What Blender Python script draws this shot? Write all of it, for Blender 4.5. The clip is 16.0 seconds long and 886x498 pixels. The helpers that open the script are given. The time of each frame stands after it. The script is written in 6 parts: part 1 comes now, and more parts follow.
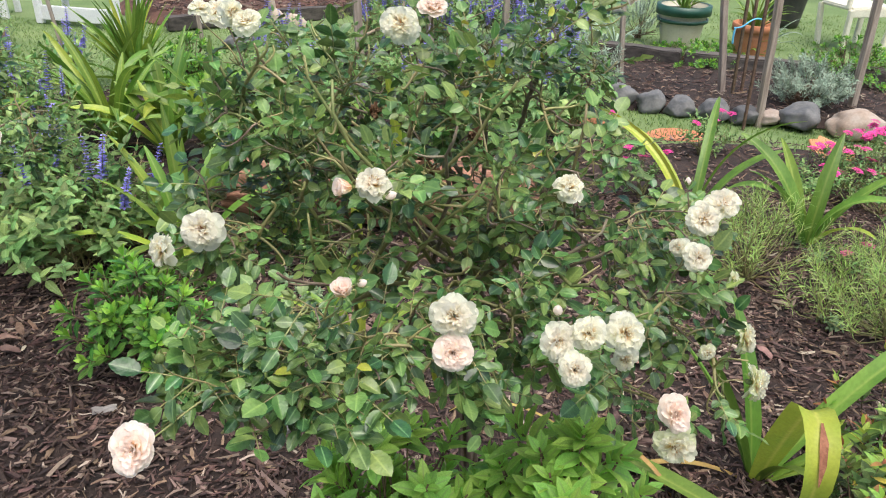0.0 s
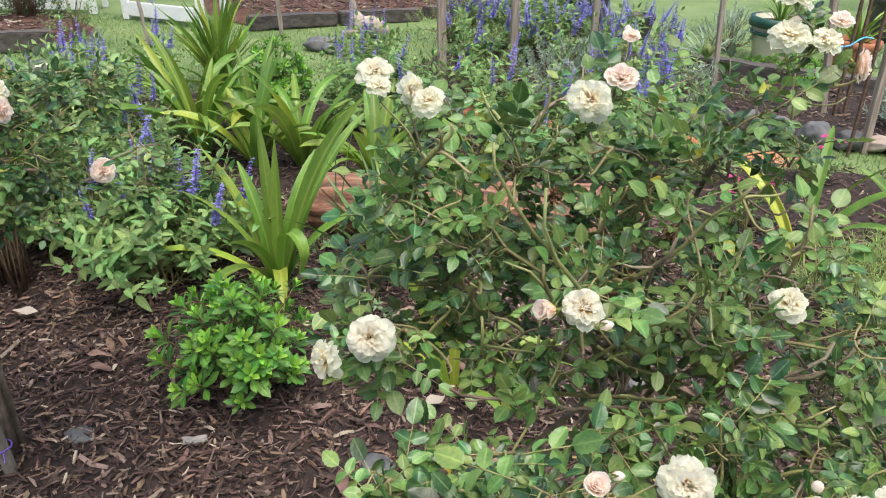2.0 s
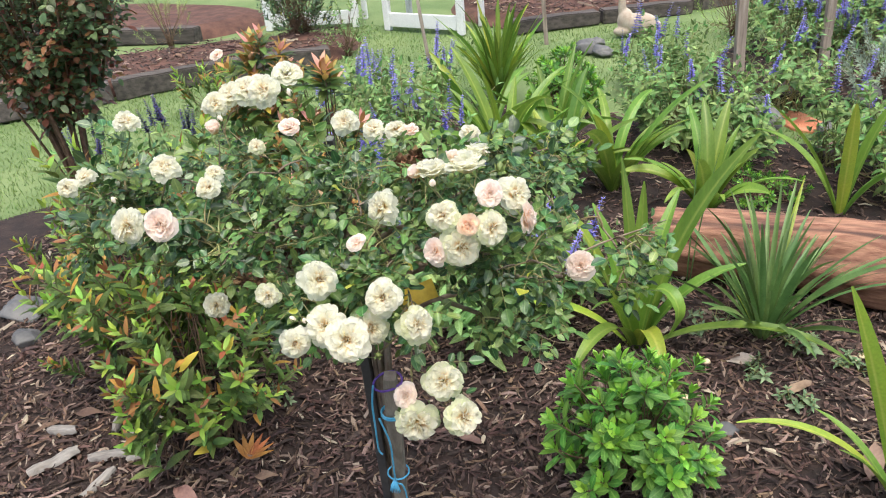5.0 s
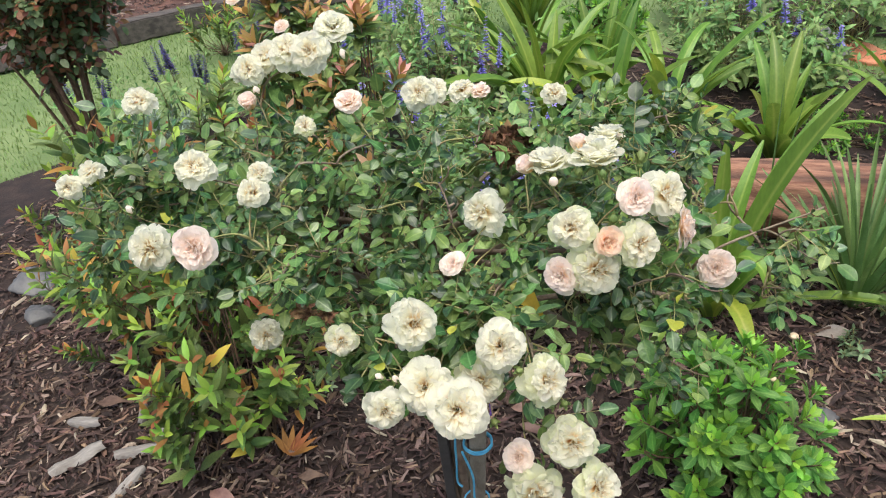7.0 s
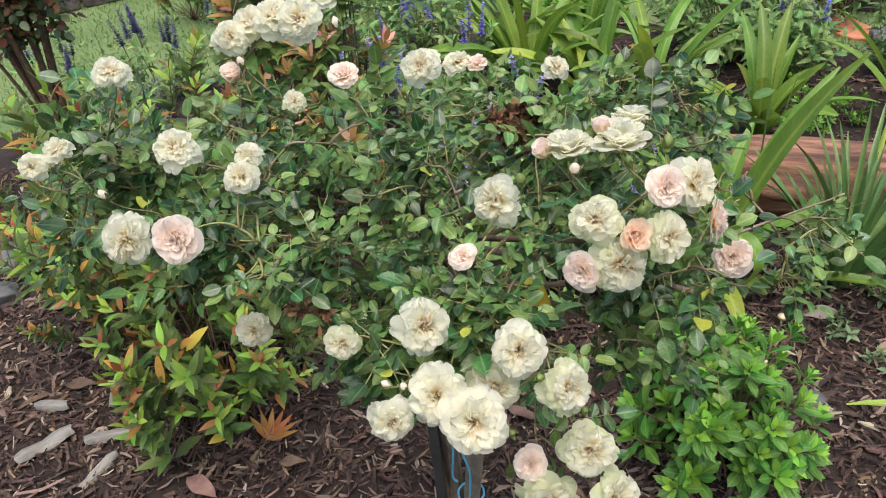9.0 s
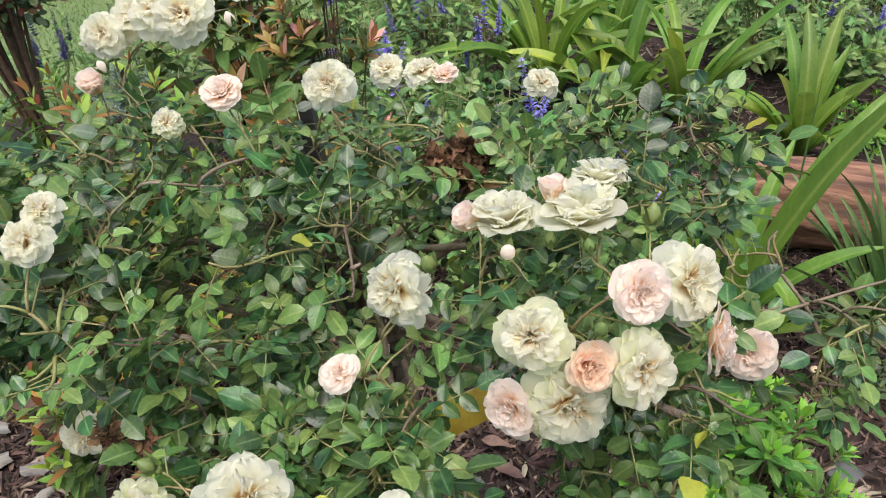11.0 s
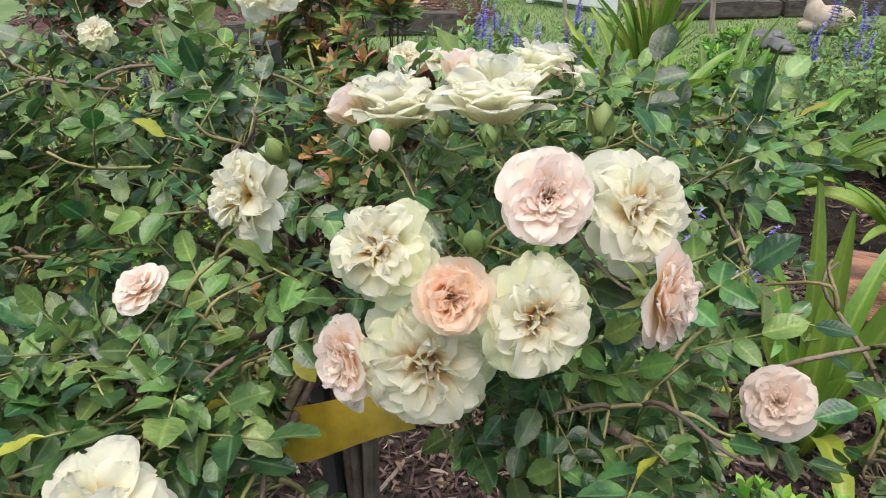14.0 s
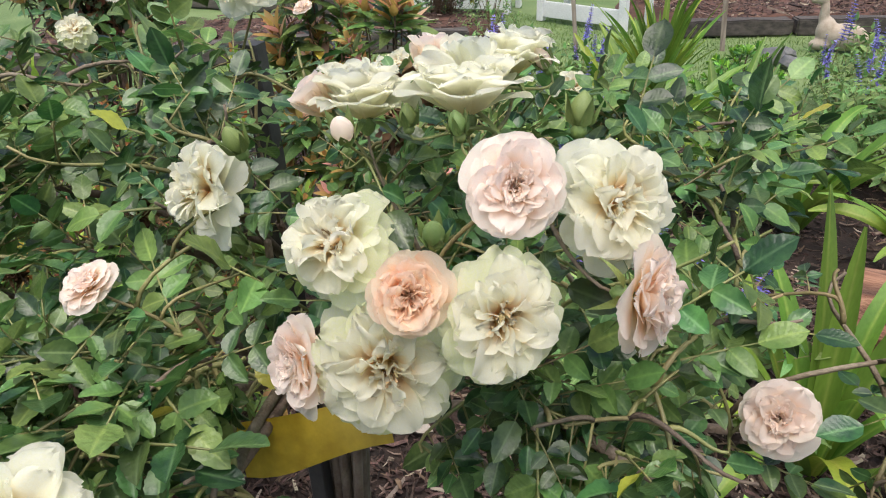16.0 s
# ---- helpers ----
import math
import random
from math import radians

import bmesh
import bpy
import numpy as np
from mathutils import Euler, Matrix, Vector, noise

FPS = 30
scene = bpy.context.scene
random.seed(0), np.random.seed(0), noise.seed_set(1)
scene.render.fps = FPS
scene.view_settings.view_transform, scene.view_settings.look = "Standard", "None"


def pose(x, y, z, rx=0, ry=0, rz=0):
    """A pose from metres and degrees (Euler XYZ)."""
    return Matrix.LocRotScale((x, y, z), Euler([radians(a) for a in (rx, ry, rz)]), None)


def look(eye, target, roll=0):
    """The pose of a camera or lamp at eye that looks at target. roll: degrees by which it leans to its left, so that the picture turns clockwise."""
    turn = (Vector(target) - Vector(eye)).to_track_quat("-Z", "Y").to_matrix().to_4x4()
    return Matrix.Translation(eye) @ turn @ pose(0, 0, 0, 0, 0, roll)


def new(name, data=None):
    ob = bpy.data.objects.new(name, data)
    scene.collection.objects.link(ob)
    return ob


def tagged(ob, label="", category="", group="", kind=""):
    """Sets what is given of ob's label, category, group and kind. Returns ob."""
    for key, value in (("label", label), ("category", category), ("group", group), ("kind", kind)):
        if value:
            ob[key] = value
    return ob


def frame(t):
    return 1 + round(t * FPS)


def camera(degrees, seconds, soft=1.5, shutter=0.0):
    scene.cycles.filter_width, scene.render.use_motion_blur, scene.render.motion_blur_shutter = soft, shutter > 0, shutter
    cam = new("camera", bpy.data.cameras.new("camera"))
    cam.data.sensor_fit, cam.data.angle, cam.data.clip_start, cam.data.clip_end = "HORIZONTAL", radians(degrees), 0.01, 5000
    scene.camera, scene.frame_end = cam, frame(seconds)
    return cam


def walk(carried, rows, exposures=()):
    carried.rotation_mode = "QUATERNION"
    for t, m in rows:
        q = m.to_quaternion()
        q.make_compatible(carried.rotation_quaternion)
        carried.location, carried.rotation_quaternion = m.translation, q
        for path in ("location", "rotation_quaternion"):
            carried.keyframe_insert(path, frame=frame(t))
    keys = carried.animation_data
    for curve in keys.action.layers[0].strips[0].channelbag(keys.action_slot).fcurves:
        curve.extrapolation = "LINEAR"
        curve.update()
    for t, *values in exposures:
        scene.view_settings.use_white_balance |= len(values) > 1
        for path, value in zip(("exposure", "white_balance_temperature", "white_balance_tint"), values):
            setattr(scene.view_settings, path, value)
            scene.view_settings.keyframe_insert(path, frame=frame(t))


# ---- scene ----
cam = camera(61.4, 16.0, soft=1.1)
PATH = [
    (0, (0.059, 0.051, 1.664), (0.058, 1.823, 0.735), 1.4),
    (0.5, (0.039, 0.073, 1.667), (0.024, 1.841, 0.732), 1.5),
    (1, (0.025, 0.105, 1.675), (-0.015, 1.868, 0.731), 1.5),
    (1.5, (-0.034, 0.16, 1.695), (-0.114, 1.92, 0.748), 1.8),
    (2, (-0.121, 0.225, 1.725), (-0.266, 1.983, 0.783), 1.9),
    (2.5, (-0.221, 0.285, 1.748), (-0.46, 2.04, 0.819), 1.4),
    (3, (-0.332, 0.341, 1.766), (-0.688, 2.081, 0.847), -0.3),
    (3.5, (-0.461, 0.384, 1.788), (-0.937, 2.099, 0.876), -1.9),
    (4, (-0.589, 0.406, 1.802), (-1.165, 2.088, 0.886), -3.0),
    (4.5, (-0.698, 0.438, 1.804), (-1.336, 2.091, 0.875), -4.0),
    (5, (-0.855, 0.528, 1.782), (-1.506, 2.16, 0.826), -5.3),
    (5.2, (-0.915, 0.567, 1.776), (-1.562, 2.191, 0.804), -5.9),
    (7.3, (-1.106, 0.826, 1.729), (-1.769, 2.351, 0.617), -7.4),
    (7.5, (-1.117, 0.849, 1.721), (-1.76, 2.376, 0.601), -7.0),
    (8, (-1.13, 0.851, 1.718), (-1.742, 2.371, 0.572), -6.0),
    (8.2, (-1.127, 0.837, 1.722), (-1.735, 2.353, 0.567), -5.8),
    (10.3, (-1.242, 0.99, 1.711), (-1.795, 2.5, 0.521), -6.1),
    (10.5, (-1.214, 1.05, 1.678), (-1.785, 2.552, 0.486), -5.6),
    (11, (-1.141, 1.143, 1.628), (-1.796, 2.617, 0.446), -4.9),
    (11.5, (-1.108, 1.164, 1.576), (-1.853, 2.609, 0.411), -5.0),
    (12, (-1.072, 1.195, 1.538), (-1.883, 2.625, 0.399), -4.8),
    (12.5, (-1.056, 1.223, 1.494), (-1.913, 2.663, 0.403), -4.3),
    (13, (-1.048, 1.247, 1.462), (-1.935, 2.707, 0.422), -3.6),
    (13.5, (-1.044, 1.261, 1.438), (-1.958, 2.737, 0.444), -3.0),
    (14, (-1.053, 1.27, 1.433), (-1.991, 2.753, 0.473), -2.1),
    (14.5, (-1.051, 1.275, 1.418), (-2.01, 2.757, 0.479), -1.4),
    (15, (-1.06, 1.284, 1.416), (-2.03, 2.765, 0.485), -1.3),
    (15.5, (-1.054, 1.293, 1.414), (-2.026, 2.775, 0.487), -1.7),
    (16, (-1.045, 1.298, 1.41), (-2.019, 2.785, 0.493), -2.1),
]
walk(cam, [(t, look(eye, target, roll)) for t, eye, target, roll in PATH], exposures=[(0, 1.05), (2.0, 1.07), (3.5, 1.15), (5.2, 1.16), (7.5, 0.90), (10.5, 0.82), (16, 0.795)])

# ---- sky and sun: bright overcast ----
SUN_EL, SUN_AZ = radians(74), radians(150)
world = bpy.data.worlds.new("overcast_sky")
scene.world = world
world.use_nodes = True
wn = world.node_tree.nodes
sky = wn.new("ShaderNodeTexSky")
sky.sky_type = "NISHITA"
sky.sun_disc = False
sky.sun_elevation, sky.sun_rotation = SUN_EL, SUN_AZ
sky.air_density, sky.dust_density, sky.ozone_density = 1.0, 4.0, 1.0
wn["Background"].inputs["Strength"].default_value = 0.105
world.node_tree.links.new(sky.outputs[0], wn["Background"].inputs["Color"])
sun = new("sun", bpy.data.lights.new("sun", "SUN"))
sun.data.energy, sun.data.angle, sun.data.color = 2.0, radians(60), (1.0, 0.96, 0.9)
sun_dir = Vector((math.sin(SUN_AZ) * math.cos(SUN_EL), math.cos(SUN_AZ) * math.cos(SUN_EL), math.sin(SUN_EL)))
sun.matrix_world = look(sun_dir * 20, (0, 0, 0))

# ---- materials ----
rng = random.Random(7)


def material(name, c1, c2, scale=20.0, rough=0.6, bump=0.3, bscale=150.0, rnd=0.3, hue=0.02, trans=0.0, c3=None, tone=None, stretch=(1, 1, 1), odd=None, spec=0.5, odd_at=0.93, veins=0.0, tsat=1.0):
    """Two-scale surface: c1/c2 patches, fine grain, per-piece variation, optional colour c3 by the tone attribute, odd pieces, and light let through."""
    m = bpy.data.materials.new(name)
    m.use_nodes = True
    n, l = m.node_tree.nodes, m.node_tree.links
    bsdf = n["Principled BSDF"]
    tc = n.new("ShaderNodeTexCoord")
    mp = n.new("ShaderNodeMapping")
    mp.inputs["Scale"].default_value = stretch
    l.new(tc.outputs["Object"], mp.inputs["Vector"])
    big = n.new("ShaderNodeTexNoise")
    big.inputs["Scale"].default_value, big.inputs["Detail"].default_value = scale, 4
    fine = n.new("ShaderNodeTexNoise")
    fine.inputs["Scale"].default_value, fine.inputs["Detail"].default_value = bscale, 3
    l.new(mp.outputs[0], big.inputs["Vector"]), l.new(mp.outputs[0], fine.inputs["Vector"])
    mix = n.new("ShaderNodeMix")
    mix.data_type = "RGBA"
    mix.inputs["A"].default_value, mix.inputs["B"].default_value = (*c1, 1), (*c2, 1)
    ramp = n.new("ShaderNodeValToRGB")
    ramp.color_ramp.elements[0].position, ramp.color_ramp.elements[1].position = 0.35, 0.68
    l.new(big.outputs["Fac"], ramp.inputs[0]), l.new(ramp.outputs[0], mix.inputs["Factor"])
    colour = mix.outputs["Result"]
    if c3:
        at = n.new("ShaderNodeAttribute")
        at.attribute_name = "tone"
        r2 = n.new("ShaderNodeValToRGB")
        r2.color_ramp.elements[0].position, r2.color_ramp.elements[1].position = tone or (0.0, 1.0)
        l.new(at.outputs["Fac"], r2.inputs[0])
        m3 = n.new("ShaderNodeMix")
        m3.data_type = "RGBA"
        m3.inputs["B"].default_value = (*c3, 1)
        l.new(r2.outputs[0], m3.inputs["Factor"]), l.new(colour, m3.inputs["A"])
        colour = m3.outputs["Result"]
    oi, geo = n.new("ShaderNodeObjectInfo"), n.new("ShaderNodeNewGeometry")
    add = n.new("ShaderNodeMath")
    add.operation = "ADD"
    l.new(oi.outputs["Random"], add.inputs[0]), l.new(geo.outputs["Random Per Island"], add.inputs[1])
    fr = n.new("ShaderNodeMath")
    fr.operation = "FRACT"
    l.new(add.outputs[0], fr.inputs[0])
    if odd:
        gt = n.new("ShaderNodeMath")
        gt.operation, gt.inputs[1].default_value = "GREATER_THAN", odd_at
        l.new(fr.outputs[0], gt.inputs[0])
        mo = n.new("ShaderNodeMix")
        mo.data_type = "RGBA"
        mo.inputs["B"].default_value = (*odd, 1)
        l.new(gt.outputs[0], mo.inputs["Factor"]), l.new(colour, mo.inputs["A"])
        colour = mo.outputs["Result"]
    hs = n.new("ShaderNodeHueSaturation")
    vr = n.new("ShaderNodeMapRange")
    vr.inputs["To Min"].default_value, vr.inputs["To Max"].default_value = 1 - rnd, 1 + rnd
    l.new(fr.outputs[0], vr.inputs["Value"])
    vf = n.new("ShaderNodeMapRange")
    vf.inputs["To Min"].default_value, vf.inputs["To Max"].default_value = 0.75, 1.25
    l.new(fine.outputs["Fac"], vf.inputs["Value"])
    mul = n.new("ShaderNodeMath")
    mul.operation = "MULTIPLY"
    l.new(vr.outputs[0], mul.inputs[0]), l.new(vf.outputs[0], mul.inputs[1])
    l.new(mul.outputs[0], hs.inputs["Value"])
    m7 = n.new("ShaderNodeMath")
    m7.operation, m7.inputs[1].default_value = "MULTIPLY", 7.31
    f7 = n.new("ShaderNodeMath")
    f7.operation = "FRACT"
    hr = n.new("ShaderNodeMapRange")
    hr.inputs["To Min"].default_value, hr.inputs["To Max"].default_value = 0.5 - hue, 0.5 + hue
    l.new(fr.outputs[0], m7.inputs[0]), l.new(m7.outputs[0], f7.inputs[0]), l.new(f7.outputs[0], hr.inputs["Value"])
    l.new(hr.outputs[0], hs.inputs["Hue"]), l.new(colour, hs.inputs["Color"])
    l.new(hs.outputs[0], bsdf.inputs["Base Color"])
    bsdf.inputs["Roughness"].default_value = rough
    bsdf.inputs["Specular IOR Level"].default_value = spec
    if veins:
        al, mi = n.new("ShaderNodeAttribute"), n.new("ShaderNodeAttribute")
        al.attribute_name, mi.attribute_name = "along", "tone"
        k1, k2 = n.new("ShaderNodeMath"), n.new("ShaderNodeMath")
        k1.operation, k1.inputs[1].default_value = "MULTIPLY", 52.0
        k2.operation, k2.inputs[1].default_value = "MULTIPLY_ADD", 9.0
        l.new(al.outputs["Fac"], k1.inputs[0]), l.new(mi.outputs["Fac"], k2.inputs[0]), l.new(k1.outputs[0], k2.inputs[2])
        sn = n.new("ShaderNodeMath")
        sn.operation = "SINE"
        l.new(k2.outputs[0], sn.inputs[0])
        vb = n.new("ShaderNodeBump")
        vb.inputs["Strength"].default_value, vb.inputs["Distance"].default_value = veins, 0.0012
        l.new(sn.outputs[0], vb.inputs["Height"])
    if bump:
        b = n.new("ShaderNodeBump")
        if veins:
            l.new(vb.outputs[0], b.inputs["Normal"])
        b.inputs["Strength"].default_value, b.inputs["Distance"].default_value = bump, 0.004
        l.new(fine.outputs["Fac"], b.inputs["Height"]), l.new(b.outputs[0], bsdf.inputs["Normal"])
    if trans:
        t = n.new("ShaderNodeBsdfTranslucent")
        ts = n.new("ShaderNodeHueSaturation")
        ts.inputs["Saturation"].default_value = tsat
        l.new(hs.outputs[0], ts.inputs["Color"]), l.new(ts.outputs[0], t.inputs["Color"])
        ms = n.new("ShaderNodeMixShader")
        ms.inputs[0].default_value = trans
        l.new(bsdf.outputs[0], ms.inputs[1]), l.new(t.outputs[0], ms.inputs[2])
        l.new(ms.outputs[0], n["Material Output"].inputs["Surface"])
    return m


ROSE_LEAF = material("rose_leaf", (0.018, 0.060, 0.022), (0.110, 0.202, 0.060), 40, 0.30, 0.16, 320, 0.6, 0.035, 0.22, c3=(0.16, 0.258, 0.105), tone=(0.82, 1.0), odd=(0.24, 0.28, 0.04), odd_at=0.994, veins=0.05, tsat=1.2, spec=0.65)
ROSE_LEAF_NEW = material("young_rose_leaf", (0.105, 0.205, 0.055), (0.195, 0.30, 0.085), 40, 0.28, 0.2, 320, 0.35, 0.03, 0.27, veins=0.08, c3=(0.24, 0.36, 0.1), tone=(0.8, 1.0), odd=(0.30, 0.30, 0.04), odd_at=0.997)
CANE = material("rose_cane", (0.19, 0.21, 0.07), (0.27, 0.22, 0.10), 18, 0.55, 0.4, 200, 0.3, 0.03)
OLD_CANE = material("old_rose_cane", (0.12, 0.085, 0.055), (0.22, 0.18, 0.13), 30, 0.75, 0.6, 220, 0.3)
# c3: golden petal bases, with warm glow between the petals painted in
PETAL_WHITE = material("cream_petals", (0.912, 0.902, 0.762), (0.922, 0.917, 0.840), 60, 0.5, 0.1, 500, 0.06, 0.01, 0.66, c3=(0.917, 0.830, 0.579), tone=(0.5, 1.0), spec=0.22, tsat=1.12)
PETAL_INNER = material("ageing_inner_petals", (0.917, 0.897, 0.753), (0.926, 0.917, 0.830), 60, 0.5, 0.1, 500, 0.06, 0.01, 0.66, c3=(0.907, 0.666, 0.309), tone=(0.35, 0.95), spec=0.22, tsat=1.12)
PETAL_TAN = material("tan_inner_petals", (0.917, 0.878, 0.762), (0.922, 0.902, 0.820), 60, 0.5, 0.1, 500, 0.06, 0.01, 0.66, c3=(0.888, 0.627, 0.328), tone=(0.42, 0.95), spec=0.22, tsat=1.12)
PETAL_GREEN = material("greenish_petals", (0.868, 0.888, 0.618), (0.897, 0.907, 0.753), 60, 0.5, 0.1, 500, 0.06, 0.01, 0.66, c3=(0.811, 0.762, 0.454), tone=(0.5, 1.0), spec=0.22, tsat=1.12)
PETAL_PINK = material("pale_pink_petals", (0.985, 0.868, 0.785), (0.985, 0.905, 0.845), 60, 0.5, 0.1, 500, 0.04, 0.01, 0.55, c3=(0.98, 0.76, 0.47), tone=(0.25, 0.95), spec=0.22, tsat=1.08)
PETAL_PEACH = material("peach_petals", (0.98, 0.815, 0.66), (0.98, 0.865, 0.755), 60, 0.5, 0.1, 500, 0.06, 0.01, 0.66, c3=(0.936, 0.598, 0.309), tone=(0.2, 0.85), spec=0.22, tsat=1.12)
STAMEN = material("withered_stamens", (0.46, 0.32, 0.15), (0.68, 0.54, 0.31), 90, 0.8, 0.4, 400, 0.35)
DEAD = material("withered_bloom", (0.09, 0.045, 0.022), (0.22, 0.12, 0.055), 60, 0.85, 0.5, 300, 0.35)
SEPAL = material("sepal_green", (0.13, 0.2, 0.05), (0.2, 0.25, 0.085), 60, 0.5, 0.2, 300, 0.2)
STRAP = material("strap_leaf", (0.11, 0.22, 0.03), (0.20, 0.33, 0.05), 9, 0.42, 0.25, 120, 0.25, 0.02, 0.3, c3=(0.26, 0.36, 0.07), tone=(0.7, 1.0), stretch=(1, 1, 0.25))
STRAP_YELLOW = material("yellowing_strap_leaf", (0.36, 0.42, 0.05), (0.26, 0.38, 0.05), 9, 0.42, 0.25, 120, 0.2, 0.02, 0.3, c3=(0.45, 0.48, 0.09), tone=(0.7, 1.0))
STRAP_DRY = material("dried_strap_leaf", (0.48, 0.36, 0.10), (0.34, 0.20, 0.07), 14, 0.7, 0.3, 120, 0.25, 0.02, 0.2)
BROWN_SPOT = material("brown_leaf_scar", (0.16, 0.07, 0.03), (0.26, 0.13, 0.06), 60, 0.8, 0.4, 200, 0.2)
IRIS = material("iris_leaf", (0.085, 0.165, 0.045), (0.15, 0.25, 0.075), 12, 0.45, 0.25, 140, 0.3, 0.02, 0.22)
BUSH_GREEN = material("bright_shrub_leaf", (0.075, 0.21, 0.035), (0.13, 0.30, 0.05), 20, 0.42, 0.25, 260, 0.3, 0.02, 0.28, c3=(0.20, 0.38, 0.08), tone=(0.8, 1.0))
BUSH_TIP = material("bright_shrub_tip", (0.2, 0.44, 0.045), (0.28, 0.52, 0.075), 20, 0.42, 0.25, 260, 0.3, 0.02, 0.28)
BUSH_LIME = material("lime_shrub_leaf", (0.29, 0.53, 0.09), (0.4, 0.63, 0.14), 20, 0.45, 0.25, 260, 0.25, 0.02, 0.42, c3=(0.28, 0.42, 0.12), tone=(0.8, 1.0))
SALVIA_LEAF = material("salvia_leaf", (0.12, 0.235, 0.06), (0.255, 0.385, 0.135), 25, 0.5, 0.3, 300, 0.5, 0.035, 0.28, c3=(0.24, 0.37, 0.15), tone=(0.8, 1.0), spec=0.35)
SALVIA_BLUE = material("salvia_flower", (0.22, 0.19, 0.62), (0.43, 0.39, 0.87), 60, 0.6, 0.2, 300, 0.35, 0.02, 0.2)
SALVIA_DARK = material("faded_salvia_flower", (0.055, 0.05, 0.14), (0.11, 0.09, 0.26), 60, 0.7, 0.2, 300, 0.3, 0.02, 0.1)
RED_SHRUB = material("red_tipped_leaf", (0.09, 0.16, 0.04), (0.18, 0.265, 0.065), 30, 0.42, 0.25, 260, 0.45, 0.03, 0.3, odd=(0.46, 0.30, 0.06), odd_at=0.95)
ORANGE_TIP = material("orange_pink_leaf_tip", (0.55, 0.27, 0.10), (0.44, 0.36, 0.10), 30, 0.5, 0.2, 260, 0.3, 0.03, 0.35, odd=(0.66, 0.36, 0.27), odd_at=0.78)
RED_TIP = material("orange_new_leaf", (0.50, 0.17, 0.085), (0.42, 0.26, 0.06), 30, 0.5, 0.2, 260, 0.3, 0.03, 0.35, odd=(0.26, 0.42, 0.06), odd_at=0.36)
FERNY = material("feathery_leaf", (0.25, 0.41, 0.08), (0.35, 0.49, 0.14), 30, 0.55, 0.1, 260, 0.3, 0.02, 0.3)
WEED = material("seedling_leaf", (0.12, 0.20, 0.09), (0.20, 0.28, 0.15), 30, 0.6, 0.2, 260, 0.3, 0.02, 0.2)
GREY_LEAF = material("lavender_leaf", (0.22, 0.31, 0.22), (0.34, 0.42, 0.32), 30, 0.7, 0.1, 260, 0.25, 0.02, 0.15)
MAGENTA = material("magenta_petals", (0.62, 0.03, 0.22), (0.72, 0.08, 0.34), 60, 0.6, 0.1, 260, 0.3, 0.02, 0.2)
DARK_LEAF = material("dull_rose_leaf", (0.085, 0.145, 0.055), (0.165, 0.225, 0.095), 25, 0.45, 0.2, 260, 0.4, 0.03, 0.2, odd=(0.20, 0.085, 0.04), odd_at=0.68)
TWIG = material("brown_twig", (0.10, 0.06, 0.035), (0.20, 0.13, 0.08), 40, 0.8, 0.5, 260, 0.3)
STAKE = material("weathered_stake", (0.22, 0.175, 0.135), (0.40, 0.34, 0.28), 7, 0.85, 0.7, 60, 0.15, 0.01, stretch=(6, 6, 0.5))
SLEEPER = material("old_sleeper", (0.05, 0.043, 0.039), (0.13, 0.11, 0.095), 5, 0.9, 0.8, 40, 0.2, 0.01, stretch=(0.6, 5, 5))
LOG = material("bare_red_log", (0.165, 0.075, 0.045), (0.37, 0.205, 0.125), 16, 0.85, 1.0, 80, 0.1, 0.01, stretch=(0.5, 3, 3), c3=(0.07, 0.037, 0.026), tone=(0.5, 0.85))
BARK = material("bark_mulch", (0.033, 0.020, 0.0165), (0.130, 0.077, 0.060), 40, 0.75, 0.8, 220, 0.6, 0.02, odd=(0.16, 0.115, 0.09), odd_at=0.87)
BARK_PALE = material("pale_bark_chip", (0.16, 0.1, 0.062), (0.27, 0.18, 0.12), 40, 0.8, 0.5, 200, 0.45, 0.02, odd=(0.30, 0.25, 0.19), odd_at=0.8)
SOIL = material("mulched_soil", (0.014, 0.009, 0.0075), (0.042, 0.025, 0.019), 12, 0.92, 1.0, 90, 0.0, 0.0)
BED_RED = material("red_brown_mulch", (0.06, 0.028, 0.02), (0.13, 0.062, 0.042), 8, 0.9, 1.0, 60, 0.0, 0.0)
LAWN = material("lawn", (0.1, 0.16, 0.05), (0.165, 0.225, 0.085), 1.6, 0.9, 1.0, 70, 0.0, 0.0)
BLADE = material("grass_blade", (0.125, 0.215, 0.05), (0.205, 0.29, 0.085), 3, 0.6, 0.0, 50, 0.35, 0.02, 0.25)
ROCK = material("border_stone", (0.075, 0.078, 0.085), (0.16, 0.158, 0.15), 9, 0.75, 0.8, 60, 0.25, 0.01)
ROCK_TAN = material("tan_border_stone", (0.28, 0.21, 0.16), (0.36, 0.31, 0.26), 9, 0.8, 0.8, 60, 0.2, 0.01)
PAVER = material("terracotta_paver", (0.46, 0.17, 0.075), (0.54, 0.25, 0.13), 6, 0.85, 0.5, 90, 0.1, 0.01)
TERRA = material("terracotta_pot", (0.44, 0.16, 0.07), (0.52, 0.23, 0.12), 7, 0.8, 0.3, 90, 0.0, 0.0)
POT_CREAM = material("cream_glazed_pot", (0.48, 0.44, 0.34), (0.56, 0.52, 0.42), 8, 0.4, 0.1, 90, 0.0, 0.0)
POT_GREEN = material("dark_green_band", (0.012, 0.06, 0.04), (0.025, 0.09, 0.06), 8, 0.4, 0.1, 90, 0.0, 0.0)
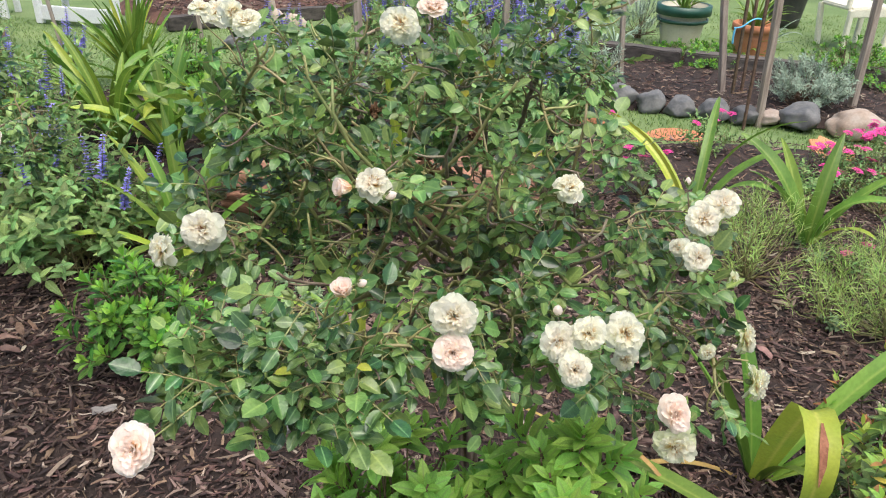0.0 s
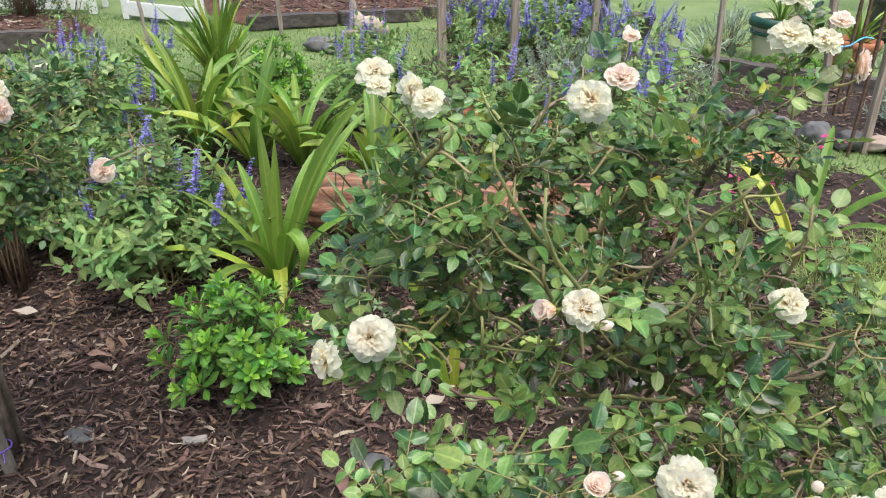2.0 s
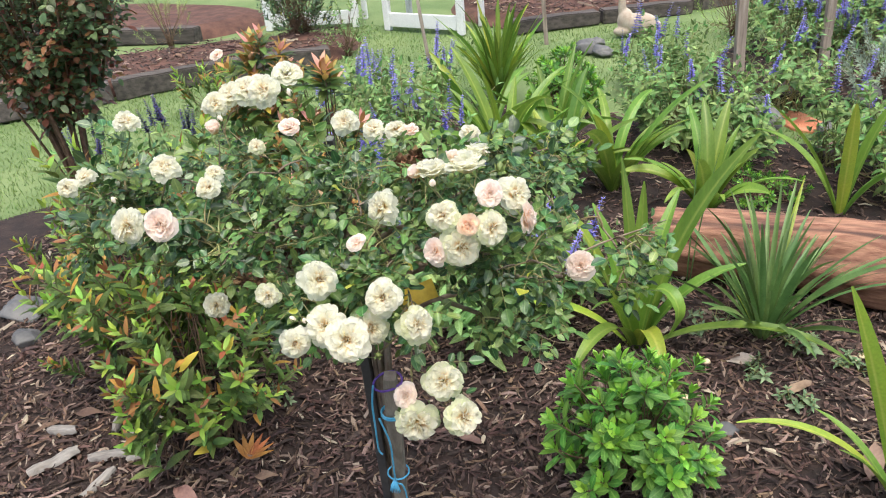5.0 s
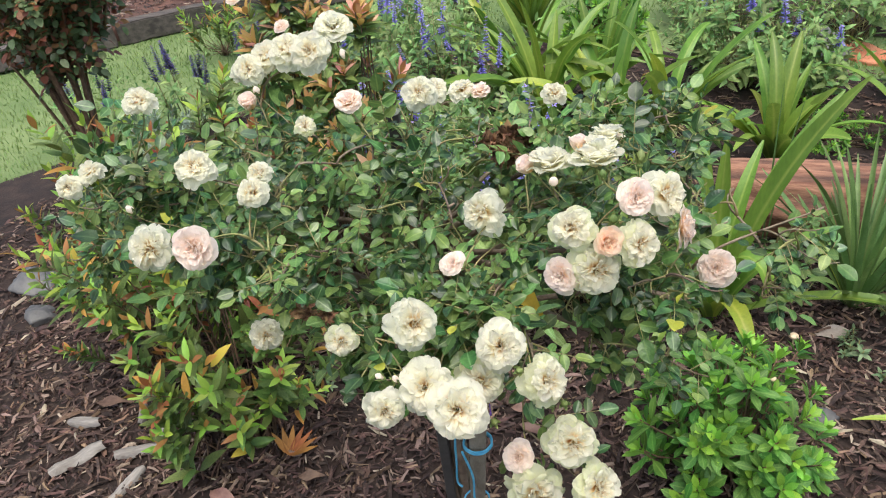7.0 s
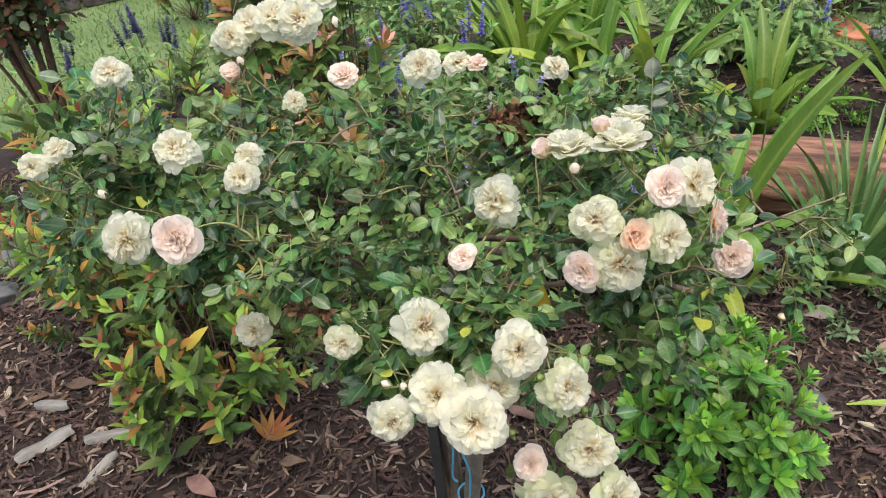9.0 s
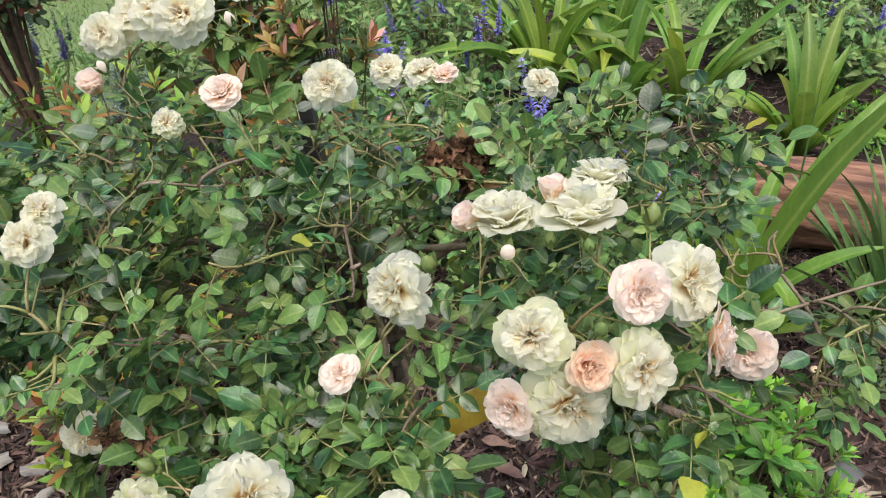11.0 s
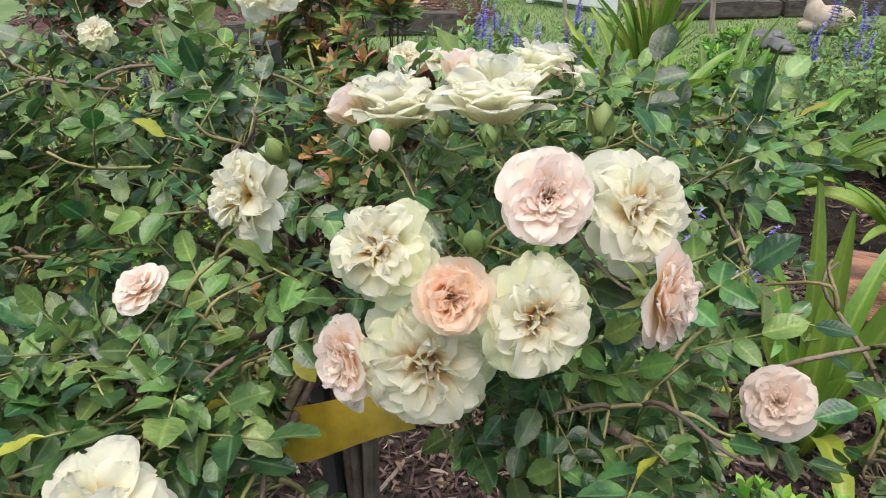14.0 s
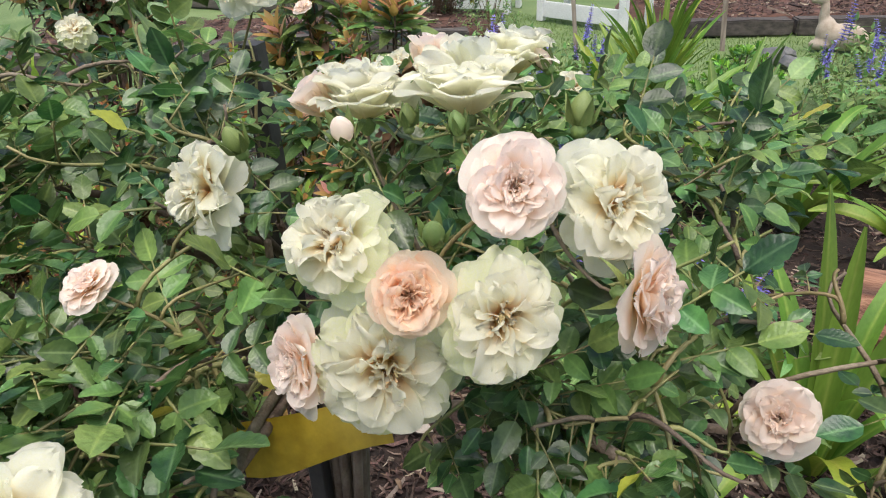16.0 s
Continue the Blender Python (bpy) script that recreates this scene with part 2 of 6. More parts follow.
POT_DARK = material("dark_pot", (0.03, 0.03, 0.032), (0.07, 0.065, 0.06), 8, 0.55, 0.2, 90, 0.0, 0.0)
WHITE_PAINT = material("worn_white_paint", (0.74, 0.75, 0.76), (0.82, 0.82, 0.82), 6, 0.5, 0.15, 80, 0.0, 0.0)
CREAM_PLASTIC = material("cream_plastic", (0.70, 0.66, 0.54), (0.76, 0.72, 0.60), 6, 0.45, 0.05, 80, 0.0, 0.0)
STATUE = material("cast_stone", (0.36, 0.29, 0.22), (0.48, 0.41, 0.33), 14, 0.85, 0.4, 120, 0.0, 0.0)
TWINE = material("blue_twine", (0.08, 0.42, 0.68), (0.16, 0.54, 0.78), 90, 0.7, 0.4, 500, 0.0, 0.0)
TIE = material("purple_tie", (0.12, 0.05, 0.34), (0.18, 0.09, 0.42), 90, 0.6, 0.2, 300, 0.0, 0.0)
YELLOW = material("yellow_plastic", (0.46, 0.31, 0.02), (0.6, 0.43, 0.04), 40, 0.45, 0.1, 120, 0.0, 0.0)
INK = material("dark_print", (0.03, 0.03, 0.03), (0.05, 0.05, 0.05), 30, 0.6, 0.0, 100, 0.0, 0.0)
DRIFT = material("weathered_wood", (0.20, 0.18, 0.16), (0.36, 0.34, 0.31), 20, 0.85, 0.8, 120, 0.2, 0.01, stretch=(0.4, 4, 1))
FALLEN = material("fallen_leaf", (0.15, 0.085, 0.066), (0.27, 0.17, 0.125), 22, 0.65, 0.4, 160, 0.4, 0.03, odd=(0.30, 0.26, 0.22), odd_at=0.7)
RUSTY = material("rusty_dry_leaf", (0.36, 0.12, 0.035), (0.46, 0.19, 0.06), 22, 0.7, 0.4, 160, 0.2, 0.02)
CAP = material("mushroom_cap", (0.55, 0.42, 0.26), (0.64, 0.54, 0.38), 60, 0.6, 0.1, 200, 0.1)


# ---- mesh tools ----
def rand_in(r, a, b):
    return a + (b - a) * r.random()


class Shape:
    """Vertices, faces, material slots and a tone value for each vertex."""

    def __init__(self):
        self.v, self.f, self.s, self.t = [], [], [], []
        self.pool, self.leaves, self.u = None, [], []

    def leaf(self, k, m, slot):
        self.leaves.append((k, m, slot))
        self.add(self.pool[k], m, slot)

    def pad(self):
        self.u.extend([0.0] * (len(self.v) - len(self.u)))

    def grid(self, rows, tones, slot=0, along=None):
        o, w = len(self.v), len(rows[0])
        self.pad()
        if along:
            self.u.extend(a for a in along for _ in range(w))
        for row, tr in zip(rows, tones):
            self.v.extend(row), self.t.extend(tr)
        for i in range(len(rows) - 1):
            for j in range(w - 1):
                a = o + i * w + j
                self.f.append((a, a + 1, a + w + 1, a + w)), self.s.append(slot)

    def tube(self, pts, radii, sides=5, slot=0, tone=0.0):
        o = len(self.v)
        pts = [Vector(p) for p in pts]
        for i, p in enumerate(pts):
            d = (pts[min(i + 1, len(pts) - 1)] - pts[max(i - 1, 0)]).normalized()
            x = d.orthogonal().normalized() if i == 0 else (x - d * x.dot(d)).normalized()
            y = d.cross(x)
            for k in range(sides):
                a = 2 * math.pi * k / sides
                self.v.append(p + (x * math.cos(a) + y * math.sin(a)) * radii[i]), self.t.append(tone)
        for i in range(len(pts) - 1):
            for k in range(sides):
                a, b = o + i * sides + k, o + i * sides + (k + 1) % sides
                self.f.append((a, b, b + sides, a + sides)), self.s.append(slot)
        self.f.append(tuple(range(o, o + sides))[::-1]), self.s.append(slot)
        e = o + (len(pts) - 1) * sides
        self.f.append(tuple(range(e, e + sides))), self.s.append(slot)

    def add(self, other, m, slot=None):
        o = len(self.v)
        self.pad(), other.pad()
        self.u.extend(other.u)
        self.v.extend(m @ Vector(p) for p in other.v)
        self.t.extend(other.t)
        self.f.extend(tuple(o + i for i in f) for f in other.f)
        self.s.extend(other.s if slot is None else [slot] * len(other.f))

    def mesh(self, name, *mats, smooth=True):
        me = bpy.data.meshes.new(name)
        me.from_pydata([tuple(p) for p in self.v], [], self.f)
        for m in mats:
            me.materials.append(m)
        me.polygons.foreach_set("material_index", self.s)
        me.polygons.foreach_set("use_smooth", [smooth] * len(self.f))
        self.pad()
        me.attributes.new("tone", "FLOAT", "POINT").data.foreach_set("value", self.t)
        me.attributes.new("along", "FLOAT", "POINT").data.foreach_set("value", self.u)
        me.update()
        return me


def piece(name, me, parent, m=None, label=""):
    """One mesh object under a thing or a part, at the pose m in its parent's space."""
    ob = new(name, me)
    ob.parent = parent
    if m is not None:
        ob.matrix_basis = m
    return tagged(ob, label)


def part(name, bm, mat, parent, label="", smooth=False):
    me = bpy.data.meshes.new(name)
    bm.to_mesh(me)
    bm.free()
    me.materials.append(mat)
    me.polygons.foreach_set("use_smooth", [smooth] * len(me.polygons))
    ob = new(name, me)
    ob.parent = parent
    return tagged(ob, label)


def thing(name, at, label, category, group="", kind=""):
    ob = new(name)
    ob.location = at
    ob.empty_display_size = 0.05
    return tagged(ob, label, category, group, kind)


def block(sx, sy, sz, m=Matrix(), bevel=0.006, jitter=0.0, r=rng, cuts=0):
    bm = bmesh.new()
    bmesh.ops.create_cube(bm, size=1)
    bmesh.ops.scale(bm, vec=(sx, sy, sz), verts=bm.verts)
    if cuts:
        bmesh.ops.subdivide_edges(bm, edges=bm.edges[:], cuts=cuts, use_grid_fill=True)
    if bevel:
        sharp = [e for e in bm.edges if len(e.link_faces) == 2 and e.calc_face_angle() > 0.5]
        bmesh.ops.bevel(bm, geom=sharp, offset=bevel, segments=2, affect="EDGES")
    if jitter:
        for v in bm.verts:
            v.co += noise.noise_vector(v.co * 6) * jitter
    bmesh.ops.transform(bm, matrix=m, verts=bm.verts)
    return bm


def lathe(profile, sides=32):
    """A turned body from (radius, height) pairs."""
    s = Shape()
    rows = [[(r * math.cos(2 * math.pi * k / sides), r * math.sin(2 * math.pi * k / sides), z) for k in range(sides + 1)] for r, z in profile]
    s.grid(rows, [[0.0] * (sides + 1)] * len(rows))
    return s


def frame_of(at, along, up):
    """A pose at a point with x along a direction and z as near to up as can be."""
    x = Vector(along).normalized()
    y = Vector(up).cross(x)
    if y.length < 1e-4:
        y = x.orthogonal()
    y.normalize()
    z = x.cross(y)
    m = Matrix((x, y, z)).transposed().to_4x4()
    m.translation = at
    return m


def leaf_shape(length, width, rows=6, fold=0.25, curl=0.3, blunt=0.5, serrate=0.0, wave=0.0, r=rng, slot=0, full=0.8, cols=3):
    """One leaf blade from the origin along x: a folded, curled surface whose tone is 1 on the midrib."""
    s, grid, tones = Shape(), [], []
    ph = r.random() * 6
    for i in range(rows + 1):
        u = i / rows
        w = width * 0.5 * (math.sin(math.pi * u ** blunt) ** full if 0 < u < 1 else 0.03)
        if serrate and i % 2:
            w *= 1 - serrate
        x, z = length * u, -curl * length * u * u
        zz = wave * width * math.sin(ph + u * 9)
        if cols == 5:
            grid.append([(x, -w, z + fold * w + zz), (x, -w * 0.45, z + fold * w * 0.35), (x, 0, z), (x, w * 0.45, z + fold * w * 0.35), (x, w, z + fold * w - zz)])
            tones.append([0, 0.45, 1, 0.45, 0])
        else:
            grid.append([(x, -w, z + fold * w + zz), (x, 0, z), (x, w, z + fold * w - zz)])
            tones.append([0, 1, 0])
    s.grid(grid, tones, slot, [i / rows for i in range(rows + 1)])
    return s


def scatter_pieces(name, items, parent, limit, front, stuff_name, *mats):
    """Poses of shared meshes: the nearest to the front point become objects, the rest is joined. items: (Shape, mesh, pose)."""
    items = sorted(items, key=lambda it: (it[2].translation - Vector(front)).length)
    for _, me, m in items[:limit]:
        piece(name, me, parent, m)
    rest = Shape()
    for sh, _, m in items[limit:]:
        rest.add(sh, m)
    if rest.f:
        tagged(piece(stuff_name, rest.mesh(stuff_name, *mats), parent), kind="stuff")


# ---- ground ----
def blob_sheet(name, outline, z, mat, label, category, rise=0.03, step=0.12, res=60):
    """A low mound of earth inside an outline, sloping down to its edge."""
    bm = bmesh.new()
    n = len(outline)
    pts = []
    for i in range(n):
        p0, p1, p2, p3 = (Vector(outline[(i + k - 1) % n]) for k in range(4))
        for k in range(8):
            u = k / 8
            pts.append(0.5 * (2 * p1 + (p2 - p0) * u + (2 * p0 - 5 * p1 + 4 * p2 - p3) * u * u + (3 * p1 - p0 - 3 * p2 + p3) * u ** 3))
    c = sum(pts, Vector((0, 0))) / len(pts)
    rings = []
    for q in range(13):
        k = 1 - q / 12.5
        ring = []
        for p in pts:
            w = c + (p - c) * k
            h = z + rise * min(1, q / 1.5) + 0.02 * noise.noise(Vector((w.x * 1.7, w.y * 1.7, 3))) * min(1, q)
            ring.append(bm.verts.new((w.x, w.y, h)))
        rings.append(ring)
    for a, b in zip(rings, rings[1:]):
        for i in range(len(pts)):
            bm.faces.new((a[i], a[(i + 1) % len(pts)], b[(i + 1) % len(pts)], b[i]))
    bm.faces.new(rings[-1])
    bmesh.ops.recalc_face_normals(bm, faces=bm.faces)
    me = bpy.data.meshes.new(name)
    bm.to_mesh(me), bm.free()
    me.materials.append(mat)
    return tagged(new(name, me), label, category, kind="structure")


def lawn_sheet():
    s, grid = Shape(), []
    xs = [-400, -120, -40] + [-16 + i * 0.8 for i in range(41)] + [40, 120, 400]
    for y in xs:
        grid.append([(x, y + 5, -0.035 + (0.03 * noise.noise(Vector((x * 0.4, y * 0.4, 0))) if abs(x) < 17 and abs(y) < 17 else 0)) for x in xs])
    s.grid(grid, [[0.0] * len(xs)] * len(xs))
    tagged(new("ground", s.mesh("ground", LAWN)), "green mown lawn with yellowish patches", "lawn", kind="structure")


lawn_sheet()
NEAR_BED = [(-4.6, -2.0), (-5.2, 1.5), (-5.0, 3.3), (-3.7, 4.7), (-2.9, 5.7), (-2.0, 5.9), (-1.0, 5.5), (0.2, 5.2), (1.2, 5.0), (2.0, 4.95), (3.0, 4.74), (5.5, 4.2), (6.0, 1.0), (4.5, -2.0), (0.0, -3.0)]
MID_BED = [(-1.1, 6.2), (-0.3, 6.05), (1.0, 5.75), (2.0, 5.5), (3.2, 5.25), (4.8, 5.0), (5.2, 6.2), (3.6, 6.75), (1.6, 7.5), (0.6, 8.2), (-0.6, 7.9)]
LEFT_BED = [(-7.45, 4.45), (-6.03, 5.84), (-5.28, 6.55), (-4.42, 7.08), (-4.75, 8.0), (-6.6, 7.0), (-8.6, 5.6)]
FAR_BED = [(-2.9, 8.32), (-2.1, 8.72), (-1.2, 9.2), (-0.3, 10.0), (-1.1, 11.7), (-3.7, 11.2), (-4.0, 9.4)]
LEFT_FAR_BED = [(-9.8, 7.6), (-8.2, 7.75), (-6.6, 7.9), (-6.4, 9.2), (-9.5, 9.6)]
near_bed = blob_sheet("ground_near_bed", NEAR_BED, -0.03, SOIL, "dark bark-mulched garden bed", "garden bed")
mid_bed = blob_sheet("ground_mid_bed", MID_BED, -0.03, SOIL, "bark-mulched bed behind the stone border", "garden bed", 0.06)
left_bed = blob_sheet("ground_left_bed", LEFT_BED, -0.03, BED_RED, "red-brown mulched bed behind timber sleepers", "garden bed", 0.13)
far_bed = blob_sheet("ground_far_bed", FAR_BED, -0.03, BED_RED, "red-brown mulched bed in the lawn", "garden bed", 0.13)
left_far_bed = blob_sheet("ground_left_far_bed", LEFT_FAR_BED, -0.03, BED_RED, "distant red-brown mulched bed", "garden bed", 0.13)


def inside(x, y, poly):
    hit, j = False, len(poly) - 1
    for i in range(len(poly)):
        (xa, ya), (xb, yb) = poly[i], poly[j]
        if (ya > y) != (yb > y) and x < (xb - xa) * (y - ya) / (yb - ya) + xa:
            hit = not hit
        j = i
    return hit


# ---- roses ----
def petal(length, width, cup, flare, r, fine=True, ruffle=1.0):
    """One round-tipped, cupped and slightly waved petal along x."""
    s, grid, tones = Shape(), [], []
    ph, wob = r.random() * 6, rand_in(r, 0.02, 0.046) * ruffle
    notch = rand_in(r, -0.03, 0.10)
    for u in (0, 0.22, 0.45, 0.66, 0.80, 0.90, 0.96, 1.0) if fine else (0, 0.35, 0.66, 0.85, 0.95, 1.0):
        w = width * 0.5 * (0.18 + 0.82 * math.sin(math.pi * 0.5 * min(1, u / 0.68)) ** 0.9)
        w *= max(0.05, 1 - ((u - 0.68) / 0.33) ** 2.4) ** 0.48 if u > 0.68 else 1
        row, tr = [], []
        for j in range(7 if fine else 5):
            q = j / (3 if fine else 2) - 1
            x = length * u * (1 - notch * u ** 4 * max(0, 1 - abs(q) * 1.5))
            z = cup * length * (0.55 * (q * w / width * 2) ** 2 * u + 0.35 * math.sin(math.pi * u * 0.9)) - flare * length * u ** 3 + wob * length * u * u * (math.sin(ph + q * w / width * 8 + u * 3) + 0.5 * math.sin(ph * 2.3 + q * 7 + u * 2) + 0.9 * u ** 3 * math.sin(ph * 3.7 + q * 10))
            row.append((x, w * q, z)), tr.append(1 - u)
        grid.append(row), tones.append(tr)
    s.grid(grid, tones)
    return s


def whorl(shape, r, n, ln, ratio, tilt, spread, rad, z, cup, flare, ruffle=1.0, twist=0.0, fine=True):
    """A ring of petals round z. tilt: degrees up from flat; spread and twist: how far single petals stray."""
    start = r.random() * 6.28
    for k in range(n):
        a = start + (k + rand_in(r, -0.22, 0.22)) * 6.2832 / n
        size = ln * rand_in(r, 0.84, 1.1)
        m = Matrix.Rotation(a, 4, "Z") @ Matrix.Translation((rad, 0, z)) @ Matrix.Rotation(-radians(tilt + rand_in(r, -spread, spread)), 4, "Y") @ Matrix.Rotation(rand_in(r, -twist, twist), 4, "X")
        shape.add(petal(size, size * ratio * rand_in(r, 0.9, 1.1), cup * rand_in(r, 0.7, 1.3), flare + rand_in(r, -0.04, 0.06), r, fine, ruffle), m)


# rings of each kind: petals, length, width ratio, tilt, spread, base radius, height, cup, flare, ruffle, twist
OUTER_RINGS = {
    "old": [(8, 0.50, 0.84, -2, 10, 0.03, -0.03, 0.12, 0.13, 1.4, 0.2), (9, 0.47, 0.80, 11, 11, 0.03, 0.0, 0.16, 0.10, 1.7, 0.3)],
    "open": [(8, 0.54, 0.98, 24, 9, 0.03, -0.06, 0.20, 0.12, 0.9, 0.12), (9, 0.52, 0.90, 38, 9, 0.03, -0.04, 0.22, 0.10, 1.0, 0.18)],
    "rosette": [(7, 0.49, 1.04, 8, 5, 0.03, 0.0, 0.14, 0.06, 0.6, 0.06), (8, 0.46, 0.94, 18, 5, 0.03, 0.02, 0.2, 0.03, 0.6, 0.08)],
    "globe": [(7, 0.50, 1.05, 24, 5, 0.04, -0.02, 0.24, 0.02, 0.5, 0.06), (8, 0.47, 0.96, 34, 5, 0.04, 0.0, 0.28, 0.0, 0.5, 0.08)],
    "cup": [(6, 0.58, 1.2, 50, 4, 0.05, -0.10, 0.42, -0.10, 0.4, 0.05), (7, 0.54, 1.05, 60, 4, 0.05, -0.08, 0.45, -0.15, 0.4, 0.08)],
}
INNER_RINGS = {
    "old": [(10, 0.42, 0.74, 22, 12, 0.04, 0.03, 0.2, 0.08, 1.9, 0.45), (11, 0.37, 0.64, 35, 15, 0.05, 0.03, 0.25, 0.05, 2.3, 0.7), (10, 0.31, 0.56, 49, 18, 0.05, 0.03, 0.3, 0.0, 2.4, 0.95), (8, 0.25, 0.50, 62, 18, 0.05, 0.02, 0.3, 0.0, 2.4, 1.1), (5, 0.18, 0.45, 76, 14, 0.04, 0.02, 0.3, 0.0, 2.2, 1.2)],
    "open": [(11, 0.49, 0.74, 47, 11, 0.03, 0.0, 0.2, 0.10, 1.4, 0.4), (9, 0.43, 0.62, 60, 12, 0.03, 0.02, 0.25, 0.06, 1.8, 0.6), (8, 0.38, 0.54, 74, 12, 0.02, 0.03, 0.3, 0.0, 2.0, 0.8)],
    "rosette": [(9, 0.42, 0.80, 28, 8, 0.05, 0.02, 0.28, 0.02, 1.3, 0.25), (10, 0.37, 0.70, 42, 10, 0.05, 0.03, 0.32, 0.0, 1.6, 0.4), (11, 0.32, 0.62, 55, 12, 0.05, 0.03, 0.36, 0.0, 1.9, 0.6), (11, 0.28, 0.54, 68, 13, 0.05, 0.03, 0.4, 0.0, 2.0, 0.8), (9, 0.23, 0.48, 78, 12, 0.04, 0.03, 0.4, 0.0, 2.0, 1.0)],
    "globe": [(9, 0.45, 0.84, 44, 6, 0.06, 0.0, 0.32, -0.03, 1.0, 0.2), (10, 0.41, 0.72, 55, 8, 0.07, 0.02, 0.36, -0.04, 1.3, 0.4), (12, 0.37, 0.60, 65, 10, 0.08, 0.03, 0.4, -0.04, 1.7, 0.7), (12, 0.33, 0.52, 75, 10, 0.08, 0.03, 0.42, -0.03, 1.9, 0.9), (9, 0.28, 0.46, 82, 9, 0.05, 0.03, 0.42, -0.03, 1.9, 1.1)],
    "cup": [(7, 0.48, 0.9, 68, 5, 0.05, -0.04, 0.45, -0.12, 0.6, 0.15), (7, 0.42, 0.8, 76, 5, 0.04, 0.0, 0.45, -0.1, 0.8, 0.3)],
}
BLOOM_FORM = {"white": ("old", PETAL_WHITE, PETAL_INNER), "tan": ("old", PETAL_WHITE, PETAL_TAN), "green": ("old", PETAL_GREEN, PETAL_INNER), "open": ("open", PETAL_WHITE, PETAL_WHITE),
              "pink": ("rosette", PETAL_PINK, PETAL_PINK), "peach": ("globe", PETAL_PEACH, PETAL_PEACH), "cup": ("cup", PETAL_PINK, PETAL_PINK)}


def bloom_meshes(kind, seed):
    """Outer petals, inner petals, withered stamens and calyx of one bloom of diameter 1, facing z."""
    r = random.Random(seed)
    form, mat, mat_in = BLOOM_FORM[kind]
    old = form in ("old", "open")
    outer, inner, st, cal = Shape(), Shape(), Shape(), Shape()
    for row in OUTER_RINGS[form]:
        whorl(outer, r, *row)
    for row in INNER_RINGS[form]:
        whorl(inner, r, *row, fine=row[1] > 0.2)
    for i in range(14 if old else 5):
        a, k = r.random() * 6.28, rand_in(r, 0.02, 0.11 if old else 0.03)
        p = Vector((math.cos(a) * k, math.sin(a) * k, 0.04))
        q = p + Vector((math.cos(a) * 0.05, math.sin(a) * 0.05, rand_in(r, 0.09, 0.19)))
        st.tube([p, (p + q) / 2 + Vector((rand_in(r, -0.02, 0.02), 0.01, 0)), q], [0.005, 0.006, 0.009 if old else 0.006], 4)
        if old and i % 2:
            st.add(leaf_shape(rand_in(r, 0.12, 0.22), 0.07, 4, 0.7, rand_in(r, -0.6, 0.6), 0.9, 0, 0.25, r), Matrix.Translation(p) @ Matrix.Rotation(a, 4, "Z") @ Matrix.Rotation(-radians(rand_in(r, 30, 80)), 4, "Y"))
    prof = [(0.02, -0.20), (0.07, -0.16), (0.09, -0.09), (0.05, -0.02)]
    cal.add(lathe(prof, 8), Matrix())
    for i in range(5):
        cal.add(leaf_shape(0.34, 0.10, 4, 0.2, 0.5, 0.5, r=r), Matrix.Rotation(i * 1.2566, 4, "Z") @ Matrix.Translation((0.06, 0, -0.07)))
    return [outer.mesh("outer_petals", mat), inner.mesh("petal_whorl", mat_in), st.mesh("flower_centre", STAMEN), cal.mesh("calyx", SEPAL)]


BLOOMS = {k: [bloom_meshes(k, 10 * i + s) for s in range(n)] for i, (k, n) in enumerate((("white", 4), ("green", 3), ("pink", 3), ("peach", 2), ("cup", 2), ("open", 3), ("tan", 3)))}


def bud_meshes(tip):
    r = random.Random(5)
    body, sep = Shape(), Shape()
    body.add(lathe([(0.05, -0.1), (0.26, 0.0), (0.36, 0.25), (0.34, 0.5), (0.22, 0.75), (0.06, 0.92), (0.0, 0.95)], 10), Matrix())
    sep.add(lathe([(0.04, -0.42), (0.20, -0.34), (0.25, -0.18), (0.20, -0.02)], 8), Matrix())
    for i in range(5):
        m = Matrix.Rotation(i * 1.2566, 4, "Z") @ Matrix.Translation((0.22, 0, -0.08)) @ Matrix.Rotation(-radians(74), 4, "Y")
        sep.add(leaf_shape(0.98, 0.36, 5, -0.6, 0.12, 0.45, r=r), m)
    return body.mesh("bud_petals", tip), sep.mesh("calyx", SEPAL)


BUDS = {"pink": bud_meshes(PETAL_PINK), "green": bud_meshes(SEPAL), "white": bud_meshes(PETAL_WHITE)}


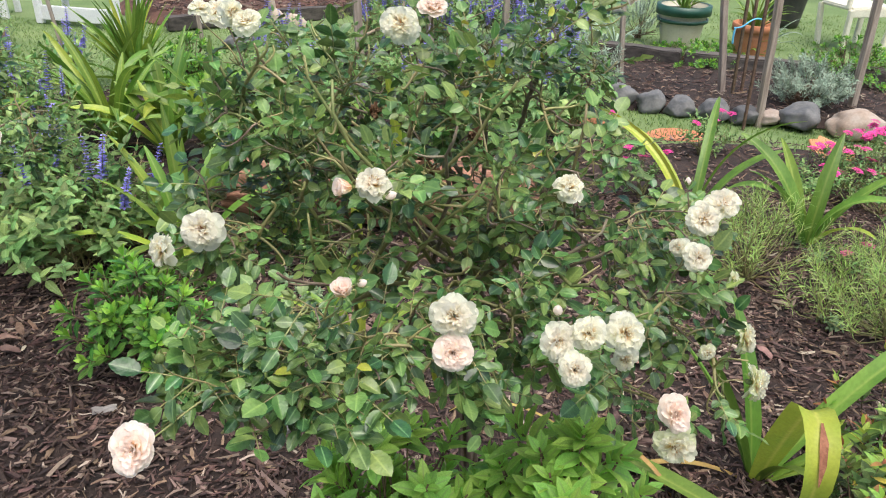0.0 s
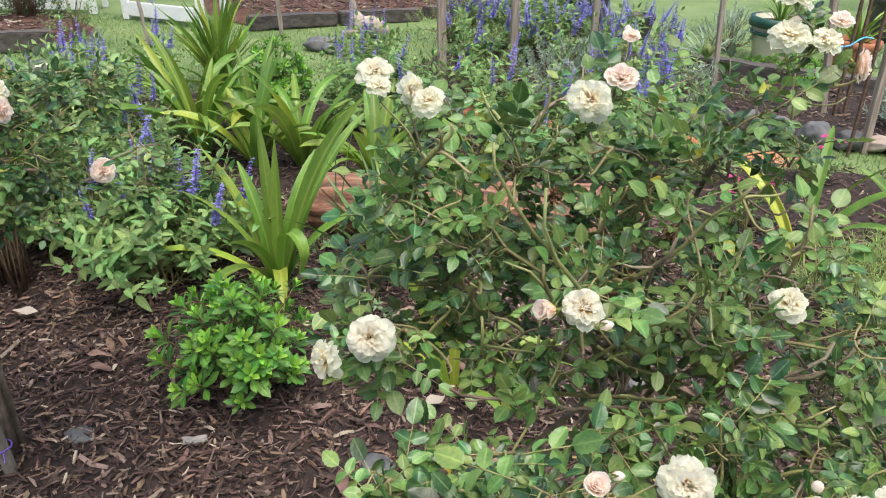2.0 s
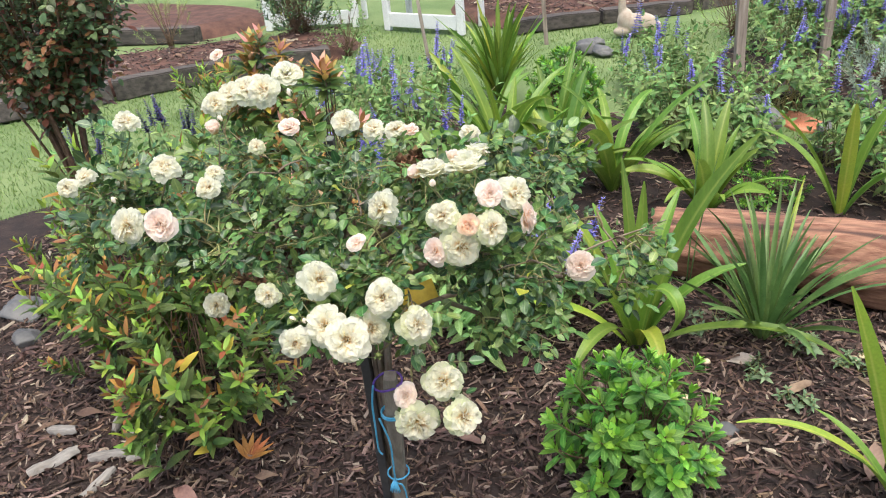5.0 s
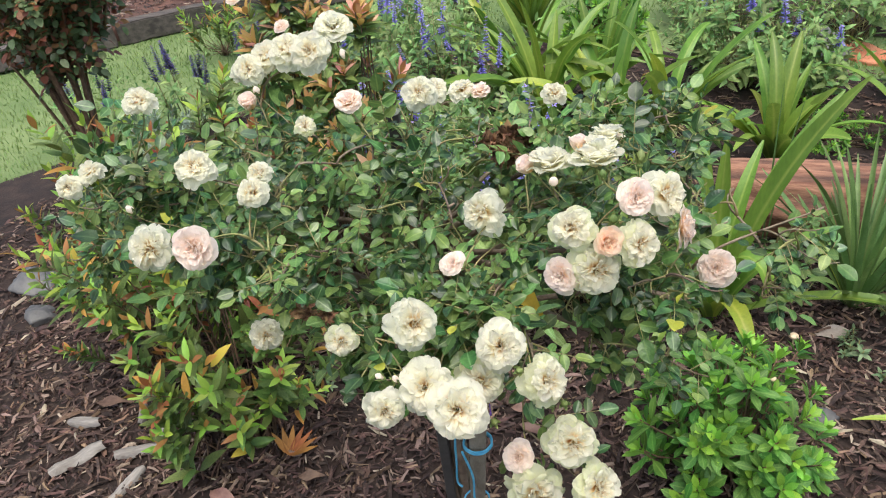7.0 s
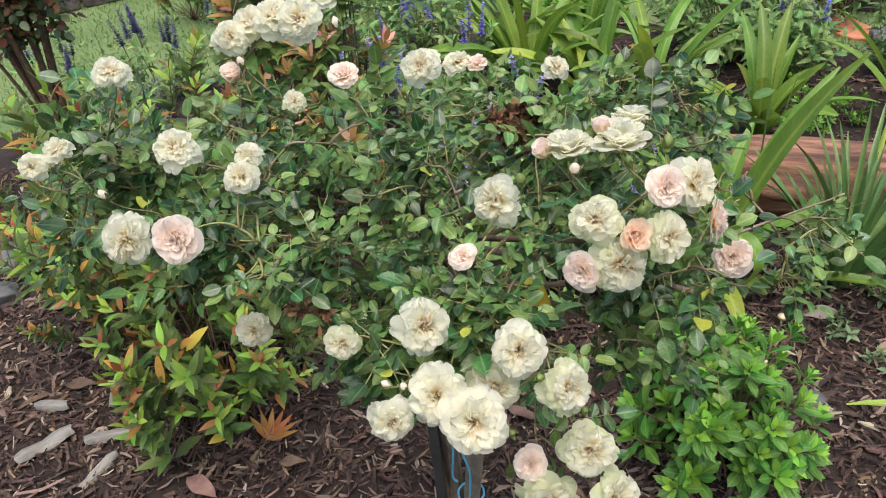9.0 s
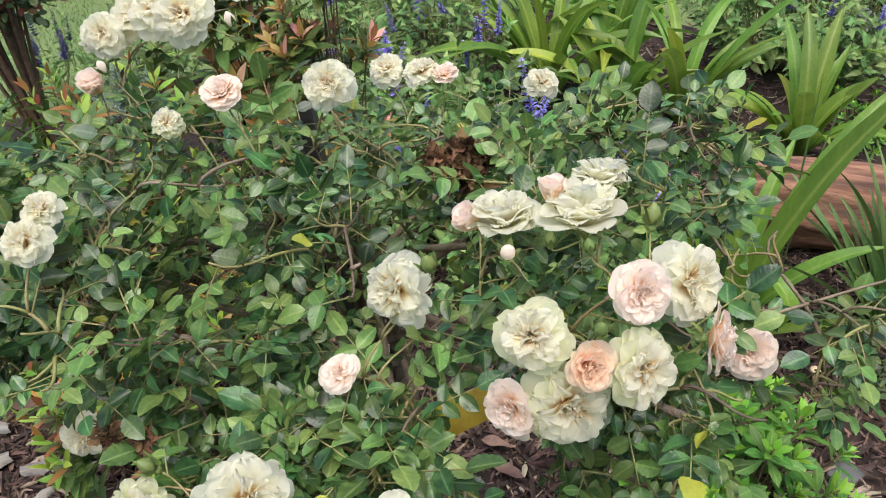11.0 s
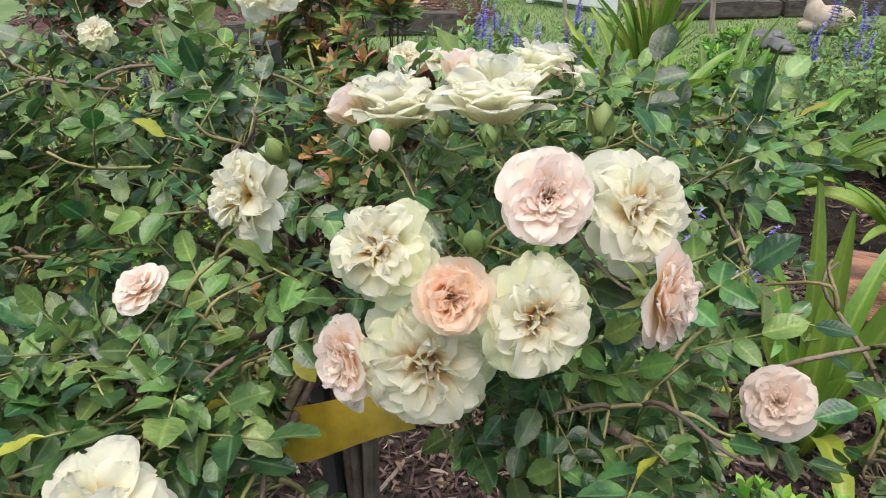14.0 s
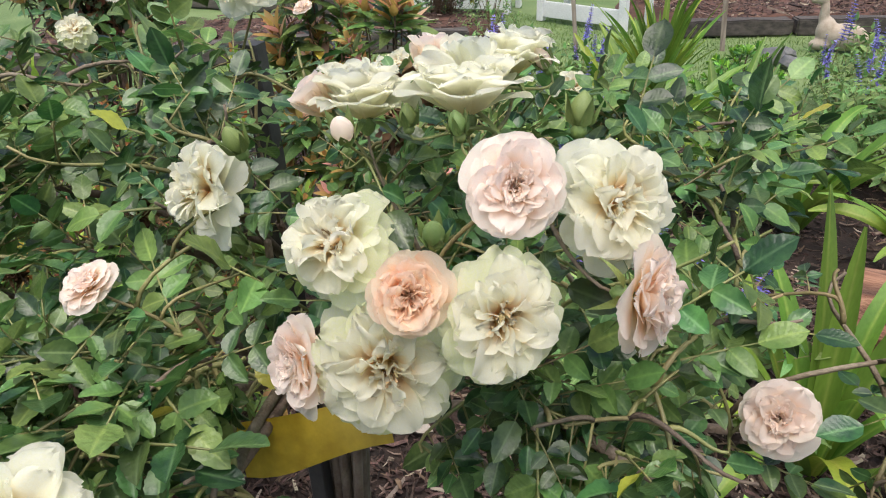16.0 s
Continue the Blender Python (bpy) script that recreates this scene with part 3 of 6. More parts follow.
def rose_leaf_shape(seed, n_pairs, size, rows=12, cols=5):
    """A pinnate rose leaf along x with toothed leaflets."""
    r = random.Random(seed)
    s = Shape()
    ln = size * (0.9 + 0.75 * n_pairs)
    sag = rand_in(r, 0.1, 0.5)
    axis = lambda u: Vector((ln * u, 0, -sag * ln * 0.5 * u * u))
    s.tube([axis(u) for u in (0, 0.35, 0.7, 1)], [0.0009, 0.0008, 0.0007, 0.0005], 4 if cols == 5 else 3, 1)
    places = [(1.0, 0)] + [(1 - 0.42 * (k + 1) / (1 + 0.25 * n_pairs), sd) for k in range(n_pairs) for sd in (1, -1)]
    for u, side in places:
        k = size * (1.12 if side == 0 else rand_in(r, 0.8, 1.0)) * (1 if u > 0.6 else 0.85)
        lf = leaf_shape(k, k * rand_in(r, 0.60, 0.74), rows, rand_in(r, 0.1, 0.5), rand_in(r, -0.05, 0.35), 0.84, 0.10 if rows > 7 else 0.0, rand_in(r, 0, 0.07), r, full=0.66, cols=cols)
        turn = Matrix.Rotation(side * radians(rand_in(r, 55, 75)), 4, "Z") @ Matrix.Rotation(rand_in(r, -0.45, 0.45), 4, "X") @ Matrix.Rotation(rand_in(r, -0.1, 0.4), 4, "Y")
        s.add(lf, Matrix.Translation(axis(u)) @ turn, 0)
    return s


SPRAY_KINDS = [(40 + i, (2, 1, 2, 2, 3, 2, 1, 2, 2)[i], 0.0175 + 0.0025 * (i % 4)) for i in range(9)]
ROSE_SPRAY_MESH = [(rose_leaf_shape(*a, 6, 3), rose_leaf_shape(*a).mesh("leaf", ROSE_LEAF, CANE)) for a in SPRAY_KINDS]
NEW_SPRAY_MESH = [(rose_leaf_shape(*a, 6, 3), rose_leaf_shape(*a).mesh("young_leaf", ROSE_LEAF_NEW, CANE)) for a in SPRAY_KINDS[:4]]


def uneven(size, seed):
    """A scale with small irregularities, no two blooms alike."""
    r = random.Random(int(seed * 10000))
    return Matrix.Diagonal((size * rand_in(r, 0.9, 1.06), size * rand_in(r, 0.92, 1.08), size * rand_in(r, 0.95, 1.3), 1.0))


def bezier(p0, p1, p2, p3, n):
    out = []
    for i in range(n + 1):
        u = i / n
        out.append(p0 * (1 - u) ** 3 + p1 * 3 * u * (1 - u) ** 2 + p2 * 3 * u * u * (1 - u) + p3 * u ** 3)
    return out


def rose_bush(label, base, hub_z, blooms, buds, clouds, facings, seed, front, leaf_limit=290, keep=None, bare=0.0, fresh=(0.62, 0.42), gap=0.0165, leaf_size=1.0):
    """A rose bush: canes from the base to blooms, buds and leafy tips, with leaves along them. clouds: (centre, radii, tips)."""
    r = random.Random(seed)
    bush = thing("rose_bush", base, label, "rose bush")
    back = Matrix.Translation(-Vector(base))
    base = Vector(base)
    leaves, young = [], []
    mains = []
    mid = Vector((0, 0, 0))
    for c, rad, n in clouds:
        mid += Vector(c) / len(clouds)
    # main canes fan out from the ground
    for c, rad, n in clouds:
        for k in range(max(1, n // 26)):
            top = Vector(c) + Vector((rand_in(r, -0.5, 0.5) * rad[0], rand_in(r, -0.5, 0.5) * rad[1], -rad[2] * rand_in(r, 0.1, 0.7)))
            st = base + Vector((rand_in(r, -0.02, 0.02), rand_in(r, -0.02, 0.02), 0))
            hub = base + Vector((rand_in(r, -0.05, 0.05), rand_in(r, -0.05, 0.05), hub_z * rand_in(r, 0.85, 1.1)))
            pts = bezier(st, st.lerp(hub, 0.4), st.lerp(hub, 0.75), hub, 4)[:-1] + bezier(hub, hub + Vector((0, 0, 0.06)) + (top - hub) * 0.1, top - (top - hub) * 0.4 + Vector((0, 0, 0.03)), top, 6)
            pts = [p + noise.noise_vector(p * 9) * 0.012 for p in pts]
            s = Shape()
            s.tube([back @ p for p in pts], [0.0085 - 0.0045 * i / 10 for i in range(11)], 7)
            piece("cane", s.mesh("cane", OLD_CANE), bush)
            mains.extend(pts[5:])

    views = [(Vector(b[:3]), f, b[3]) for b in blooms for f in (Vector(facings[b[4]]).normalized(), Vector(facings["c"]).normalized(), Vector(facings["d"]).normalized(), Vector((0, 0, 1)), sun_dir)]

    def hides_bloom(q):
        for c, f, dia in views:
            v = q - c
            a = v.dot(f)
            if (0 < a < (0.16 if f.z > 0.99 else 0.34) and (v - f * a).length < dia * 0.7) or v.length < dia * 0.55:
                return True
        return False

    def crosses_bloom(q):
        for c, f, dia in views:
            v = q - c
            a = v.dot(f)
            if 0.01 < a < 0.20 and (v - f * a).length < dia * 0.5:
                return True
        return False

    def shoot(tip, end_dir, leafy, fat=0.0016):
        start = min(mains, key=lambda q: (q - tip).length + 0.08 * r.random() + max(0, q.z - tip.z) * 0.6)
        d = (tip - start).length
        pts = bezier(start, start + Vector((0, 0, 0.25 * d)) + (tip - start) * 0.15, tip - end_dir * (0.35 * d), tip, 9)
        pts = [p + noise.noise_vector(p * 14) * 0.005 * math.sin(math.pi * i / 9) for i, p in enumerate(pts)]
        if fat > 0.00155 and any(crosses_bloom(q) for q in pts[1:]):
            return
        mains.extend((pts[3], pts[5]))
        s = Shape()
        s.tube([back @ p for p in pts], [fat * (1.25 - 0.6 * i / 9) for i in range(10)], 5)
        piece("shoot", s.mesh("shoot", CANE if r.random() < 0.75 else OLD_CANE), bush)
        n = max(4, int(d / gap))
        for k in range(n):
            u = 0.30 + 0.68 * (k + r.random() * 0.6) / n
            if r.random() > leafy:
                continue
            i = min(8, int(u * 9))
            p = pts[i].lerp(pts[i + 1], u * 9 - i)
            axis = (pts[i + 1] - pts[i]).normalized()
            out = Vector((rand_in(r, -1, 1), rand_in(r, -1, 1), rand_in(r, -0.5, 0.7)))
            out += (p - mid).normalized() * 0.5
            out = (out - axis * out.dot(axis)).normalized() + axis * 0.35
            up = Vector((rand_in(r, -0.5, 0.5), rand_in(r, -0.7, 0.3), 1)) + (p - mid) * 0.6
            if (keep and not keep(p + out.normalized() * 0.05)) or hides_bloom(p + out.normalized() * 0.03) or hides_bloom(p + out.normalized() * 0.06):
                continue
            sc = leaf_size * rand_in(r, 0.72, 1.15)
            m = frame_of(back @ p, out, up) @ Matrix.Scale(sc, 4)
            if u > fresh[0] and r.random() < fresh[1]:
                young.append((*NEW_SPRAY_MESH[r.randrange(4)], m))
            else:
                leaves.append((*ROSE_SPRAY_MESH[r.randrange(9)], m))

    for c, rad, n in clouds:
        for k in range(n):
            v = Vector((r.gauss(0, 1), r.gauss(0, 1), r.gauss(0, 1))).normalized() * rand_in(r, 0.35, 1.0) ** 0.5
            tip = Vector(c) + Vector((v.x * rad[0], v.y * rad[1], v.z * rad[2]))
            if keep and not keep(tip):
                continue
            d = (tip - mid).normalized() + Vector((0, 0, 0.5))
            if r.random() < bare:
                shoot(tip, d.normalized(), 0.0, 0.0023)
            else:
                shoot(tip, d.normalized(), 0.95)
    for x, y, z, dia, face, kind in blooms:
        p, d = Vector((x, y, z)), (Vector(facings[face]) + Vector((rand_in(r, -0.07, 0.07), rand_in(r, -0.07, 0.07), rand_in(r, -0.06, 0.06)))).normalized()
        shoot(p - d * dia * 0.3, d, 0.55, 0.0012)
        q = d.to_track_quat("Z", "Y").to_matrix().to_4x4() @ Matrix.Rotation(r.random() * 6.28, 4, "Z")
        meshes = BLOOMS[kind][r.randrange(len(BLOOMS[kind]))]
        bloom = piece("bloom", meshes[0], bush, Matrix.Translation(back @ (p - d * dia * 0.12)) @ q @ uneven(dia, x), {"white": "creamy white open bloom", "tan": "white open bloom with a tan centre", "green": "greenish white open bloom", "pink": "pale pink rosette bloom", "peach": "peach pink rosette bloom", "cup": "pale pink half-open cupped bloom", "open": "cream white bloom facing the sky"}[kind])
        for nm, me in zip(("petal_whorl", "flower_centre", "calyx"), meshes[1:]):
            piece(nm, me, bloom)
    for x, y, z, size, face, kind in buds:
        p, d = Vector((x, y, z)), (Vector(facings[face]) + Vector((rand_in(r, -0.3, 0.3), rand_in(r, -0.3, 0.3), 0.5))).normalized()
        size *= 0.85
        shoot(p - d * size * 0.4, d, 0.35, 0.0010)
        q = d.to_track_quat("Z", "Y").to_matrix().to_4x4()
        bud = piece("bud", BUDS[kind][0], bush, Matrix.Translation(back @ p) @ q @ Matrix.Scale(size, 4), {"pink": "pink half-open bud", "green": "tight green bud", "white": "cream half-open bud"}[kind])
        piece("calyx", BUDS[kind][1], bud)
    front = back @ Vector(front)
    scatter_pieces("leaf", leaves, bush, leaf_limit, front, "foliage", ROSE_LEAF, CANE)
    scatter_pieces("young_leaf", young, bush, 100, front, "young_foliage", ROSE_LEAF_NEW, CANE)
    return bush


FACE_A = {"c": (0, -0.85, 0.55), "u": (0, -0.45, 0.9), "l": (-0.8, -0.5, 0.25), "r": (0.85, -0.4, 0.1), "d": (0, -0.95, 0.0), "t": (0.1, -0.2, 1.0)}
BLOOMS_A_TOP = [
    (-0.013, 1.188, 1.445, 0.059, "c", "white"), (0.033, 1.263, 1.457, 0.044, "u", "pink"), (-0.272, 1.071, 1.483, 0.03, "t", "white"), (-0.325, 1.325, 1.433, 0.054, "u", "white"),
    (-0.236, 1.1, 1.472, 0.037, "r", "white"), (0.234, 1.023, 1.259, 0.048, "u", "white"), (-0.215, 1.085, 1.465, 0.04, "u", "white"), (0.244, 1.271, 1.526, 0.053, "u", "white"),
    (0.294, 1.271, 1.52, 0.043, "u", "white"), (0.34, 1.258, 1.491, 0.047, "r", "pink"), (0.311, 1.285, 1.544, 0.031, "u", "pink"), (0.036, 1.253, 1.516, 0.023, "u", "pink"),
    (0.252, 1.296, 1.572, 0.047, "t", "white"),
]
BLOOMS_A_LEFT = [
    (-0.262, 0.93, 1.223, 0.055, "c", "tan"), (-0.313, 0.913, 1.2, 0.045, "l", "white"), (-0.062, 0.893, 1.304, 0.033, "l", "cup"), (-0.028, 0.887, 1.314, 0.045, "u", "tan"),
    (-0.034, 0.647, 1.304, 0.030, "u", "cup"), (0.073, 0.757, 1.209, 0.051, "c", "tan"), (0.072, 0.738, 1.173, 0.047, "c", "pink"), (-0.22, 0.564, 1.181, 0.045, "c", "pink"),
]
BLOOMS_A_RIGHT = [
    (0.191, 0.744, 1.188, 0.042, "c", "tan"), (0.224, 0.746, 1.198, 0.040, "c", "white"), (0.207, 0.715, 1.17, 0.037, "c", "tan"), (0.27, 0.766, 1.186, 0.045, "c", "white"),
    (0.279, 0.779, 1.139, 0.032, "d", "white"), (0.438, 0.984, 1.258, 0.047, "u", "tan"), (0.409, 0.963, 1.241, 0.046, "c", "tan"), (0.359, 0.901, 1.229, 0.029, "l", "white"),
    (0.38, 0.88, 1.226, 0.037, "c", "tan"), (0.462, 0.948, 1.157, 0.025, "r", "green"), (0.486, 0.918, 1.08, 0.046, "r", "green"), (0.518, 0.919, 1.002, 0.052, "r", "green"),
    (0.42, 0.884, 1.078, 0.024, "d", "green"), (0.381, 0.85, 1.001, 0.050, "c", "pink"), (0.386, 0.837, 0.954, 0.057, "d", "green"),
]
BUDS_A = [
    (-0.01, 0.873, 1.302, 0.018, "r", "pink"), (0.151, 1.386, 1.311, 0.024, "u", "white"), (0.047, 1.357, 1.493, 0.022, "u", "pink"), (0.151, 1.303, 1.484, 0.022, "u", "green"),
    (0.395, 1.01, 1.272, 0.014, "u", "pink"), (-0.085, 0.66, 1.290, 0.014, "l", "green"), (-0.020, 0.66, 1.305, 0.013, "r", "pink"), (-0.06, 0.63, 1.275, 0.012, "l", "green"),
    (-0.195, 0.60, 1.255, 0.014, "u", "green"), (0.19, 0.765, 1.212, 0.018, "u", "pink"), (0.13, 0.98, 1.30, 0.012, "u", "green"), (0.15, 0.97, 1.30, 0.012, "u", "green"),
]
def above_view_hem(p):
    """Cuts foliage below a sloped plane fitted to the camera's first view, higher at the middle so that the bed shows.
    """
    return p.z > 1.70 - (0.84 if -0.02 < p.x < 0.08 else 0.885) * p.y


rose_a = rose_bush(
    "sprawling rose bush with cream and pale pink blooms", (0.14, 1.55, 0.0), 0.75, BLOOMS_A_TOP + BLOOMS_A_LEFT + BLOOMS_A_RIGHT, BUDS_A,
    [((0.03, 1.18, 1.21), (0.32, 0.26, 0.19), 128), ((0.07, 1.22, 1.24), (0.15, 0.08, 0.06), 22), ((-0.02, 1.27, 1.17), (0.15, 0.06, 0.07), 30), ((0.00, 1.28, 1.37), (0.28, 0.17, 0.10), 50), ((0.26, 1.08, 1.12), (0.24, 0.22, 0.17), 76), ((-0.10, 0.72, 1.16), (0.17, 0.10, 0.06), 66),
     ((0.37, 0.93, 1.06), (0.14, 0.13, 0.13), 34), ((0.28, 1.30, 1.42), (0.12, 0.12, 0.09), 14), ((0.14, 0.85, 1.11), (0.18, 0.12, 0.07), 32), ((-0.22, 1.08, 1.22), (0.14, 0.13, 0.16), 36), ((-0.27, 1.02, 1.19), (0.07, 0.10, 0.12), 16), ((-0.20, 1.08, 1.38), (0.07, 0.07, 0.07), 14), ((-0.04, 1.08, 1.06), (0.22, 0.14, 0.09), 14)],
    FACE_A, 11, (-0.05, 0.3, 1.5), keep=above_view_hem, bare=0.25, fresh=(0.34, 0.66), gap=0.0205, leaf_size=1.12)

def bare_canes(bush, base, seed):
    """Pale arching canes with short dead twigs, open to view through the leaves."""
    r = random.Random(seed)
    for k in range(20):
        x0, x1 = rand_in(r, -0.12, 0.22), rand_in(r, -0.30, 0.36)
        st = Vector((x0, 1.16 + rand_in(r, -0.06, 0.1), 0.92 + rand_in(r, 0, 0.12)))
        en = Vector((x1, 1.0 + rand_in(r, -0.10, 0.12), 1.22 + rand_in(r, -0.06, 0.22)))
        pts = bezier(st, st + Vector((rand_in(r, -0.05, 0.05), -0.08, 0.14)), en + Vector((0, rand_in(r, -0.05, 0.05), -0.10 * rand_in(r, 0, 1))), en, 9)
        pts = [p + noise.noise_vector(p * 13 + Vector((k, 0, 0))) * 0.014 for p in pts]
        s = Shape()
        s.tube([p - base for p in pts], [0.0042 - 0.00026 * i for i in range(10)], 6)
        for q in range(3):
            i = 3 + 2 * q
            d = Vector((rand_in(r, -1, 1), rand_in(r, -0.8, 0.2), rand_in(r, -0.2, 0.8))).normalized() * rand_in(r, 0.03, 0.08)
            mid = pts[i] + d * 0.5 + noise.noise_vector(pts[i] * 30) * 0.01
            s.tube([pts[i] - base, mid - base, pts[i] + d - base], [0.0022, 0.0017, 0.001], 5)
        piece("cane", s.mesh("cane", CANE if k % 4 else OLD_CANE), bush)


bare_canes(rose_a, Vector((0.14, 1.55, 0.0)), 61)

FACE_B = {"c": (0.30, -0.65, 0.65), "u": (0.05, -0.35, 0.95), "l": (-0.50, -0.62, 0.45), "r": (0.72, -0.45, 0.30), "d": (0.2, -0.9, 0.15), "t": (0.02, -0.06, 1.0), "k": (0.1, -0.7, 0.5), "m": (-0.12, -0.80, 0.40),
          "h1": (0.46, -0.73, 0.5), "h2": (0.75, -0.46, 0.47), "h3": (1.0, -0.06, 0.07), "h4": (0.68, -0.62, 0.39), "h5": (0.51, -0.82, 0.28), "h6": (0.02, -0.75, 0.67), "h7": (-0.39, -0.89, 0.23), "h8": (-0.39, -0.78, 0.49), "h9": (0.01, -0.62, 0.78), "up": (-0.07, 0.17, 0.98), "ul": (-0.52, -0.28, 0.81), "hb": (0.48, -0.56, 0.67), "k7": (0.32, -0.73, 0.6), "u7": (0.22, -0.37, 0.9), "l7": (-0.14, -0.77, 0.62), "r7": (0.71, -0.54, 0.46), "d7": (0.34, -0.91, 0.26), "lo": (0.02, -0.80, 0.6)}
BLOOMS_B_HERO = [
    (-1.203, 1.512, 1.252, 0.038, "h1", "peach"), (-1.177, 1.556, 1.289, 0.046, "h1", "pink"), (-1.145, 1.597, 1.273, 0.062, "h2", "white"), (-1.166, 1.527, 1.243, 0.055, "h4", "green"),
    (-1.213, 1.504, 1.216, 0.065, "h5", "green"), (-1.246, 1.516, 1.266, 0.053, "h6", "green"), (-1.255, 1.495, 1.209, 0.046, "h7", "pink"), (-1.122, 1.576, 1.241, 0.054, "h3", "pink"),
    (-1.386, 1.48, 1.222, 0.031, "h9", "pink"), (-1.365, 1.546, 1.256, 0.059, "h8", "white"), (-1.289, 1.601, 1.301, 0.057, "up", "open"), (-1.232, 1.61, 1.31, 0.064, "up", "open"),
    (-1.227, 1.65, 1.318, 0.044, "up", "open"), (-1.316, 1.596, 1.297, 0.035, "ul", "cup"), (-1.256, 1.614, 1.321, 0.031, "up", "cup"), (-1.077, 1.808, 1.025, 0.060, "lo", "pink"),
]
BLOOMS_B_LOW = [
    (-1.41, 1.293, 1.147, 0.049, "d7", "white"), (-1.368, 1.318, 1.168, 0.06, "k7", "white"), (-1.325, 1.3, 1.163, 0.064, "k7", "white"), (-1.325, 1.373, 1.134, 0.056, "d7", "green"),
    (-1.298, 1.377, 1.191, 0.058, "k7", "white"), (-1.247, 1.379, 1.146, 0.057, "r7", "green"), (-1.389, 1.358, 1.222, 0.059, "r7", "white"), (-1.225, 1.404, 1.025, 0.062, "k7", "green"),
    (-1.294, 1.401, 0.982, 0.044, "l7", "pink"), (-1.267, 1.375, 0.952, 0.069, "d7", "green"), (-1.189, 1.392, 0.968, 0.062, "r7", "green"), (-1.483, 1.349, 1.186, 0.041, "d7", "green"),
    (-1.672, 1.446, 1.08, 0.048, "d7", "white"),
]
BLOOMS_B_LEFT = [
    (-1.632, 1.454, 1.314, 0.041, "k7", "white"), (-1.633, 1.48, 1.329, 0.033, "u7", "white"), (-1.695, 1.439, 1.354, 0.048, "u7", "white"), (-1.858, 1.554, 1.387, 0.046, "u7", "white"),
    (-1.977, 1.486, 1.275, 0.04, "k7", "white"), (-1.957, 1.516, 1.287, 0.037, "u7", "white"), (-1.726, 1.356, 1.283, 0.058, "d7", "white"), (-1.666, 1.364, 1.287, 0.054, "d7", "pink"),
]
BLOOMS_B_TOP = [
    (-1.841, 1.793, 1.341, 0.058, "u7", "white"), (-1.82, 1.827, 1.353, 0.067, "u7", "white"), (-1.766, 1.806, 1.371, 0.065, "u7", "white"), (-1.712, 1.786, 1.375, 0.065, "k7", "white"),
    (-1.762, 1.962, 1.355, 0.062, "u7", "open"), (-1.831, 1.78, 1.347, 0.052, "k7", "white"), (-1.608, 1.693, 1.334, 0.046, "u7", "pink"), (-1.514, 1.738, 1.333, 0.052, "k7", "white"),
    (-1.695, 1.699, 1.289, 0.033, "u7", "green"), (-1.797, 1.715, 1.312, 0.039, "u7", "cup"), (-1.66, 2.15, 1.166, 0.056, "u", "white"), (-1.6, 2.15, 1.168, 0.056, "t", "white"),
    (-1.563, 2.16, 1.16, 0.05, "t", "pink"), (-1.411, 2.173, 1.156, 0.049, "u7", "white"),
]
BUDS_B = [
    (-1.278, 1.569, 1.292, 0.019, "h1", "pink"), (-1.334, 1.55, 1.282, 0.019, "h9", "green"), (-1.249, 1.583, 1.298, 0.014, "up", "green"), (-1.219, 1.581, 1.299, 0.014, "up", "green"),
    (-1.183, 1.638, 1.292, 0.021, "up", "green"), (-1.2, 1.528, 1.271, 0.016, "h1", "green"), (-1.352, 1.556, 1.217, 0.018, "h8", "green"), (-1.209, 1.653, 1.315, 0.014, "ul", "pink"),
    (-1.405, 1.325, 1.165, 0.012, "l", "pink"), (-1.42, 1.32, 1.17, 0.013, "l", "pink"), (-1.3, 1.34, 1.11, 0.014, "d", "green"), (-1.275, 1.372, 1.165, 0.013, "d", "green"),
    (-1.48, 1.37, 1.205, 0.018, "l", "green"), (-1.66, 1.8, 1.36, 0.02, "u", "pink"), (-1.8, 1.42, 1.29, 0.016, "u", "pink"), (-1.78, 1.72, 1.33, 0.018, "u", "pink"),
    (-1.245, 1.39, 1.1, 0.014, "d", "green"), (-1.235, 1.41, 1.085, 0.015, "d", "green"), (-1.62, 1.72, 1.31, 0.015, "u", "green"),
]


def clear_of_view(p):
    """Keeps foliage out of the camera's last stand and its sight lines to the label strip and front blooms."""
    a, d = Vector((-1.22, 1.47, 1.20)), Vector((-0.20, 0.22, -0.24)).normalized()
    v = p - a
    if 0 < v.dot(d) < 0.34 and (v - d * v.dot(d)).length < 0.055:
        return False
    return (p - Vector((-1.06, 1.29, 1.41))).length > 0.33 and not (p.y < 1.50 and p.z > 1.20 and p.x > -1.34) and not (p.y < 1.56 and p.z > 1.235 and p.x > -1.30)


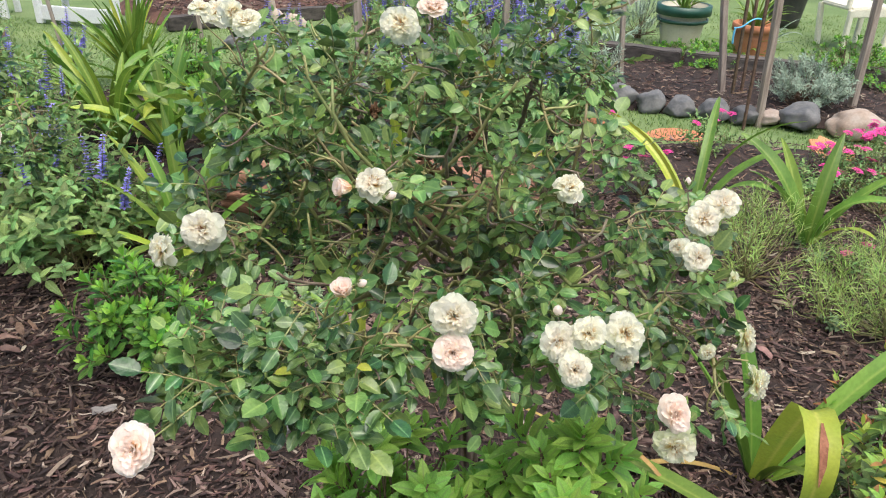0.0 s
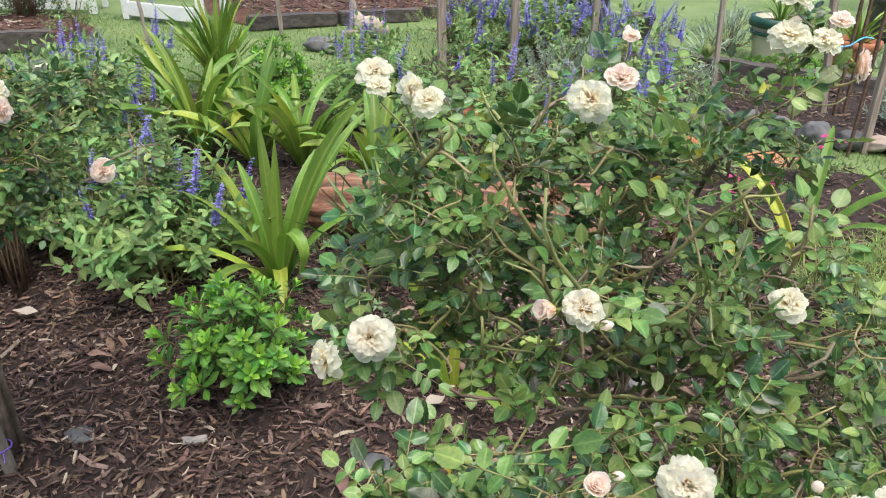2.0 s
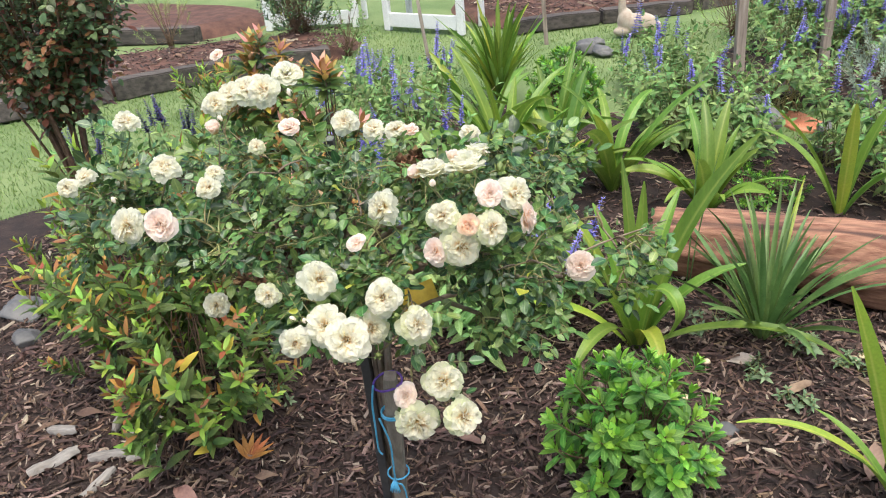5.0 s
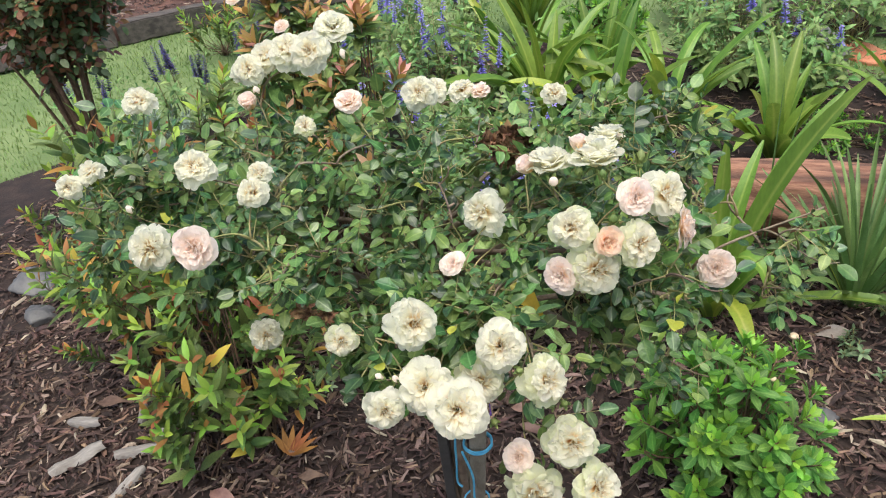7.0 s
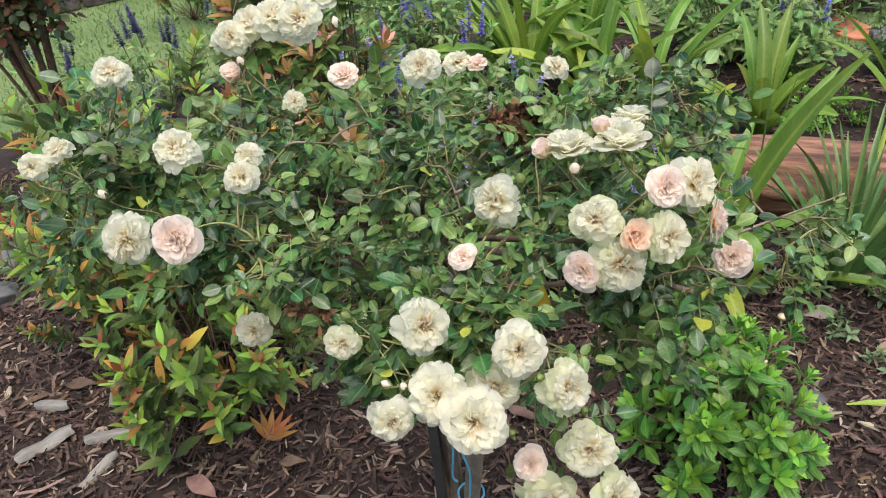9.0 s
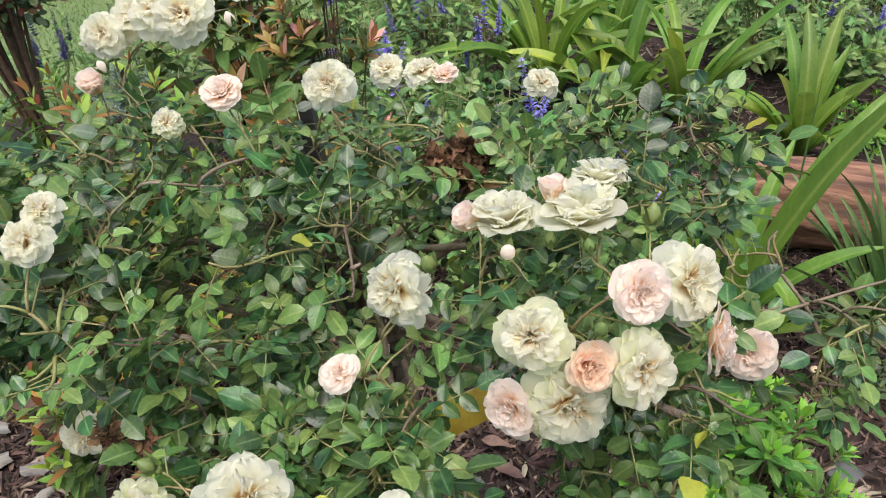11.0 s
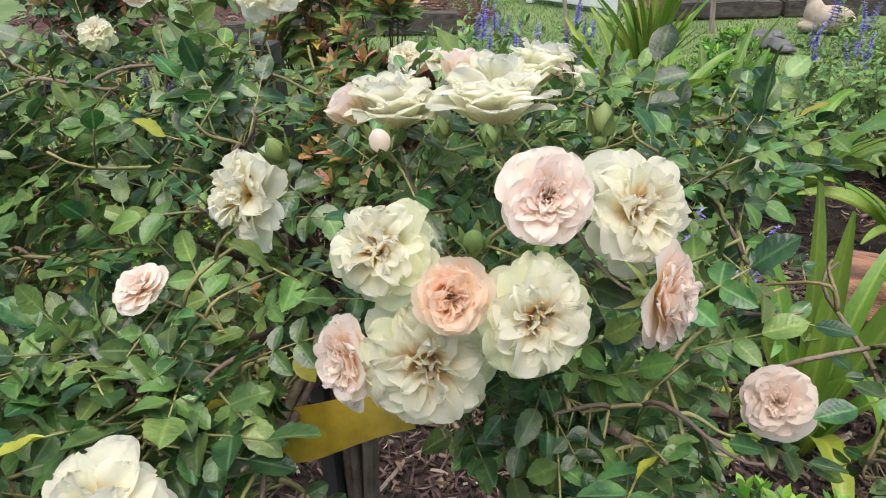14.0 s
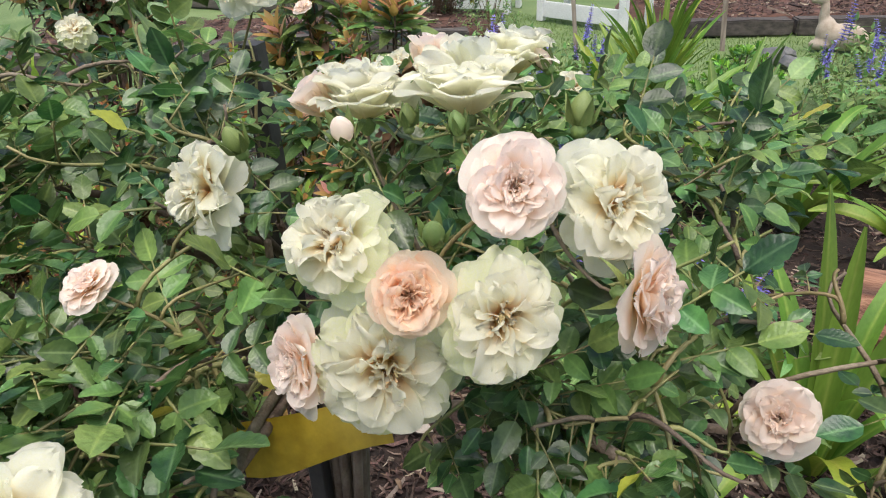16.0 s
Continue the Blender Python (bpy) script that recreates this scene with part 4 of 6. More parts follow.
rose_b = rose_bush(
    "bushy staked rose covered in clusters of cream and pink blooms", (-1.60, 1.88, 0.0), 0.88, BLOOMS_B_HERO + BLOOMS_B_LOW + BLOOMS_B_LEFT + BLOOMS_B_TOP, BUDS_B,
    [((-1.54, 1.70, 1.15), (0.36, 0.30, 0.15), 140), ((-1.53, 1.66, 1.20), (0.12, 0.06, 0.05), 14), ((-1.84, 1.62, 1.19), (0.26, 0.22, 0.10), 66), ((-1.20, 1.74, 1.14), (0.18, 0.14, 0.12), 44), ((-1.40, 1.46, 1.11), (0.16, 0.10, 0.09), 46),
     ((-1.06, 1.88, 1.04), (0.18, 0.16, 0.12), 26), ((-1.16, 1.66, 1.00), (0.12, 0.09, 0.08), 18), ((-1.36, 1.90, 1.16), (0.18, 0.14, 0.09), 28), ((-1.52, 2.08, 1.09), (0.20, 0.12, 0.06), 24), ((-1.98, 1.58, 1.17), (0.18, 0.13, 0.10), 30), ((-1.66, 1.46, 1.20), (0.16, 0.08, 0.08), 28), ((-1.20, 1.64, 1.13), (0.03, 0.02, 0.02), 2), ((-1.26, 1.60, 1.20), (0.02, 0.02, 0.02), 2), ((-1.33, 1.46, 1.08), (0.02, 0.02, 0.02), 2), ((-1.335, 1.505, 1.165), (0.04, 0.035, 0.03), 9), ((-1.42, 1.56, 1.12), (0.08, 0.05, 0.05), 14), ((-1.37, 1.45, 1.17), (0.07, 0.04, 0.02), 14), ((-1.13, 1.63, 1.11), (0.07, 0.05, 0.03), 8), ((-1.23, 2.03, 1.16), (0.16, 0.10, 0.06), 26)],
    FACE_B, 23, (-1.1, 1.1, 1.5), keep=clear_of_view, bare=0.06, fresh=(0.45, 0.55), leaf_size=1.07)

# ---- stakes, twine and labels ----
def stake_thing(base, top, wide, label, group="garden stakes", mat=STAKE):
    b, t = Vector(base), Vector(top)
    ob = thing("stake", b, label, "garden stake", group)
    s = Shape()
    n = 9
    d = t - b
    x = Vector((1, 0.25, 0)).normalized()
    y = d.normalized().cross(x)
    rows = []
    for i in range(n + 1):
        c = d * i / n + noise.noise_vector(b + d * i / n * 3) * wide * 0.12 - (d.normalized() * 0.06 if i == 0 else Vector())
        k = wide * 0.5 * (1.0 if i < n else 0.86)
        rows.append([c + x * k * a + y * k * e for a, e in ((-1, -0.88), (-0.88, -1), (0.88, -1), (1, -0.88), (1, 0.88), (0.88, 1), (-0.88, 1), (-1, 0.88), (-1, -0.88))])
    s.grid(rows, [[0.0] * 9] * (n + 1))
    o = len(s.v)
    s.v.extend(rows[-1][:-1]), s.t.extend([0.0] * 8)
    s.f.append(tuple(range(o, o + 8))), s.s.append(0)
    piece("post", s.mesh("post", mat, smooth=False), ob)
    return ob


def cord(name, pts, radius, mat, parent, label=""):
    s = Shape()
    pts = [Vector(p) for p in pts]
    fine = []
    for i in range(len(pts) - 1):
        p0, p1, p2, p3 = pts[max(i - 1, 0)], pts[i], pts[i + 1], pts[min(i + 2, len(pts) - 1)]
        for k in range(5):
            u = k / 5
            fine.append(0.5 * (2 * p1 + (p2 - p0) * u + (2 * p0 - 5 * p1 + 4 * p2 - p3) * u * u + (3 * p1 - p0 - 3 * p2 + p3) * u ** 3))
    fine.append(pts[-1])
    s.tube(fine, [radius] * len(fine), 6)
    return piece(name, s.mesh(name, mat), parent, None, label)


main_stake = stake_thing((-1.555, 1.79, 0), (-1.415, 1.585, 0.86), 0.029, "weathered grey hardwood stake tied with blue twine")
twine = thing("twine", (-1.474, 1.671, 0.50), "bright blue twine knotted round the stake", "twine")
AX = Vector((0.163, -0.238, 1.0))


def on_stake(z, dx=0.0, dy=0.0):
    return AX * (z - 0.5) + Vector((dx, dy, 0))


cord("strand", [on_stake(0.84, -0.03, -0.02), on_stake(0.78, -0.032, -0.028), on_stake(0.70, -0.03, -0.03), on_stake(0.62, -0.030, -0.028), on_stake(0.605, -0.020, -0.030)], 0.0022, TWINE, twine)
cord("strand", [on_stake(0.74, -0.02, -0.028), on_stake(0.66, 0.0, -0.03), on_stake(0.58, 0.004, -0.032), on_stake(0.50, 0.006, -0.03), on_stake(0.485, 0.018, -0.026), on_stake(0.45, 0.024, -0.022), on_stake(0.40, 0.026, -0.02)], 0.0022, TWINE, twine)
for zz in (0.735, 0.742, 0.50):
    ring = []
    for k in range(9):
        a = k * 2 * math.pi / 8
        ring.append(on_stake(zz, 0.025 * math.cos(a), 0.025 * math.sin(a)))
    cord("loop", ring, 0.0022, TWINE, twine)
knot = Shape()
for k in range(16):
    a = k * 0.39
    p = on_stake(0.505, 0.003, -0.032)
    knot.tube([p, p + Vector((0.008 * math.cos(a), 0.004 * math.sin(a) - 0.003, -0.014)), p + Vector((0.013 * math.cos(a), 0.007 * math.sin(a) - 0.003, -0.030))], [0.004, 0.0018, 0.0009], 4)
piece("tassel", knot.mesh("tassel", TWINE), twine)
band = thing("stake_tie", (-1.53, 1.755, 0.14), "purple tie round the stake", "plant tie")
cord("loop", [(0.028 * math.cos(k * 0.7854), 0.028 * math.sin(k * 0.7854), 0.004 * math.sin(k)) for k in range(9)], 0.0024, TIE, band)
cord("tail", [(0.02, -0.02, 0), (0.03, -0.035, -0.006), (0.035, -0.045, -0.015)], 0.002, TIE, band)
upper_tie = thing("stake_tie", (-1.43, 1.60, 0.83), "purple tie round the stake under the rose", "plant tie")
cord("loop", [(0.030 * math.cos(k * 0.7854), 0.030 * math.sin(k * 0.7854), 0.004 * math.sin(k)) for k in range(9)], 0.0024, TIE, upper_tie)
support = stake_thing((-1.62, 1.86, 0), (-1.601, 1.821, 1.262), 0.022, "dark grey square post standing inside the rose", mat=POT_DARK)
strip = thing("plant_label", (-1.372, 1.612, 1.028), "bent yellow plastic label strip in the rose", "plant label")
s = Shape()
rows = []
for i in range(9):
    u = i / 8 - 0.5
    rows.append([(u * 0.12, -0.02 * math.cos(u * 2.6), -0.019 + 0.004 * math.sin(u * 5)), (u * 0.12, -0.02 * math.cos(u * 2.6) - 0.002, 0.0), (u * 0.12, -0.02 * math.cos(u * 2.6), 0.021)])
s.grid(rows, [[0.0] * 3] * 9)
strip_mesh = piece("strip", s.mesh("strip", YELLOW), strip, pose(0, 0, 0, -28, -14, 30))
tag_a = thing("plant_label", (-0.22, 1.95, 0.0), "small yellow plant label stuck in the mulch", "plant label")
part("blade", block(0.028, 0.0015, 0.10, pose(0, 0, 0.05, -12, 4, -6), 0.0006), YELLOW, tag_a)
for k in range(3):
    part("print_bar", block(0.018, 0.0006, 0.004, pose(0.0, -0.003, 0.086 - k * 0.009, -12, 4, -6), 0), INK, tag_a, "unreadable dark print")

STAKES = [((2.27, 5.99), (2.084, 6.0, 1.25), 0.045), ((2.34, 5.35), (2.30, 5.40, 1.3), 0.045), ((3.18, 5.69), (3.16, 5.73, 1.25), 0.05), ((1.51, 6.26), (1.41, 6.28, 1.2), 0.035),
          ((-2.46, 7.77), (-2.54, 7.8, 1.25), 0.04), ((-0.70, 6.62), (-0.77, 6.64, 1.3), 0.07), ((-0.10, 6.82), (-0.14, 6.83, 1.3), 0.06), ((0.55, 6.55), (0.52, 6.58, 1.25), 0.05), ((-2.98, 6.0), (-3.08, 6.05, 0.75), 0.025)]
for (x, y), top, w in STAKES:
    stake_thing((x, y, 0), top, w, "grey weathered timber stake in the garden bed")
for x, y, tx, ty, w in ((2.36, 6.0, 2.33, 6.02, 0.02), (2.45, 6.05, 2.42, 6.08, 0.02), (2.20, 5.25, 2.19, 5.30, 0.018)):
    stake_thing((x, y, 0), (tx, ty, 1.2), w, "thin brown stake in the garden bed", mat=TWIG)
tie = thing("twine", (2.29, 6.0, 0.55), "blue twine tied between thin stakes", "twine")
cord("strand", [(-0.03, -0.03, 0), (0.03, -0.03, 0.01), (0.10, 0.0, 0.05), (0.16, 0.04, 0.06), (0.22, 0.06, 0.05)], 0.006, TWINE, tie)
cord("tail", [(-0.02, -0.03, 0.0), (-0.025, -0.035, -0.06), (-0.02, -0.035, -0.12)], 0.007, TWINE, tie)


# ---- strap-leaved plants ----
def strap_shape(length, width, rise, bend, twist=0.0, rows=14, keel=0.35, slot=0, kink=None):
    """An arching strap leaf from the origin: it starts at rise degrees and bends down by bend degrees along its length."""
    s, grid, tones = Shape(), [], []
    p, a = Vector((0, 0, 0)), radians(rise)
    for i in range(rows + 1):
        u = i / rows
        w = width * 0.5 * min(1.0, 0.55 + u * 1.6) * (1.0 if u < 0.55 else math.cos((u - 0.55) / 0.45 * 1.52) ** 0.7)
        side = Matrix.Rotation(radians(twist) * (0.35 + 0.65 * u), 3, Vector((math.cos(a), 0, math.sin(a)))) @ Vector((0, 1, 0))
        nrm = Vector((-math.sin(a), 0, math.cos(a)))
        grid.append([p + side * w * q + nrm * keel * w * (abs(q) ** 1.5) for q in (-1, -0.5, 0, 0.5, 1)])
        tones.append([0, 0.3, 1, 0.3, 0])
        p = p + Vector((math.cos(a), 0, math.sin(a))) * length / rows
        here = bend if kink is None else bend * (3.2 if abs(u - kink) < 0.16 else 0.12)
        a -= radians(here) / rows * (0.5 + u if kink is None else 1)
    s.grid(grid, tones, slot)
    return s


def strap_plant(at, leaves, label, group="strap-leaved plants", mat=STRAP, yellow=(), dry=(), name="strap_plant"):
    """leaves: (azimuth, length, width, rise, bend, twist)."""
    ob = thing(name, (*at, 0.0), label, "garden plant", group)
    for k, (az, ln, wd, rise, bend, tw, *kink) in enumerate(leaves):
        m = STRAP_YELLOW if k in yellow else STRAP_DRY if k in dry else mat
        if k in dry:
            rise, bend, wd = min(rise, 48), max(bend, 110), wd * 0.7
        piece("leaf", strap_shape(ln, wd, rise, bend, tw, 20 if kink else 14, kink=kink[0] if kink else None).mesh("leaf", m), ob, pose(0.015 * math.cos(radians(az)), 0.015 * math.sin(radians(az)), -0.02, 0, 0, az))
    return ob


def random_straps(seed, n, ln, wd, rise=(50, 85), bend=(30, 110)):
    r = random.Random(seed)
    return [(k * 137.5 + rand_in(r, -25, 25), ln * rand_in(r, 0.65, 1.15), wd * rand_in(r, 0.75, 1.2), rand_in(r, *rise), rand_in(r, *bend), rand_in(r, -50, 50)) for k in range(n)]


p1 = strap_plant((1.03, 1.76), [(-103, 1.0, 0.085, 69, 165, 0, 0.64), (12, 0.95, 0.060, 58, 42, 20), (-8, 0.85, 0.060, 46, 30, -20), (165, 0.60, 0.070, 72, 26, 40), (110, 0.60, 0.065, 76, 30, 10), (-25, 0.60, 0.06, 50, 85, 0),
                                (-85, 0.34, 0.05, 70, 60, 0), (178, 0.55, 0.03, 30, 45, 0), (150, 0.62, 0.060, 66, 34, 30)], "green strap-leaved plant with one yellowing bent leaf", yellow=(0,), dry=(7,))


def leaf_scar(plant, az, spec, rows, widths):
    """A brown blotch along the middle of a strap leaf, just proud of it."""
    lf, grid = strap_shape(*spec[:5], 20, kink=spec[5]), []
    for i, w in zip(rows, widths):
        row = [Vector(lf.v[i * 5 + j]) for j in range(5)]
        side = row[4] - row[0]
        up = (Vector(lf.v[(i + 1) * 5 + 2]) - row[2]).cross(side).normalized() * 0.004
        grid.append([row[2] + side * (q * w + 0.05) + up + (up * 0.6 if q else Vector()) for q in (-1, 0, 1)])
    s = Shape()
    s.grid(grid, [[0.0] * 3] * len(grid))
    piece("leaf_scar", s.mesh("leaf_scar", BROWN_SPOT), plant, pose(0.015 * math.cos(radians(az)), 0.015 * math.sin(radians(az)), -0.02, 0, 0, az), "brown scar on the bent leaf")


leaf_scar(p1, -103, (1.0, 0.085, 69, 165, 0, 0.64), (13, 14, 15, 16), (0.03, 0.13, 0.11, 0.02))
p1b = strap_plant((0.50, 1.97), [(-50, 0.72, 0.066, 14, 16, 0), (-50, 0.45, 0.022, 40, 60, 20), (-100, 0.48, 0.022, 45, 80, 0), (170, 0.5, 0.018, 35, 50, 0), (60, 0.5, 0.04, 75, 40, 10)], "fallen green and yellow strap leaves under the rose", dry=(1, 2, 3))
p2 = strap_plant((-0.24, 2.36), [(190, 0.80, 0.046, 75, 8, 100), (100, 0.74, 0.046, 87, 6, -20), (188, 0.60, 0.036, 64, 88, 0), (200, 0.34, 0.034, 66, 40, 10), (15, 0.48, 0.044, 66, 110, 20), (-10, 0.50, 0.046, 56, 75, -30),
                                 (-35, 0.50, 0.044, 54, 80, 0), (-60, 0.42, 0.040, 50, 60, 0), (40, 0.45, 0.040, 62, 60, 40), (150, 0.36, 0.036, 60, 60, 10)], "yellow-green strap-leaved plant in the mulch", yellow=(0, 2, 1))
p3 = strap_plant((-1.06, 2.97), [(20, 0.95, 0.062, 80, 36, 60), (45, 0.88, 0.058, 74, 42, 30), (150, 0.72, 0.062, 68, 40, 20), (120, 0.76, 0.064, 82, 18, 30), (95, 0.68, 0.064, 86, 10, -40), (-40, 0.62, 0.062, 84, 165, 0, 0.6),
                                 (200, 0.66, 0.058, 54, 90, 0), (-8, 0.80, 0.050, 42, 88, 0), (250, 0.60, 0.060, 66, 120, 0), (70, 0.66, 0.056, 80, 50, 0), (-70, 0.50, 0.06, 75, 150, 10), (180, 0.62, 0.06, 72, 60, 20), (-110, 0.55, 0.058, 78, 80, 30),
                                 (140, 0.6, 0.058, 76, 30, -20), (10, 0.55, 0.055, 70, 60, 20)], "large green strap-leaved plant with arching leaves", yellow=(2, 6, 10))
for k, (x, y, n, ln) in enumerate(((-1.97, 4.45, 18, 0.82), (-1.62, 4.35, 14, 0.66), (-1.35, 4.40, 18, 0.72), (-0.85, 4.2, 16, 0.55), (-0.22, 4.3, 7, 0.66), (1.35, 3.6, 6, 0.78), (1.85, 3.35, 7, 0.66), (-2.2, 4.8, 12, 0.75), (-1.75, 4.75, 12, 0.7))):
    strap_plant((x, y), random_straps(60 + k, n, ln, 0.064, (58, 88), (20, 105)), "green strap-leaved plant in the mulched bed", yellow=(1, 4) if k % 2 else (2,), dry=(6,) if k in (0, 2) else ())
strap_plant((-2.43, 5.96), random_straps(80, 70, 0.72, 0.038, (56, 89), (8, 46)), "dense clump of narrow yellow-green leaves", "", yellow=range(0, 60, 5), name="flax_clump")
strap_plant((-0.60, 3.14), random_straps(81, 62, 0.58, 0.022, (46, 88), (5, 55)), "clump of narrow dark green iris leaves by the log", "", IRIS, yellow=(3, 17), name="iris_clump")
strap_plant((-0.90, 3.36), [(90, 0.7, 0.006, 86, 10, 0), (60, 0.66, 0.006, 84, 20, 0)], "thin flower stalks with a closed white bud", "", IRIS, name="flower_stalk")
for k, (x, y) in enumerate(((2.9, 7.3), (1.75, 7.7), (3.4, 8.0))):
    strap_plant((x, y), random_straps(90 + k, 30, 0.42, 0.02, (30, 80), (40, 120)), "tuft of pale variegated strap leaves by the pots", "", GREY_LEAF if k else STRAP, name="grassy_tuft")


# ---- leafy shrubs ----
def shoot_of(pool):
    """A shape whose leaves are also kept one by one, as (leaf number, pose, slot)."""
    s = Shape()
    s.pool = pool
    return s


def leaf_pool(seed, ratio, rows, blunt, fold=(0.2, 0.4), curl=(0.0, 0.35)):
    r = random.Random(seed)
    return [leaf_shape(1.0, ratio * rand_in(r, 0.9, 1.12), rows, rand_in(r, *fold), rand_in(r, *curl), blunt, r=r) for _ in range(4)]


def rosette_shape(seed, n, ln, pool, cup=(20, 70)):
    r = random.Random(seed)
    s = shoot_of(pool)
    s.tube([(0, 0, -ln * 1.1), (0, 0, -ln * 0.4), (0, 0, 0)], [0.0022, 0.0018, 0.0014], 5, 1)
    for i in range(n):
        f = i / n
        m = Matrix.Rotation(i * 2.39996 + rand_in(r, -0.2, 0.2), 4, "Z") @ Matrix.Translation((0, 0, -ln * 0.7 * (1 - f))) @ Matrix.Rotation(-radians(cup[0] + (cup[1] - cup[0]) * f + rand_in(r, -8, 8)), 4, "Y")
        s.leaf(r.randrange(4), m @ Matrix.Scale(ln * (1.05 - 0.55 * f), 4), 2 if f > 0.5 else 0)
    return s


def dome_shrub(at, radius, height, n, kinds, stem_mat, label, name, category, seed, front=(0, 0, 1.5), limit=0, low=0.1, base_r=0.03, scale=(0.8, 1.25), upright=0.6, group="", top_only=False):
    """A shrub of shoots that fan from its foot to an uneven dome. Up to limit leaves nearest the front point are single parts; the others are joined."""
    r = random.Random(seed)
    ob = thing(name, (*at, 0.0), label, category, group)
    items, stems = [], Shape()
    for i in range(n):
        a, e = r.random() * 6.283, math.asin(rand_in(r, low, 1.0))
        k = rand_in(r, 0.72, 1.06) if i % 4 else rand_in(r, 0.4, 0.7)
        k *= 1 + 0.16 * noise.noise(Vector((math.cos(a) * 2, math.sin(a) * 2, e * 3 + seed)))
        k = k if not top_only else 0.6 + 0.4 * k
        tip = Vector((math.cos(a) * math.cos(e) * radius * k, math.sin(a) * math.cos(e) * radius * k, math.sin(e) * height * k + 0.02))
        root = Vector((rand_in(r, -1, 1) * base_r, rand_in(r, -1, 1) * base_r, -0.02))
        d = (Vector((tip.x, tip.y, 0)) / radius + Vector((0, 0, upright)) + noise.noise_vector(tip * 40) * 0.3).normalized()
        pts = bezier(root, root + Vector((tip.x * 0.15, tip.y * 0.15, height * 0.3)), tip - d * radius * 0.4, tip, 5)
        stems.tube(pts, [0.004, 0.0035, 0.003, 0.0026, 0.0022, 0.0018], 4)
        q = d.to_track_quat("Z", "Y").to_matrix().to_4x4() @ Matrix.Rotation(r.random() * 6.28, 4, "Z")
        sh, me = kinds[r.randrange(len(kinds))]
        items.append((sh, me, Matrix.Translation(tip) @ q @ Matrix.Scale(rand_in(r, *scale), 4)))
    fr = Vector(front) - Vector((*at, 0))
    items.sort(key=lambda it: (it[2].translation - fr).length)
    mats = list(kinds[0][1].materials)
    rest, made, cache = Shape(), 0, {}
    for sh, me, m in items:
        if made < limit and sh.leaves:
            for k, lm, slot in sh.leaves:
                key = (id(sh.pool), k, slot)
                if key not in cache:
                    cache[key] = sh.pool[k].mesh("leaf", mats[slot])
                piece("leaf", cache[key], ob, m @ lm)
                made += 1
            stems.tube([m @ Vector((0, 0, -0.03)), m @ Vector((0, 0, 0.0)), m @ Vector((0, 0, 0.01))], [0.002, 0.0018, 0.0014], 4)
        else:
            rest.add(sh, m)
    tagged(piece("stem_mass", stems.mesh("stem_mass", stem_mat), ob), kind="stuff")
    if rest.f:
        tagged(piece("foliage", rest.mesh("foliage", *mats), ob), kind="stuff")
    return ob


def kinds_of(shapes, name, *mats):
    return [(s, s.mesh(name, *mats)) for s in shapes]


POOL_SPOON = leaf_pool(1, 0.36, 5, 1.75)
POOL_OVAL = leaf_pool(2, 0.40, 5, 1.05)
POOL_OVATE = leaf_pool(3, 0.42, 6, 0.7, (0.15, 0.4), (0.1, 0.45))
POOL_LANCE = leaf_pool(4, 0.34, 5, 0.85, (0.2, 0.4), (0.0, 0.35))
POOL_BROAD = leaf_pool(5, 0.22, 6, 0.7)
GREEN_TUFTS = kinds_of([rosette_shape(200 + i, 13 + i % 3, 0.066, POOL_SPOON, (28, 82)) for i in range(5)], "leaf_rosette", BUSH_GREEN, TWIG, BUSH_TIP)
LIME_TUFTS = kinds_of([rosette_shape(210 + i, 12 + i % 3, 0.072, POOL_OVAL) for i in range(5)], "leaf_rosette", BUSH_LIME, TWIG, BUSH_LIME)
dome_shrub((-0.98, 2.28), 0.31, 0.42, 84, GREEN_TUFTS, TWIG, "small round bright green shrub in the mulch", "green_shrub", "shrub", 31, (-0.6, 0.4, 1.6), 290, low=0.30, base_r=0.07, scale=(0.8, 1.3), upright=1.0)
dome_shrub((0.0, 0.92), 0.27, 0.92, 140, LIME_TUFTS, TWIG, "lime green shrub growing under the rose", "green_shrub", "shrub", 32, (0.05, 0.2, 1.6), 290, low=0.35, base_r=0.08, scale=(0.7, 1.0), top_only=True)
dome_shrub((0.25, 0.90), 0.25, 0.90, 130, LIME_TUFTS, TWIG, "second lime green shrub growing under the rose", "green_shrub", "shrub", 33, (0.05, 0.2, 1.6), 200, low=0.35, base_r=0.08, scale=(0.7, 1.0), top_only=True)
dome_shrub((-1.88, 5.66), 0.28, 0.44, 130, GREEN_TUFTS, TWIG, "rounded mid-green shrub behind the strap leaves", "green_shrub", "shrub", 34)
dome_shrub((-0.62, 4.45), 0.26, 0.14, 70, GREEN_TUFTS, TWIG, "low green ground plant behind the log", "green_shrub", "shrub", 35, scale=(0.4, 0.7))


